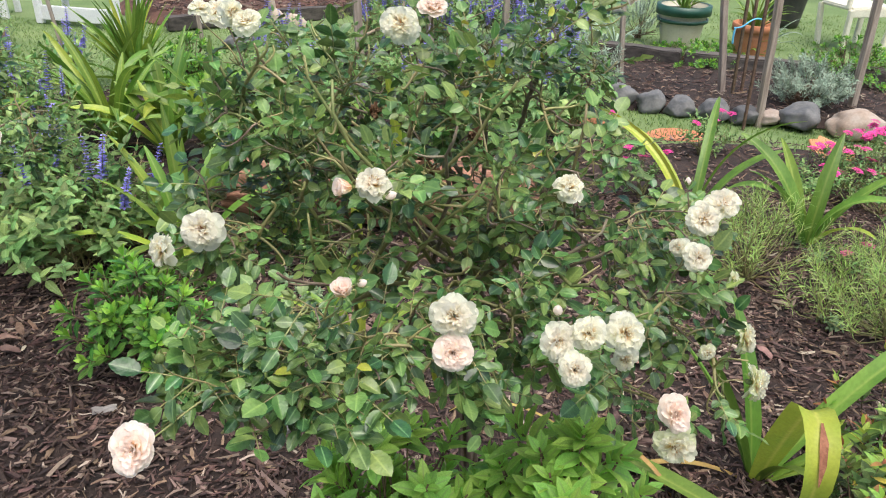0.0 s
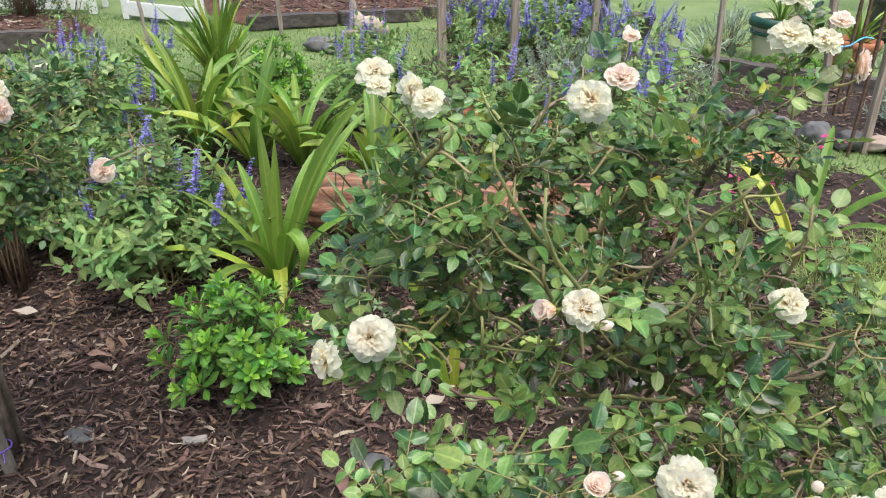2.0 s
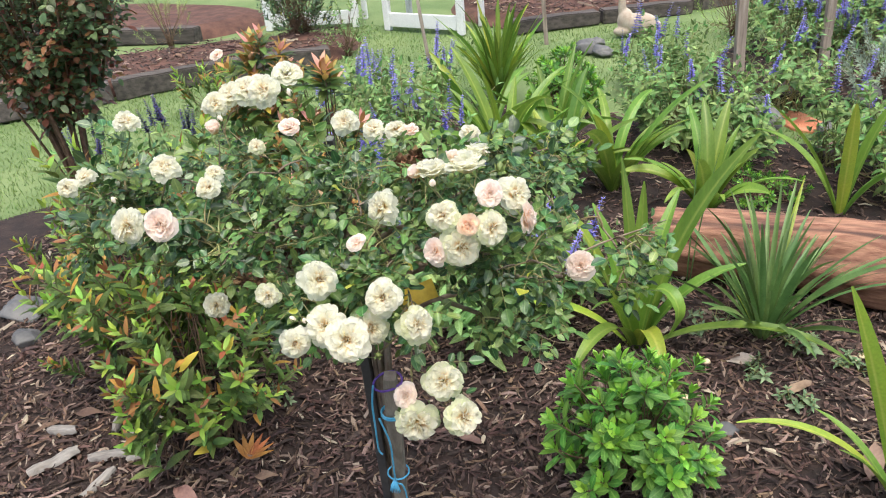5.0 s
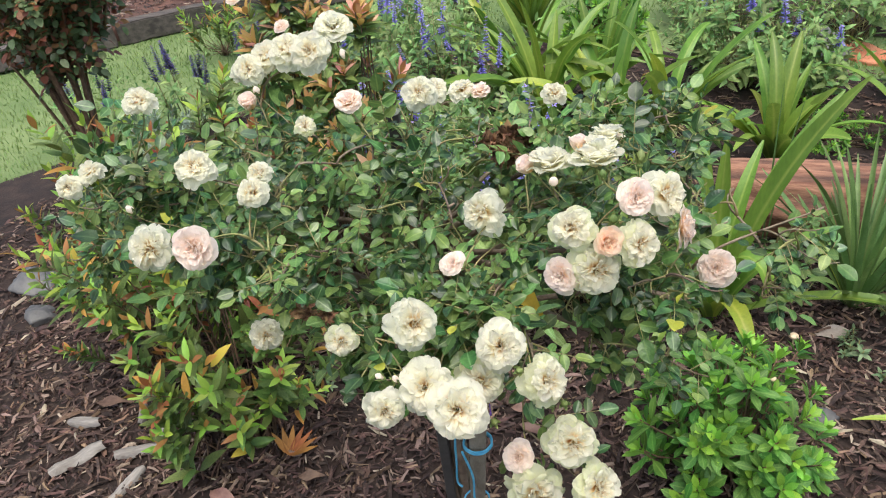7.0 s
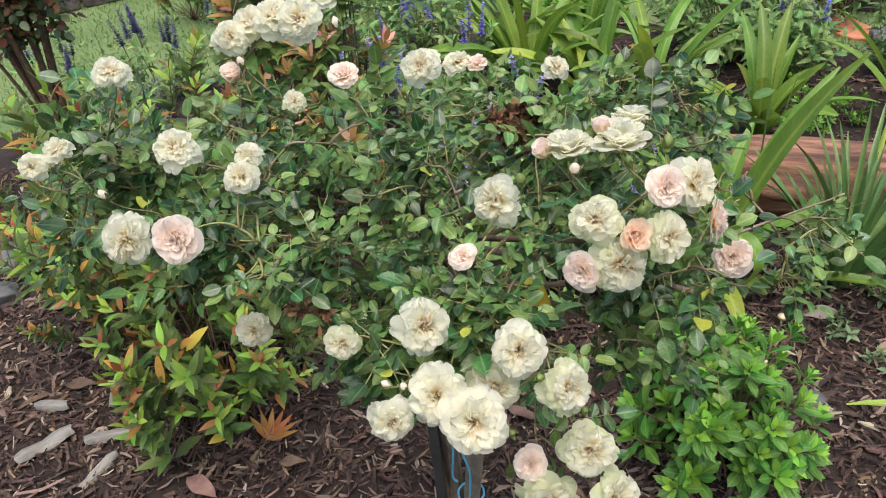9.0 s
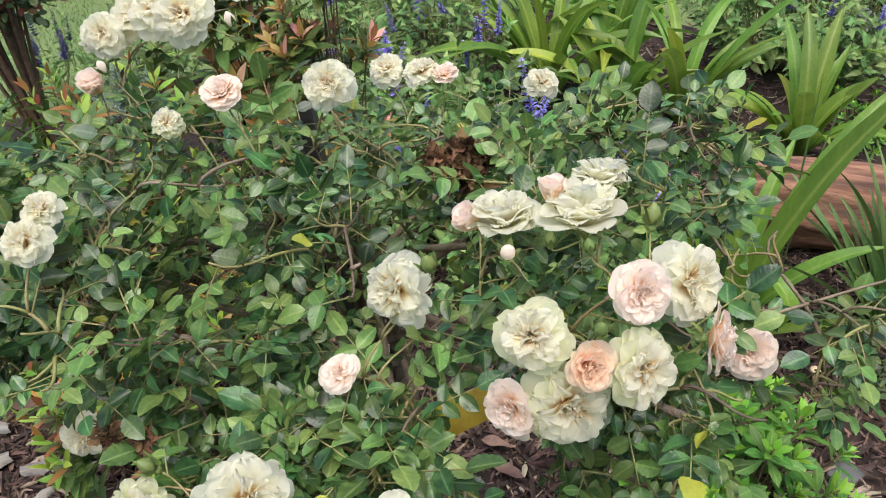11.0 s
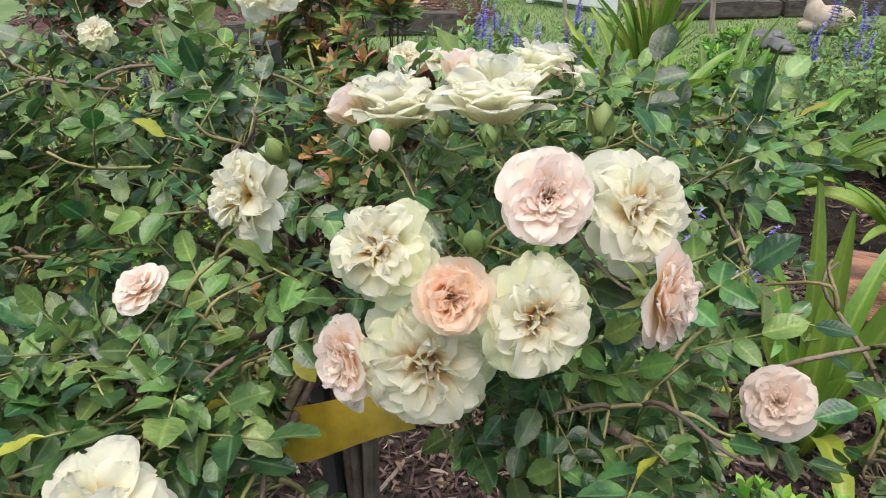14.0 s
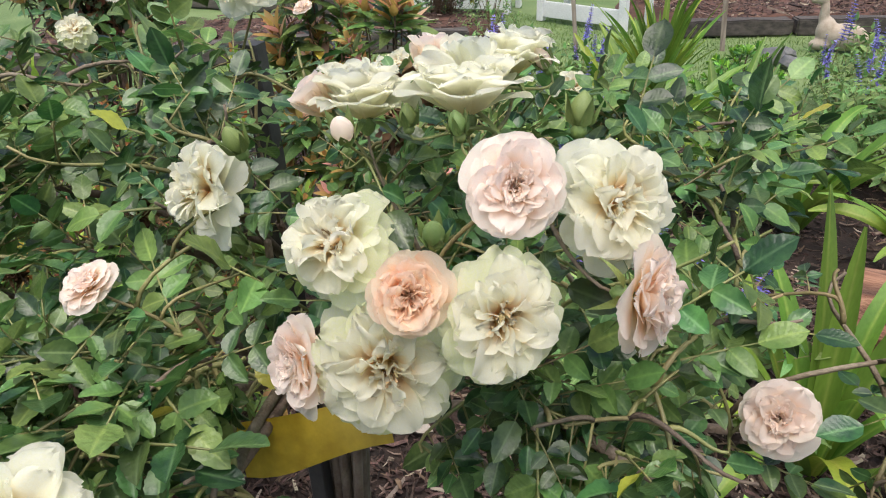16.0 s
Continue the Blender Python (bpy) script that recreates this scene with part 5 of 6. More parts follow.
def sprig_shape(seed, height, n, ln, pool, tilt=(10, 45), tip_from=2.0):
    """An upright stem with leaves in crossed pairs; leaves past tip_from of its height take slot 2."""
    r = random.Random(seed)
    s = shoot_of(pool)
    lean = Vector((rand_in(r, -0.2, 0.2), rand_in(r, -0.2, 0.2), 1))
    at = lambda u: Vector((lean.x * u * u * height, lean.y * u * u * height, height * u))
    s.tube([at(u) for u in (0, 0.33, 0.66, 1)], [0.0026, 0.0022, 0.0017, 0.001], 5, 1)
    for i in range(n):
        u = 0.15 + 0.85 * (i / max(1, n - 1))
        k = ln * (1.1 - 0.5 * u) * rand_in(r, 0.8, 1.15)
        for side in (0, math.pi):
            m = Matrix.Translation(at(u)) @ Matrix.Rotation(side + i * 1.57 + rand_in(r, -0.4, 0.4), 4, "Z") @ Matrix.Rotation(-radians(rand_in(r, *tilt) + 30 * (u > 0.9)), 4, "Y")
            s.leaf(r.randrange(4), m @ Matrix.Scale(k, 4), 2 if u > tip_from else 0)
    return s


def spike_shape(seed, height, flower, dens=14):
    """A bare stalk with whorls of small lipped florets."""
    r = random.Random(seed)
    s = Shape()
    bend = Vector((rand_in(r, -0.12, 0.12), rand_in(r, -0.12, 0.12), 0))
    at = lambda u: bend * u * u * height + Vector((0, 0, height * u))
    s.tube([at(u) for u in (0, 0.33, 0.66, 1)], [0.0022, 0.002, 0.0016, 0.001], 5, 1)
    start = 1 - flower / height
    for i in range(dens):
        u = start + (1 - start) * i / dens
        k = 0.021 * (1.15 - 0.7 * i / dens)
        for j in range(5):
            a = j * 1.257 + i * 0.5 + rand_in(r, -0.3, 0.3)
            m = Matrix.Translation(at(u)) @ Matrix.Rotation(a, 4, "Z") @ Matrix.Rotation(-radians(rand_in(r, 5, 50)), 4, "Y")
            s.add(leaf_shape(k * rand_in(r, 0.7, 1.2), k * 0.6, 2, 0.5, 0.2, 0.9, r=r), m, 0)
    return s


SALVIA_SPRIGS = kinds_of([sprig_shape(300 + i, 0.18 + 0.03 * i, 6, 0.085, POOL_OVATE) for i in range(5)], "leafy_shoot", SALVIA_LEAF, CANE)
SPIKES = kinds_of([spike_shape(320 + i, 0.26 + 0.04 * i, 0.12 + 0.02 * i) for i in range(5)], "flower_spike", SALVIA_BLUE, CANE)
DARK_SPIKES = kinds_of([spike_shape(330 + i, 0.30 + 0.05 * i, 0.13 + 0.02 * i) for i in range(3)], "flower_spike", SALVIA_DARK, CANE)


def salvia(at, radius, height, n, spikes, seed, kinds=SPIKES, label="leafy salvia clump with blue flower spikes", limit=0):
    ob = dome_shrub(at, radius, height, n, SALVIA_SPRIGS, CANE, label, "salvia", "flowering plant", seed, (-0.8, 0.5, 1.7), limit, low=0.1, base_r=radius * 0.5, scale=(0.6, 1.2), upright=1.1, group="blue salvias")
    r = random.Random(seed + 5)
    for k in range(int(spikes * 0.95)):
        a, q = r.random() * 6.283, math.sqrt(r.random()) * radius * 0.95
        sh, me = kinds[r.randrange(len(kinds))]
        z = height * (1 - (q / radius) ** 2) ** 0.5 * 0.7
        piece("flower_spike", me, ob, Matrix.Translation((q * math.cos(a), q * math.sin(a), z)) @ Euler((rand_in(r, -0.25, 0.25), rand_in(r, -0.25, 0.25), a)).to_matrix().to_4x4() @ Matrix.Diagonal((1.2, 1.2, 1.0, 1)) @ Matrix.Scale(rand_in(r, 0.75, 1.3), 4))
    return ob


for k, (x, y, rad, h, n, sp) in enumerate((
        (-1.62, 2.95, 0.26, 0.30, 70, 5), (-1.95, 3.25, 0.34, 0.42, 100, 14), (-1.45, 3.25, 0.20, 0.26, 46, 4), (-2.35, 3.3, 0.3, 0.42, 80, 12), (-2.5, 4.3, 0.4, 0.45, 110, 18), (-3.1, 4.9, 0.35, 0.35, 80, 16),
        (-1.05, 5.2, 0.32, 0.44, 100, 8), (-0.75, 4.9, 0.22, 0.36, 60, 4), (0.15, 4.6, 0.34, 0.40, 84, 9), (0.58, 4.75, 0.28, 0.42, 66, 9), (-0.2, 4.95, 0.18, 0.30, 30, 4),
        (0.75, 5.75, 0.32, 0.42, 60, 20), (-0.40, 5.95, 0.24, 0.36, 40, 10), (-0.35, 7.3, 0.4, 0.46, 70, 56), (0.35, 7.1, 0.4, 0.46, 70, 50), (0.95, 6.9, 0.4, 0.46, 60, 44), (-1.35, 6.3, 0.25, 0.3, 50, 10), (0.9, 5.2, 0.25, 0.4, 60, 8))):
    salvia((x, y), rad, h, n, sp, 400 + 7 * k, limit=200 if k < 2 else 0)
for k, (x, y) in enumerate(((-4.1, 4.2), (-3.75, 4.55), (-4.5, 3.9), (-2.95, 5.9), (-3.3, 5.5))):
    salvia((x, y), 0.16, 0.22, 16, 9, 600 + k, DARK_SPIKES if k < 3 else SPIKES, "lavender clump with tall dark blue spikes" if k < 3 else "salvia with tall blue flower spikes")

RED_SPRIGS = kinds_of([sprig_shape(340 + i, 0.13 + 0.025 * i, 9, 0.085, POOL_LANCE, (25, 60), 0.72) for i in range(5)], "leafy_shoot", RED_SHRUB, TWIG, RED_TIP)
for k, (x, y, rad, h, n, lim) in enumerate(((-2.34, 2.10, 0.22, 0.66, 34, 200), (-2.62, 2.18, 0.28, 0.80, 52, 200), (-2.92, 2.32, 0.22, 0.54, 30, 100), (-2.75, 2.60, 0.34, 0.75, 60, 0), (-3.35, 2.75, 0.30, 0.45, 44, 0), (-2.42, 1.92, 0.10, 0.24, 9, 100))):
    dome_shrub((x, y), rad, h, n, RED_SPRIGS, TWIG, "leafy green shrub with orange-red new shoots", "red_tipped_shrub", "shrub", 360 + k, (-1.0, 0.6, 1.7), lim, 0.15, 0.06, (0.7, 1.15), 1.1, "red-tipped shrubs")
dome_shrub((1.20, 1.50), 0.14, 0.26, 24, RED_SPRIGS, TWIG, "young green shrub with pinkish red new leaves", "red_tipped_shrub", "shrub", 371, (0, 0, 1.6), 200, 0.1, 0.04, (0.6, 0.9), 1.2, "red-tipped shrubs")
dome_shrub((1.40, 1.8), 0.16, 0.34, 24, RED_SPRIGS[:2], TWIG, "young green shrub beside the strap leaves", "red_tipped_shrub", "shrub", 372, (0, 0, 1.6), 100, 0.1, 0.04, (0.6, 0.9), 1.2, "red-tipped shrubs")

# orange and pink plant behind the staked rose
ORANGE_TUFTS = kinds_of([rosette_shape(390 + i, 14, 0.105 + 0.01 * i, POOL_LANCE, (12, 72)) for i in range(4)], "leaf_rosette", RED_SHRUB, TWIG, ORANGE_TIP)
BROAD_SPRIGS = kinds_of([sprig_shape(380 + i, 0.16 + 0.03 * i, 8, 0.090, POOL_BROAD, (35, 65), 0.70) for i in range(4)], "leafy_shoot", RED_SHRUB, TWIG, RED_TIP)
orange = dome_shrub((-2.48, 2.92), 0.26, 1.22, 54, ORANGE_TUFTS, TWIG, "tall broad-leaved shrub with orange tips and pink flowers", "orange_shrub", "shrub", 391, (-0.8, 0.5, 1.8), 290, 0.55, 0.08, (0.55, 0.95), 1.3, top_only=True)
dome_shrub((-2.2, 2.82), 0.24, 1.12, 44, ORANGE_TUFTS, TWIG, "broad-leaved shrub with orange-brown tips", "orange_shrub", "shrub", 392, (-0.8, 0.5, 1.8), 100, 0.55, 0.08, (0.55, 0.95), 1.3, top_only=True)
for k, (dx, dy, z) in enumerate(((-0.06, -0.16, 1.18), (0.10, -0.18, 1.10))):
    meshes = BLOOMS["pink"][k % 3]
    fl = piece("bloom", meshes[0], orange, Matrix.Translation((dx, dy, z)) @ Matrix.Rotation(0.5, 4, "X") @ Matrix.Scale(0.05, 4), "soft pink flower")
    piece("petal_whorl", meshes[1], fl)
dome_shrub((-4.75, 5.5), 0.22, 0.22, 24, BROAD_SPRIGS[:2], TWIG, "small tufted plant with brownish leaf tips by the sleeper", "orange_shrub", "shrub", 393, upright=1.3)


def needle_shape(seed, height, n, ln, wd=0.0016):
    r = random.Random(seed)
    s = Shape()
    s.tube([(0, 0, 0), (0.01, 0, height * 0.5), (0.015, 0.01, height)], [0.0016, 0.0013, 0.0008], 4, 1)
    for i in range(n):
        u = 0.1 + 0.9 * i / n
        p = Vector((0.015 * u, 0.01 * u * u, height * u))
        m = Matrix.Translation(p) @ Matrix.Rotation(i * 2.4, 4, "Z") @ Matrix.Rotation(-radians(rand_in(r, 15, 70)), 4, "Y")
        s.add(leaf_shape(ln * rand_in(r, 0.6, 1.2), wd, 2, 0.2, rand_in(r, -0.1, 0.3), 0.8, r=r), m, 0)
    return s


FEATHERS = kinds_of([needle_shape(410 + i, 0.16, 34, 0.06, 0.003) for i in range(3)], "feathery_shoot", FERNY, CANE)
for k, (x, y, rad, h, n) in enumerate(((1.42, 3.0, 0.26, 0.30, 60), (1.62, 2.65, 0.12, 0.2, 16), (1.85, 2.55, 0.26, 0.28, 60), (2.05, 2.85, 0.2, 0.26, 30))):
    dome_shrub((x, y), rad, h, n, FEATHERS, CANE, "feathery light green plant in the mulch", "feathery_plant", "garden plant", 420 + k, upright=1.2, group="feathery plants")
LAVENDER = kinds_of([needle_shape(430 + i, 0.14, 44, 0.042, 0.007) for i in range(3)], "grey_shoot", GREY_LEAF, TWIG)
for k, (x, y, rad, h, n) in enumerate(((2.85, 5.75, 0.26, 0.26, 140), (0.25, 6.35, 0.26, 0.34, 70), (1.2, 6.0, 0.22, 0.4, 50), (2.1, 8.3, 0.3, 0.3, 50), (-3.95, 3.75, 0.2, 0.16, 34))):
    dome_shrub((x, y), rad, h, n, LAVENDER, TWIG, "rounded silver-grey lavender bush", "lavender_bush", "shrub", 440 + k, upright=1.0, group="lavender bushes")
for k, (x, y, rad, h, n) in enumerate(((3.52, 6.55, 0.42, 0.36, 170), (2.42, 7.14, 0.48, 0.17, 170), (4.1, 6.6, 0.4, 0.25, 70))):
    dome_shrub((x, y), rad, h, n, GREEN_TUFTS, TWIG, "low green ground-cover plant in the bed", "green_shrub", "shrub", 450 + k, scale=(0.5, 0.9))


WEED_SPRIGS = kinds_of([rosette_shape(440 + i, 7, 0.05 + 0.008 * i, POOL_OVATE, (5, 60)) for i in range(3)], "leaf_rosette", WEED, CANE, WEED)


def pink_head(seed):
    r = random.Random(seed)
    s = Shape()
    s.tube([(0, 0, -0.12), (0.005, 0, -0.05), (0, 0, 0)], [0.0018, 0.0016, 0.0014], 4, 1)
    for i in range(16):
        a, q = i * 2.4, 0.028 * math.sqrt(i / 16)
        c = Vector((q * math.cos(a), q * math.sin(a), 0.012 * (1 - i / 16)))
        for j in range(5):
            m = Matrix.Translation(c) @ Matrix.Rotation(j * 1.2566 + a, 4, "Z") @ Matrix.Rotation(-0.25, 4, "Y")
            s.add(leaf_shape(0.011, 0.010, 2, 0.1, 0.1, 1.4, r=r), m, 0)
    return s


PINK_HEADS = kinds_of([pink_head(460 + i) for i in range(3)], "flower_head", MAGENTA, CANE)
for k, (x, y, rad, h, n, fl) in enumerate(((2.39, 4.10, 0.24, 0.14, 50, 16), (2.74, 4.40, 0.28, 0.16, 60, 24), (2.80, 3.95, 0.24, 0.13, 50, 14), (2.10, 3.9, 0.16, 0.12, 30, 6), (1.72, 4.65, 0.14, 0.18, 24, 5), (1.15, 3.9, 0.12, 0.18, 20, 5), (1.15, 4.55, 0.12, 0.16, 20, 4), (2.45, 3.75, 0.2, 0.14, 30, 3), (1.9, 3.0, 0.1, 0.05, 8, 2))):
    ob = dome_shrub((x, y), rad, h, n, SALVIA_SPRIGS[:2], CANE, "low dark green plant with magenta flower heads", "pink_flowered_plant", "flowering plant", 470 + k, scale=(0.35, 0.6), upright=1.2, group="magenta flowers")
    r = random.Random(480 + k)
    for j in range(fl):
        a, q = r.random() * 6.283, rad * math.sqrt(r.random())
        piece("flower_head", PINK_HEADS[j % 3][1], ob, Matrix.Translation((q * math.cos(a), q * math.sin(a), h + rand_in(r, 0.03, 0.12))) @ Euler((rand_in(r, -0.4, 0.2), rand_in(r, -0.3, 0.3), a)).to_matrix().to_4x4())

# small weeds and seedlings in the mulch
for k, (x, y, rad) in enumerate(((-2.28, 2.33, 0.07), (-0.50, 2.75, 0.07), (-0.45, 3.05, 0.12), (-0.80, 3.12, 0.12), (-0.95, 3.32, 0.10), (-0.62, 2.86, 0.08), (-0.30, 3.0, 0.08), (-0.12, 2.9, 0.07), (1.62, 2.6, 0.08), (1.8, 3.2, 0.1), (1.15, 2.75, 0.08))):
    dome_shrub((x, y), rad, rad * 0.8, 9, WEED_SPRIGS, CANE, "small grey-green seedling in the mulch", "seedling", "weed", 800 + k, low=0.25, base_r=0.02, scale=(0.4, 0.8), upright=1.0, group="seedlings in the mulch")

# dull rose bush by the lawn, with spent brown blooms
DULL = kinds_of([rose_leaf_shape(500 + i, 2, 0.034, 5, 3) for i in range(5)], "leaf", DARK_LEAF, TWIG)
dull_items = random.Random(77)
dull = thing("rose_bush", (-3.62, 3.0, 0.0), "dark rose bush with spent brown blooms by the lawn", "rose bush")
stems, spots = Shape(), []
for i in range(95):
    v = Vector((dull_items.gauss(0, 1), dull_items.gauss(0, 1), dull_items.gauss(0, 1))).normalized() * rand_in(dull_items, 0.4, 1) ** 0.5
    tip = Vector((v.x * 0.52, v.y * 0.44, 1.52 + v.z * 0.52))
    pts = bezier(Vector((rand_in(dull_items, -0.04, 0.04), 0, 0)), Vector((0, 0, 0.5)), tip * 0.7 + Vector((0, 0, 0.25)), tip, 10)
    if i % 4 == 0:
        stems.tube(pts, [0.011 - 0.0009 * j for j in range(11)], 5)
    else:
        stems.tube(pts[6:], [0.004 - 0.0006 * j for j in range(5)], 4)
    for j in range(18):
        u = rand_in(dull_items, 6.2, 10)
        a = min(9, int(u))
        p = pts[a].lerp(pts[a + 1], u - a)
        out = Vector((rand_in(dull_items, -1, 1), rand_in(dull_items, -1, 1), rand_in(dull_items, -0.6, 0.4)))
        sh, me = DULL[dull_items.randrange(5)]
        spots.append((sh, me, frame_of(p, out, (0, -0.3, 1)) @ Matrix.Scale(rand_in(dull_items, 0.8, 1.2), 4)))
piece("cane_mass", stems.mesh("cane_mass", TWIG), dull)["kind"] = "stuff"
scatter_pieces("leaf", spots, dull, 150, (2.5, -2.4, 1.7), "foliage", DARK_LEAF, TWIG)


def dead_bloom(seed):
    r = random.Random(seed)
    s = Shape()
    for i in range(36):
        m = Matrix.Rotation(i * 2.4, 4, "Z") @ Matrix.Rotation(-radians(rand_in(r, -50, 80)), 4, "Y") @ Matrix.Rotation(rand_in(r, -1, 1), 4, "X")
        s.add(leaf_shape(rand_in(r, 0.006, 0.016), rand_in(r, 0.005, 0.011), 5, 0.9, rand_in(r, -1.4, 1.4), 1.1, 0, 0.5, r), m)
    return s.mesh("spent_bloom", DEAD)


SPENT = [dead_bloom(520 + i) for i in range(3)]
for i in range(16):
    a = dull_items.random() * 6.283
    piece("spent_bloom", SPENT[i % 3], dull, Matrix.Translation((0.34 * math.cos(a) * rand_in(dull_items, 0.3, 1), -0.34 * abs(math.sin(a)), 1.45 + rand_in(dull_items, -0.2, 0.35))) @ Matrix.Scale(1.5, 4))
for k, (x, y, z) in enumerate(((-1.395, 1.79, 1.245), (-1.385, 1.785, 1.215), (-1.415, 1.80, 1.21), (-1.375, 1.80, 1.235), (-1.42, 1.78, 1.235), (-1.40, 1.775, 1.225), (-1.555, 1.40, 1.178), (-1.535, 1.41, 1.172), (-1.575, 1.41, 1.168), (-1.62, 1.55, 1.13), (-1.50, 1.60, 1.19))):
    piece("spent_bloom", SPENT[k % 3], rose_b, Matrix.Translation(Vector((x, y, z)) - Vector((-1.60, 1.88, 0))) @ Matrix.Rotation(k * 1.3, 4, "X") @ Matrix.Scale(1.35 if k < 6 else 0.85, 4), "shrivelled brown spent bloom")
for k, (x, y, z) in enumerate(((0.03, 1.06, 1.28), (0.04, 1.05, 1.26), (-0.05, 1.15, 1.32), (0.02, 0.98, 1.27), (0.10, 1.1, 1.30))):
    piece("spent_bloom", SPENT[k % 3], rose_a, Matrix.Translation(Vector((x, y, z)) - Vector((0.14, 1.55, 0))) @ Matrix.Scale(0.8, 4), "shrivelled brown spent bloom")

# ---- log, stones, sleepers, pavers ----
def round_log():
    ob = thing("log", (-1.08, 3.62, 0.0), "fallen bare red-brown log lying in the bed", "log")
    s, rows, tones = Shape(), [], []
    n, sides = 70, 44
    d = Vector((1.62, -0.22, 0.08))
    x, y = d.normalized(), Vector((0.12, 0.99, 0)).normalized()
    z = x.cross(y)
    for i in range(n + 1):
        u = i / n
        row, tr = [], []
        for k in range(sides + 1):
            a = 2 * math.pi * (k % sides) / sides
            q = Vector((math.cos(a) * 1.6, math.sin(a) * 1.6, u * 4.5))
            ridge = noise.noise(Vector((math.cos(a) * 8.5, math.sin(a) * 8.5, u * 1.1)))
            rad = (0.132 + 0.048 * u) * (1 + 0.24 * noise.noise(q) + 0.07 * ridge + 0.07 * noise.noise(Vector((math.cos(a) * 7, math.sin(a) * 7, u * 14))) + 0.04 * noise.noise(Vector((math.cos(a) * 16, math.sin(a) * 16, u * 9))))
            rad *= 1 + 0.34 * math.exp(-((u - 0.84) / 0.07) ** 2 - ((a - 2.2) / 0.7) ** 2) - 0.25 * math.exp(-((u - 0.93) / 0.05) ** 2 - ((a - 2.3) / 0.6) ** 2)
            rad *= 0.55 if i in (0, n) else 1
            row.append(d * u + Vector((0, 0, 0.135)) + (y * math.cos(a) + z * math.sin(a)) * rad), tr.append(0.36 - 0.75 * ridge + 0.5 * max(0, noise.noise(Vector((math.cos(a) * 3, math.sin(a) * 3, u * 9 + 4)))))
        rows.append(row), tones.append(tr)
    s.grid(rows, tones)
    for e, row in ((0, rows[0]), (1, rows[-1])):
        o = len(s.v)
        s.v.extend(row[:-1]), s.t.extend([0.6] * sides)
        s.f.append(tuple(range(o, o + sides))), s.s.append(0)
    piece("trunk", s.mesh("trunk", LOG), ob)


round_log()


def stone(at, size, seed, mat=ROCK, label="grey border stone beside the path", group="border stones"):
    bm = bmesh.new()
    bmesh.ops.create_icosphere(bm, subdivisions=4, radius=0.5)
    r = random.Random(seed * 13)
    planes = [(Vector((r.gauss(0, 1), r.gauss(0, 1), r.gauss(0, 0.8))).normalized(), rand_in(r, 0.33, 0.47)) for _ in range(12)]
    for v in bm.verts:
        n = v.co.normalized()
        k = 0.5 * (1 + 0.3 * noise.noise(n * 1.3 + Vector((seed, 0, 0))))
        for q, cut in planes:
            d = n.dot(q)
            if d > 0 and k * d > cut:
                k = cut / d
        v.co = n * k * (1 + 0.05 * noise.noise(n * 7 + Vector((0, seed, 0))))
        v.co.x, v.co.y, v.co.z = v.co.x * size[0], v.co.y * size[1], max(v.co.z, -0.3) * size[2]
    bmesh.ops.rotate(bm, cent=(0, 0, 0), matrix=Matrix.Rotation(seed * 1.3, 3, "Z") if size[0] == size[1] else Matrix.Rotation(rng.random() * 0.5 - 0.25, 3, "Z"), verts=bm.verts)
    me = bpy.data.meshes.new("stone")
    bm.to_mesh(me), bm.free()
    me.materials.append(mat)
    me.polygons.foreach_set("use_smooth", [True] * len(me.polygons))
    ob = new("stone", me)
    ob.location = (*at, 0.25 * size[2] - 0.01)
    return tagged(ob, label, "stone", group)


for k, (x, y, sx, sz, tan) in enumerate(((1.16, 5.78, 0.26, 0.26, 0), (1.38, 5.72, 0.30, 0.28, 0), (1.62, 5.62, 0.24, 0.22, 0), (1.82, 5.56, 0.26, 0.18, 0), (2.04, 5.47, 0.28, 0.2, 0), (2.26, 5.40, 0.28, 0.17, 0), (2.42, 5.38, 0.2, 0.14, 1),
                                         (2.62, 5.32, 0.34, 0.24, 0), (2.98, 5.18, 0.42, 0.26, 1), (3.35, 5.12, 0.3, 0.22, 0), (0.9, 5.85, 0.26, 0.2, 0), (0.62, 5.92, 0.26, 0.2, 0), (0.35, 5.98, 0.24, 0.2, 0), (0.08, 6.05, 0.26, 0.2, 0))):
    stone((x, y), (sx * 1.0, sx * 0.8, sz * 0.95), k + 1, ROCK_TAN if tan else ROCK, "rounded tan border stone beside the path" if tan else "grey border stone beside the path")
stone((-0.60, 5.50), (0.34, 0.3, 0.30), 21, ROCK, "dark grey stone at the bed's edge")
stone((-0.20, 5.48), (0.12, 0.1, 0.1), 22)
for k, (x, y, sz) in enumerate(((-1.43, 1.96, 0.11), (-0.73, 2.55, 0.10), (-3.80, 2.6, 0.24), (-3.62, 2.42, 0.16), (-1.72, 1.62, 0.14), (0.42, 2.5, 0.1), (-0.45, 1.95, 0.12), (-2.0, 7.4, 0.26), (-1.85, 7.3, 0.2), (-1.95, 7.62, 0.2))):
    stone((x, y), (sz, sz * 0.8, sz * 0.55), 30 + k, ROCK, "small dark stone lying on the mulch", "loose stones")


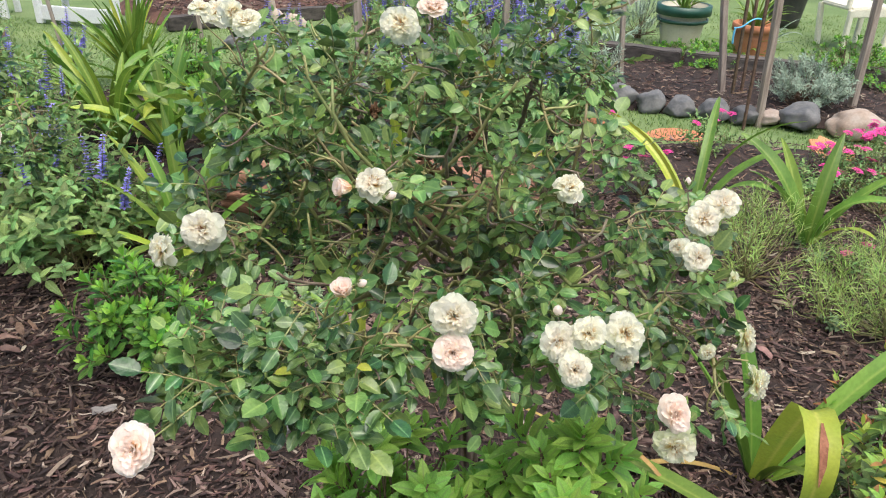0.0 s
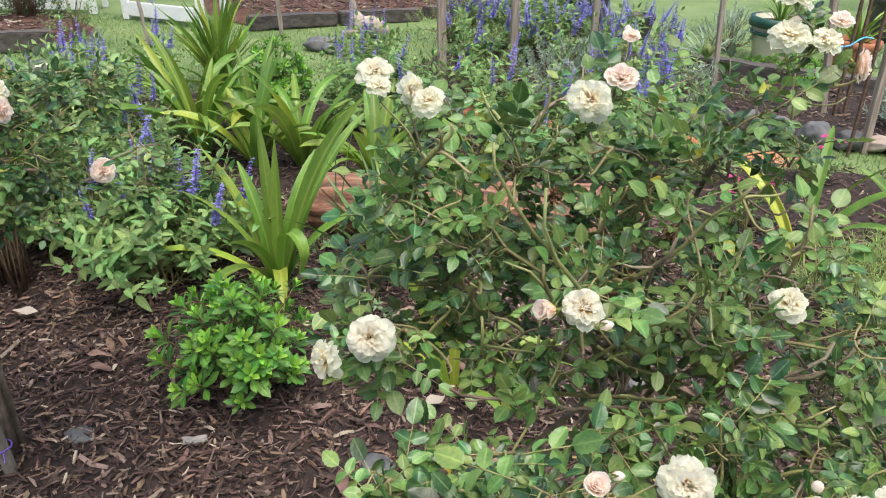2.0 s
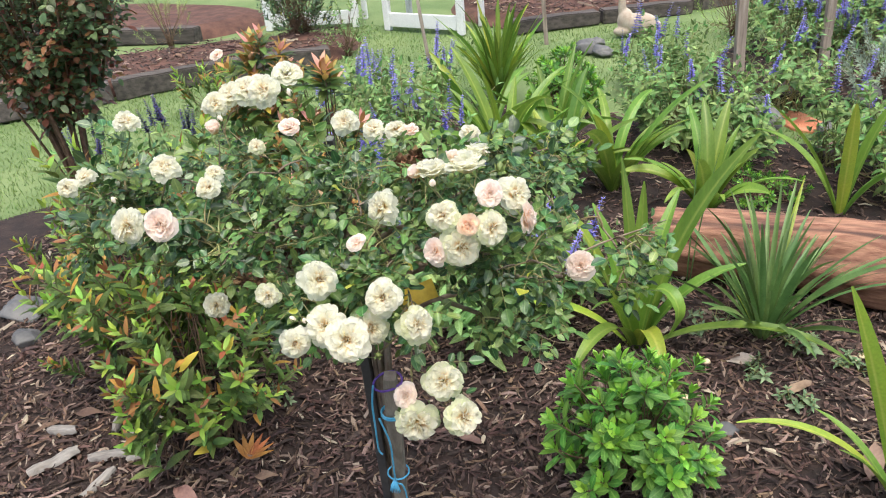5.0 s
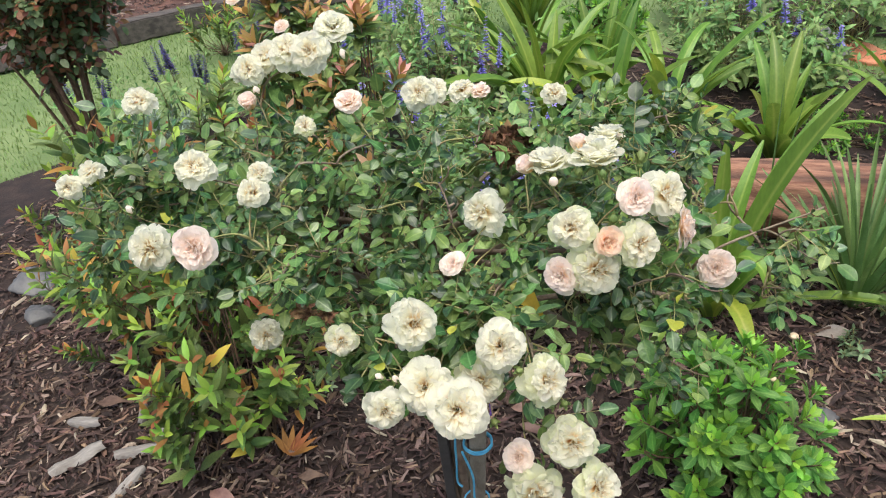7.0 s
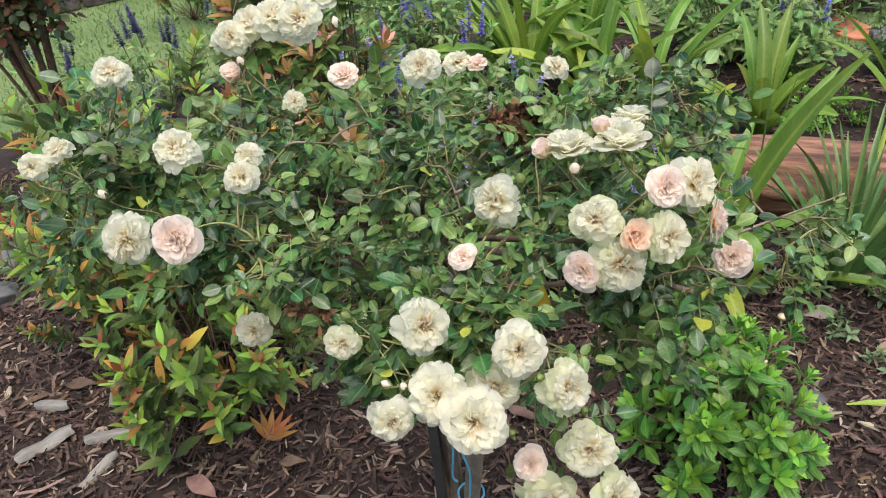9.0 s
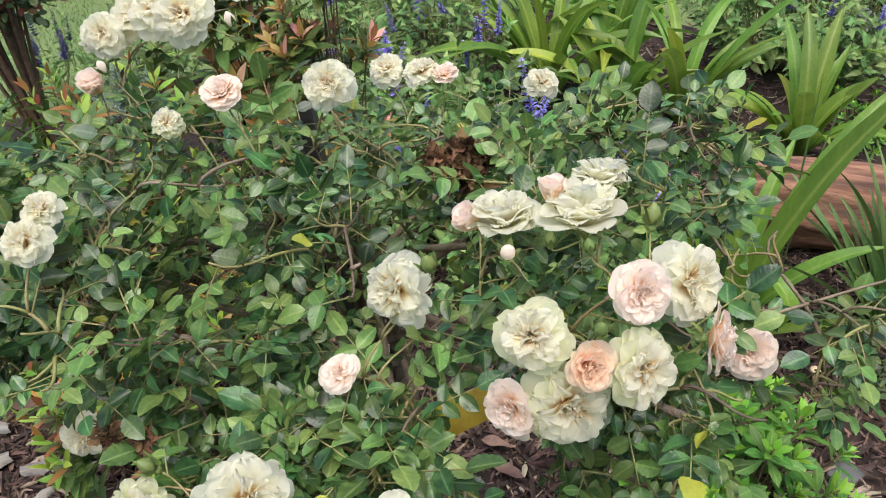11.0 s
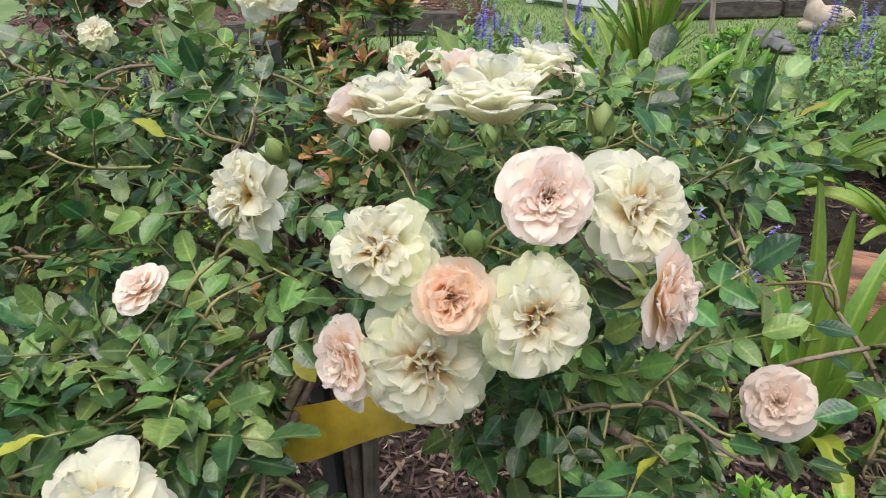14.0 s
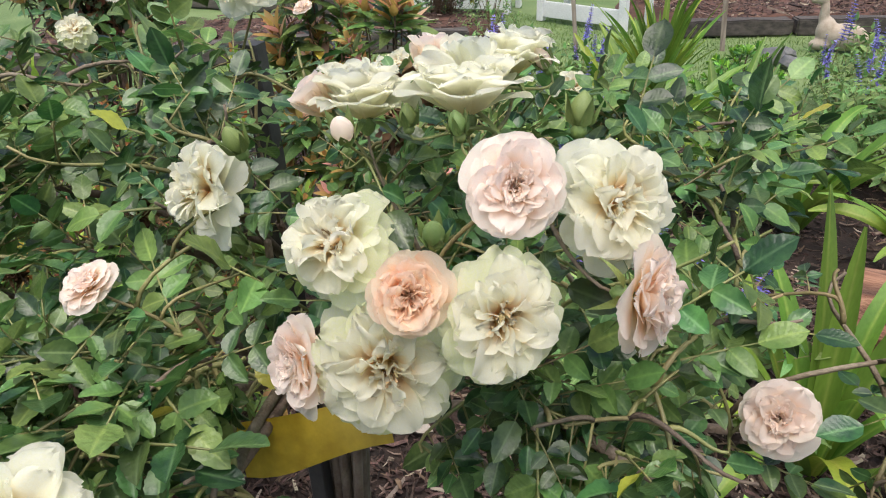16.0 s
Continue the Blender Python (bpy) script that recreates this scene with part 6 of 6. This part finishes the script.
def sleeper(a, b, wide, high, label, seed):
    a, b = Vector((*a, 0)), Vector((*b, 0))
    ln = (b - a).length
    ob = thing("timber_sleeper", (a + b) / 2, label, "timber edging", "timber sleepers")
    bm = block(ln, wide, high, Matrix(), 0.012, 0.012, cuts=7)
    bmesh.ops.rotate(bm, cent=(0, 0, 0), matrix=Matrix.Rotation(math.atan2(b.y - a.y, b.x - a.x), 3, "Z"), verts=bm.verts)
    bmesh.ops.translate(bm, vec=(0, 0, high / 2 - 0.03), verts=bm.verts)
    part("beam", bm, SLEEPER, ob)


for k, (a, b) in enumerate((((-7.4, 4.36), (-6.0, 5.72)), ((-5.98, 5.74), (-5.25, 6.44)), ((-5.22, 6.45), (-4.4, 6.95)), ((-9.6, 7.55), (-8.1, 7.66)), ((-8.05, 7.66), (-6.55, 7.82)), ((-2.95, 8.16), (-2.1, 8.63)), ((-2.07, 8.65), (-1.2, 9.09)), ((1.2, 7.42), (2.2, 6.98)), ((2.23, 6.97), (3.4, 6.55)), ((3.42, 6.54), (4.9, 6.1)),
                            ((-1.15, 9.2), (-0.4, 9.9)))):
    sleeper(a, b, 0.18, 0.14 if a[1] > 8 else 0.18, "weathered grey timber sleeper edging a bed", k)


def paver(at, w, d, turn, seed):
    bm = bmesh.new()
    n = 16
    r = random.Random(seed)
    ring = [(w * 0.5 * math.cos(2 * math.pi * k / n) * rand_in(r, 0.82, 1.12), d * 0.5 * math.sin(2 * math.pi * k / n) * rand_in(r, 0.82, 1.12)) for k in range(n)]
    f = bm.faces.new([bm.verts.new((x, y, -0.02)) for x, y in ring])
    top = bmesh.ops.extrude_face_region(bm, geom=[f])
    bmesh.ops.translate(bm, vec=(0, 0, 0.035), verts=[v for v in top["geom"] if isinstance(v, bmesh.types.BMVert)])
    bmesh.ops.recalc_face_normals(bm, faces=bm.faces)
    bmesh.ops.bevel(bm, geom=[e for e in bm.edges if abs(e.verts[0].co.z - e.verts[1].co.z) < 0.01], offset=0.006, segments=1, affect="EDGES")
    me = bpy.data.meshes.new("paver")
    bm.to_mesh(me), bm.free()
    me.materials.append(PAVER)
    ob = new("paver", me)
    ob.location, ob.rotation_euler = (*at, -0.034), (0, 0, turn)
    return tagged(ob, "orange terracotta stepping stone set in the turf path", "paver", "stepping stones")


for k, (x, y, w, d) in enumerate(((1.68, 5.08, 0.42, 0.30), (0.95, 5.30, 0.30, 0.22), (2.65, 4.82, 0.6, 0.26), (-0.32, 5.72, 0.42, 0.26), (3.3, 4.7, 0.4, 0.3), (0.3, 5.55, 0.36, 0.26), (1.15, 5.35, 0.2, 0.16))):
    paver((x, y), w, d, k * 0.7, k)


# ---- pots, chairs, statue, fence ----
def pot(at, rad, high, mat, label, band=None):
    ob = thing("plant_pot", (*at, -0.03), label, "plant pot", "plant pots")
    prof = [(0.0, 0.0), (rad * 0.68, 0.0), (rad * 0.74, high * 0.15), (rad * 0.92, high * 0.78), (rad * 0.93, high * 0.80), (rad * 1.02, high * 0.81), (rad * 1.02, high * 0.99), (rad * 0.99, high), (rad * 0.90, high), (rad * 0.88, high * 0.86), (0.0, high * 0.86)]
    piece("body", lathe(prof).mesh("body", mat, smooth=True), ob)
    if band:
        piece("rim_band", lathe([(rad * 1.03, high * 0.80), (rad * 1.06, high * 0.80), (rad * 1.06, high * 1.01), (rad * 0.9, high * 1.01)]).mesh("rim_band", band), ob)
        piece("rim_band", lathe([(rad * 0.93, high * 0.62), (rad * 0.98, high * 0.62), (rad * 0.99, high * 0.70), (rad * 0.93, high * 0.70)]).mesh("rim_band", band), ob)
    piece("soil", lathe([(rad * 0.88, high * 0.875), (0.0, high * 0.89)], 20).mesh("soil", SOIL), ob)
    return ob


pot((2.97, 7.36), 0.20, 0.37, TERRA, "large terracotta pot with a leafy plant")
pot((2.46, 7.98), 0.26, 0.42, POT_CREAM, "cream pot with dark green bands round the rim", POT_GREEN)
pot((4.05, 9.25), 0.24, 0.5, POT_DARK, "dark grey pot on the lawn")
pot((0.62, 8.75), 0.30, 0.50, POT_DARK, "dark bowl-shaped pot on the lawn")
pot((1.25, 8.7), 0.15, 0.26, POT_DARK, "small dark pot on the lawn")
for k, (x, y, z, n, ln) in enumerate(((2.97, 7.36, 0.28, 34, 0.45), (2.46, 7.98, 0.33, 30, 0.4))):
    pl = strap_plant((x, y), random_straps(700 + k, n, ln, 0.02, (45, 85), (30, 110)), "green leafy plant growing in a pot", "", name="potted_plant")
    pl.location.z = z


def box_thing(parent, name, specs, mat):
    for sx, sy, sz, x, y, z, rx, ry, rz in specs:
        part(name, block(sx, sy, sz, pose(x, y, z, rx, ry, rz), 0.006), mat, parent)


def white_gate(at, turn, wide, label):
    """A low white slatted bench seen from behind: posts, rails, slats and a seat."""
    ob = thing("garden_bench", (*at, -0.03), label, "garden bench", "white benches")
    box_thing(ob, "post", [(0.08, 0.06, 1.0, s * (wide / 2 - 0.04), 0, 0.5, 0, 0, 0) for s in (-1, 1)], WHITE_PAINT)
    box_thing(ob, "rail", [(wide - 0.16, 0.045, 0.15, 0, 0, 0.12, 0, 0, 0), (wide - 0.16, 0.045, 0.11, 0, 0, 0.46, 0, 0, 0), (wide - 0.16, 0.045, 0.10, 0, 0, 0.94, 0, 0, 0)], WHITE_PAINT)
    n = int(wide / 0.2)
    box_thing(ob, "slat", [(0.07, 0.02, 0.38, (k + 0.5 - n / 2) * (wide - 0.16) / n, 0, 0.702, 0, 0, 0) for k in range(n)], WHITE_PAINT)
    box_thing(ob, "seat_board", [(wide - 0.1, 0.11, 0.025, 0, 0.10 + 0.13 * k, 0.43, 0, 0, 0) for k in range(3)], WHITE_PAINT)
    box_thing(ob, "leg", [(0.06, 0.06, 0.42, s * (wide / 2 - 0.04), 0.42, 0.21, 0, 0, 0) for s in (-1, 1)], WHITE_PAINT)
    ob.rotation_euler = (0, 0, radians(turn))


white_gate((-3.92, 8.25), -14, 1.05, "white painted slatted timber bench on the lawn")
white_gate((-5.40, 8.45), 10, 1.15, "white painted timber bench behind a shrub")


def plastic_chair(at, turn):
    ob = thing("garden_chair", (*at, -0.03), "cream plastic garden chair on the lawn", "chair")
    for sx, sy in ((-1, -1), (1, -1), (-1, 1), (1, 1)):
        part("leg", block(0.055, 0.045, 0.44, pose(sx * 0.25, sy * 0.22, 0.21, sy * -5, sx * 5, 0), 0.008), CREAM_PLASTIC, ob)
    part("seat", block(0.54, 0.50, 0.04, pose(0, 0, 0.43), 0.015), CREAM_PLASTIC, ob)
    part("apron", block(0.52, 0.03, 0.08, pose(0, -0.24, 0.39), 0.008), CREAM_PLASTIC, ob)
    for k in range(6):
        part("back_slat", block(0.05, 0.02, 0.44, pose(-0.22 + k * 0.088, 0.27, 0.67, -10, 0, 0), 0.006), CREAM_PLASTIC, ob)
    part("top_rail", block(0.54, 0.04, 0.07, pose(0, 0.31, 0.90, -10, 0, 0), 0.012), CREAM_PLASTIC, ob)
    for sx in (-1, 1):
        part("armrest", block(0.06, 0.48, 0.03, pose(sx * 0.28, 0.02, 0.65), 0.01), CREAM_PLASTIC, ob)
        part("arm_post", block(0.05, 0.04, 0.22, pose(sx * 0.28, -0.2, 0.54), 0.008), CREAM_PLASTIC, ob)
    ob.rotation_euler = (0, 0, radians(turn))


plastic_chair((4.32, 8.15), 12)


def lattice_fence():
    ob = thing("lattice_fence", (6.0, 11.2, -0.03), "white criss-cross lattice screen beyond the lawn", "fence")
    box_thing(ob, "post", [(0.07, 0.07, 1.2, x, 0, 0.6, 0, 0, 0) for x in (-2.2, 0, 2.2)], WHITE_PAINT)
    box_thing(ob, "rail", [(4.4, 0.04, 0.05, 0, -0.03, z, 0, 0, 0) for z in (0.22, 1.15)], WHITE_PAINT)
    for k in range(30):
        x = -2.5 + k * 0.17
        for sgn in (-1, 1):
            part("lath", block(0.03, 0.008, 1.25, pose(x, -0.045 - 0.009 * (sgn > 0), 0.69, 0, sgn * 42, 0), 0), WHITE_PAINT, ob)


lattice_fence()


def statue():
    """A small seated animal statue as one plain mesh."""
    bm = bmesh.new()
    for c, rad, sc in (((0.14, 0, 0.12), 0.12, (1.9, 0.85, 0.9)), ((-0.06, 0, 0.15), 0.10, (1.1, 0.9, 1.2)), ((-0.11, 0, 0.28), 0.058, (0.9, 0.85, 2.1)), ((-0.15, 0, 0.40), 0.052, (1.35, 0.85, 0.9)), ((-0.22, 0, 0.385), 0.03, (1.7, 0.9, 0.8)),
                       ((-0.13, -0.035, 0.49), 0.024, (0.8, 0.7, 2.6)), ((-0.13, 0.035, 0.49), 0.024, (0.8, 0.7, 2.6)), ((-0.10, -0.06, 0.06), 0.05, (2.2, 0.8, 0.9)), ((0.32, 0, 0.09), 0.07, (1.4, 0.9, 1.0))):
        m = Matrix.Diagonal((0.72, 1, 1, 1)) @ Matrix.Translation(c) @ Matrix.Diagonal((*sc, 1))
        bmesh.ops.create_icosphere(bm, subdivisions=3, radius=rad, matrix=m)
    me = bpy.data.meshes.new("garden_statue")
    bm.to_mesh(me), bm.free()
    me.materials.append(STATUE)
    me.polygons.foreach_set("use_smooth", [True] * len(me.polygons))
    ob = new("garden_statue", me)
    skin = ob.modifiers.new("skin", "REMESH")
    skin.mode, skin.voxel_size, skin.use_smooth_shade = "VOXEL", 0.012, True
    soft = ob.modifiers.new("soft", "SMOOTH")
    soft.iterations = 3
    ob.location = (-1.70, 8.05, -0.03)
    tagged(ob, "small cream cast-stone animal statue on the lawn", "statue")


statue()

# shrubs by the benches
DARK_SPRIGS = kinds_of([sprig_shape(810 + i, 0.16 + 0.03 * i, 8, 0.06, POOL_LANCE, (15, 50)) for i in range(4)], "leafy_shoot", ROSE_LEAF, TWIG)
dome_shrub((-5.15, 7.72), 0.32, 1.0, 150, DARK_SPRIGS, TWIG, "tall dark leafy shrub in front of the white bench", "leafy_shrub", "shrub", 801, upright=1.3, base_r=0.1)
dome_shrub((-4.35, 7.25), 0.22, 0.5, 34, SALVIA_SPRIGS, TWIG, "loose thin-leaved shrub by the sleeper corner", "leafy_shrub", "shrub", 802, upright=1.3, scale=(0.4, 0.7))
dome_shrub((-0.75, 8.0), 0.4, 0.7, 60, FEATHERS, TWIG, "airy yellow-green shrub in the far bed", "leafy_shrub", "shrub", 803, upright=1.3)
dome_shrub((0.1, 7.75), 0.5, 0.5, 110, SALVIA_SPRIGS, TWIG, "bright green leafy shrub among the blue salvias", "leafy_shrub", "shrub", 804, upright=1.3)
dome_shrub((-6.6, 7.4), 0.3, 0.8, 24, FEATHERS, TWIG, "thin twiggy shrub in the mulched bed", "leafy_shrub", "shrub", 805, upright=1.3)

def dead_wood(at, ln, wd, turn, seed):
    """A weathered flake of dead wood lying in the mulch."""
    r = random.Random(seed)
    ob = thing("dead_wood", (*at, 0.012), "weathered grey flake of dead wood in the mulch", "wood", "dead wood flakes")
    s, rows = Shape(), []
    for i in range(7):
        u = i / 6
        w = wd * 0.5 * (0.35 + 0.65 * math.sin(math.pi * (0.12 + 0.76 * u))) * rand_in(r, 0.75, 1.2)
        z = 0.012 + 0.012 * noise.noise(Vector((u * 3, seed, 0)))
        rows.append([(ln * (u - 0.5), -w, z - 0.012), (ln * (u - 0.5) + rand_in(r, -0.006, 0.006), -w * 0.8, z + 0.006), (ln * (u - 0.5), 0, z + 0.012), (ln * (u - 0.5) + rand_in(r, -0.006, 0.006), w * 0.7, z + 0.007), (ln * (u - 0.5), w, z - 0.012)])
    s.grid(rows, [[0.0] * 5] * 7)
    piece("flake", s.mesh("flake", DRIFT), ob, pose(0, 0, 0, rand_in(r, -14, 14), rand_in(r, -8, 8), turn))


for k, (x, y, ln, wd, turn) in enumerate(((-2.89, 1.84, 0.17, 0.06, 60), (-2.71, 1.92, 0.15, 0.04, 30), (-2.66, 1.80, 0.13, 0.03, 75), (-2.98, 1.98, 0.12, 0.045, 10), (-2.80, 2.05, 0.10, 0.03, 120), (-2.60, 1.95, 0.10, 0.025, 45), (-1.05, 1.98, 0.08, 0.025, 20))):
    dead_wood((x, y), ln, wd, turn, 700 + k)

# ---- fallen leaves, mushrooms ----
r9 = random.Random(99)
FALLEN_SHAPES = [leaf_shape(0.11, 0.042, 8, 0.35, rand_in(r9, -0.2, 0.2), 0.8, 0, 0.12, r9) for _ in range(4)]
FALLEN_MESH = [s.mesh("fallen_leaf", FALLEN) for s in FALLEN_SHAPES]
SPOTS = [(0.34, 1.96, 1.0), (-0.32, 2.42, 1.4), (-0.20, 2.45, 1.3), (-0.27, 2.30, 1.2), (-2.38, 1.84, 1.2), (-1.48, 2.28, 0.9), (-1.62, 2.36, 0.8), (-0.62, 2.95, 1.2), (-0.45, 2.85, 1.0), (-0.1, 1.95, 1.1), (-0.55, 1.9, 1.0), (-1.25, 2.6, 0.7), (-2.15, 1.95, 0.8), (0.75, 2.3, 1.0), (1.3, 2.35, 0.8), (-1.95, 2.6, 0.9), (-3.0, 2.05, 1.2), (-2.6, 1.95, 1.0)]
for k, (x, y, sc) in enumerate(SPOTS):
    ob = new("fallen_leaf", FALLEN_MESH[k % 4])
    ob.matrix_basis = pose(x, y, 0.03, rand_in(r9, -16, 16), rand_in(r9, -10, 10), r9.random() * 360) @ Matrix.Scale(sc, 4)
    tagged(ob, "curled brown leaf lying on the mulch", "fallen leaf", "fallen leaves")
fan = thing("dry_leaf_fan", (-2.22, 2.02, 0.01), "rust-orange dried leaf fan on the mulch", "fallen leaf")
for k in range(7):
    piece("leaflet", leaf_shape(0.10, 0.022, 5, 0.4, -0.1, 0.7, r=r9).mesh("leaflet", RUSTY), fan, pose(0, 0, 0.012, 0, -14, 20 + k * 22))
for k, (x, y, h) in enumerate(((-0.80, 2.86, 0.05), (-0.86, 2.66, 0.035), (-0.30, 3.02, 0.03), (-0.27, 3.05, 0.025))):
    ob = thing("mushroom", (x, y, 0.0), "small tan mushroom growing in the mulch", "mushroom", "mushrooms")
    piece("stalk", lathe([(0.003, 0), (0.0025, h)], 8).mesh("stalk", CAP), ob)
    piece("cap", lathe([(0.002, h), (0.016, h - 0.002), (0.013, h + 0.006), (0.0, h + 0.009)], 14).mesh("cap", CAP), ob)


# ---- bark mulch and grass ----
def chip_shape(seed):
    r = random.Random(seed)
    s = Shape()
    ln, wd, th = rand_in(r, 0.016, 0.066), rand_in(r, 0.003, 0.013), rand_in(r, 0.003, 0.007)
    rows = []
    for i, k in enumerate((0.55, 1.0, 0.45)):
        x = ln * (i / 2 - 0.5)
        w = wd * 0.5 * k * rand_in(r, 0.55, 1.4)
        bow = 0.12 * ln * math.cos(1.5 * i - 1.5) * rand_in(r, -1, 1)
        rows.append([(x, -w, bow), (x, -w * rand_in(r, -0.4, 0.6), th + bow), (x, w, th * 0.5 + bow)])
    s.grid(rows, [[0.0] * 3] * 3)
    return s


CHIPS = [chip_shape(900 + i) for i in range(14)]
CHIP_MESH = [c.mesh("bark_chip", BARK, smooth=False) for c in CHIPS]
PALE_MESH = [c.mesh("bark_chip", BARK_PALE, smooth=False) for c in CHIPS]


def mulch(parent, boxes, dens, seed, limit, poly, lift=0.0, big=1.0):
    """Bark chips strewn over a bed: some as single pieces, the rest joined."""
    r = random.Random(seed)
    arrs = [np.array(c.v) for c in CHIPS]
    verts, faces, slots, o, count = [], [], [], 0, 0
    for x0, y0, x1, y1 in boxes:
        for _ in range(int((x1 - x0) * (y1 - y0) * dens)):
            x, y = rand_in(r, x0, x1), rand_in(r, y0, y1)
            if not inside(x, y, poly):
                continue
            k = r.randrange(14)
            z = lift + 0.004 + 0.02 * noise.noise(Vector((x * 1.7, y * 1.7, 3))) + rand_in(r, 0.0, 0.014)
            m = pose(x, y, z, rand_in(r, -25, 25), rand_in(r, -16, 16), r.random() * 360) @ Matrix.Scale(big * rand_in(r, 0.6, 1.35) * (1.0 if r.random() < 0.94 else 1.8), 4)
            pale = r.random() < 0.11
            if count < limit and -1.9 < x < -0.3 and y < 2.6 and r.random() < 0.06:
                piece("bark_chip", (PALE_MESH if pale else CHIP_MESH)[k], parent, m)
                count += 1
                continue
            mm = np.array(m)
            verts.append(arrs[k] @ mm[:3, :3].T + mm[:3, 3])
            faces.extend(tuple(i + o for i in f) for f in CHIPS[k].f)
            slots.extend([int(pale)] * len(CHIPS[k].f))
            o += len(arrs[k])
    me = bpy.data.meshes.new("bark_mulch")
    me.from_pydata(np.concatenate(verts).tolist(), [], faces)
    me.materials.append(BARK), me.materials.append(BARK_PALE)
    me.polygons.foreach_set("material_index", slots)
    tagged(piece("bark_mulch", me, parent), kind="stuff")


mulch(near_bed, [(-3.6, 1.2, 2.6, 2.8), (-3.4, 2.8, 2.8, 4.0)], 3300, 1, 290, NEAR_BED, 0.0, 0.95)
mulch(near_bed, [(-4.4, 4.0, 3.4, 5.8)], 700, 2, 0, NEAR_BED)
mulch(near_bed, [(-3.6, 0.1, 2.6, 1.2), (2.6, 0.1, 3.6, 4.0), (-4.4, 0.1, -3.6, 4.0)], 1500, 7, 0, NEAR_BED)
mulch(near_bed, [(-4.5, -2.2, 4.5, 0.1), (3.6, 0.1, 5.0, 4.0)], 420, 6, 0, NEAR_BED, 0.0, 1.3)
mulch(mid_bed, [(-1.1, 5.3, 4.4, 7.6)], 600, 3, 0, MID_BED, 0.035)
mulch(left_bed, [(-8.4, 5.0, -3.9, 8.6)], 330, 4, 0, LEFT_BED, 0.10, 1.5)
mulch(far_bed, [(-3.9, 8.1, -0.2, 10.0)], 330, 5, 0, FAR_BED, 0.10, 1.5)


def grass():
    r = random.Random(5)
    verts, faces = [], []
    for x0, y0, x1, y1, n in ((-7.5, 3.0, -2.6, 6.5, 26000), (-5.5, 6.5, -0.8, 8.6, 14000), (-1.0, 4.4, 4.0, 6.2, 16000), (1.0, 7.0, 5.5, 10.0, 9000)):
        for _ in range(n):
            x, y = rand_in(r, x0, x1), rand_in(r, y0, y1)
            if inside(x, y, NEAR_BED) or inside(x, y, MID_BED) or inside(x, y, LEFT_BED) or inside(x, y, FAR_BED):
                continue
            h, a = rand_in(r, 0.012, 0.035), r.random() * 6.28
            z = -0.035 + 0.03 * noise.noise(Vector((x * 0.4, (y - 5) * 0.4, 0)))
            dx, dy = math.cos(a) * 0.004, math.sin(a) * 0.004
            o = len(verts)
            verts.extend(((x - dx, y - dy, z - 0.004), (x + dx, y + dy, z - 0.004), (x + rand_in(r, -0.02, 0.02), y + rand_in(r, -0.02, 0.02), z + h)))
            faces.append((o, o + 1, o + 2))
    me = bpy.data.meshes.new("grass")
    me.from_pydata(verts, [], faces)
    me.materials.append(BLADE)
    tagged(new("grass", me), "short green lawn grass", "grass", kind="stuff")


grass()
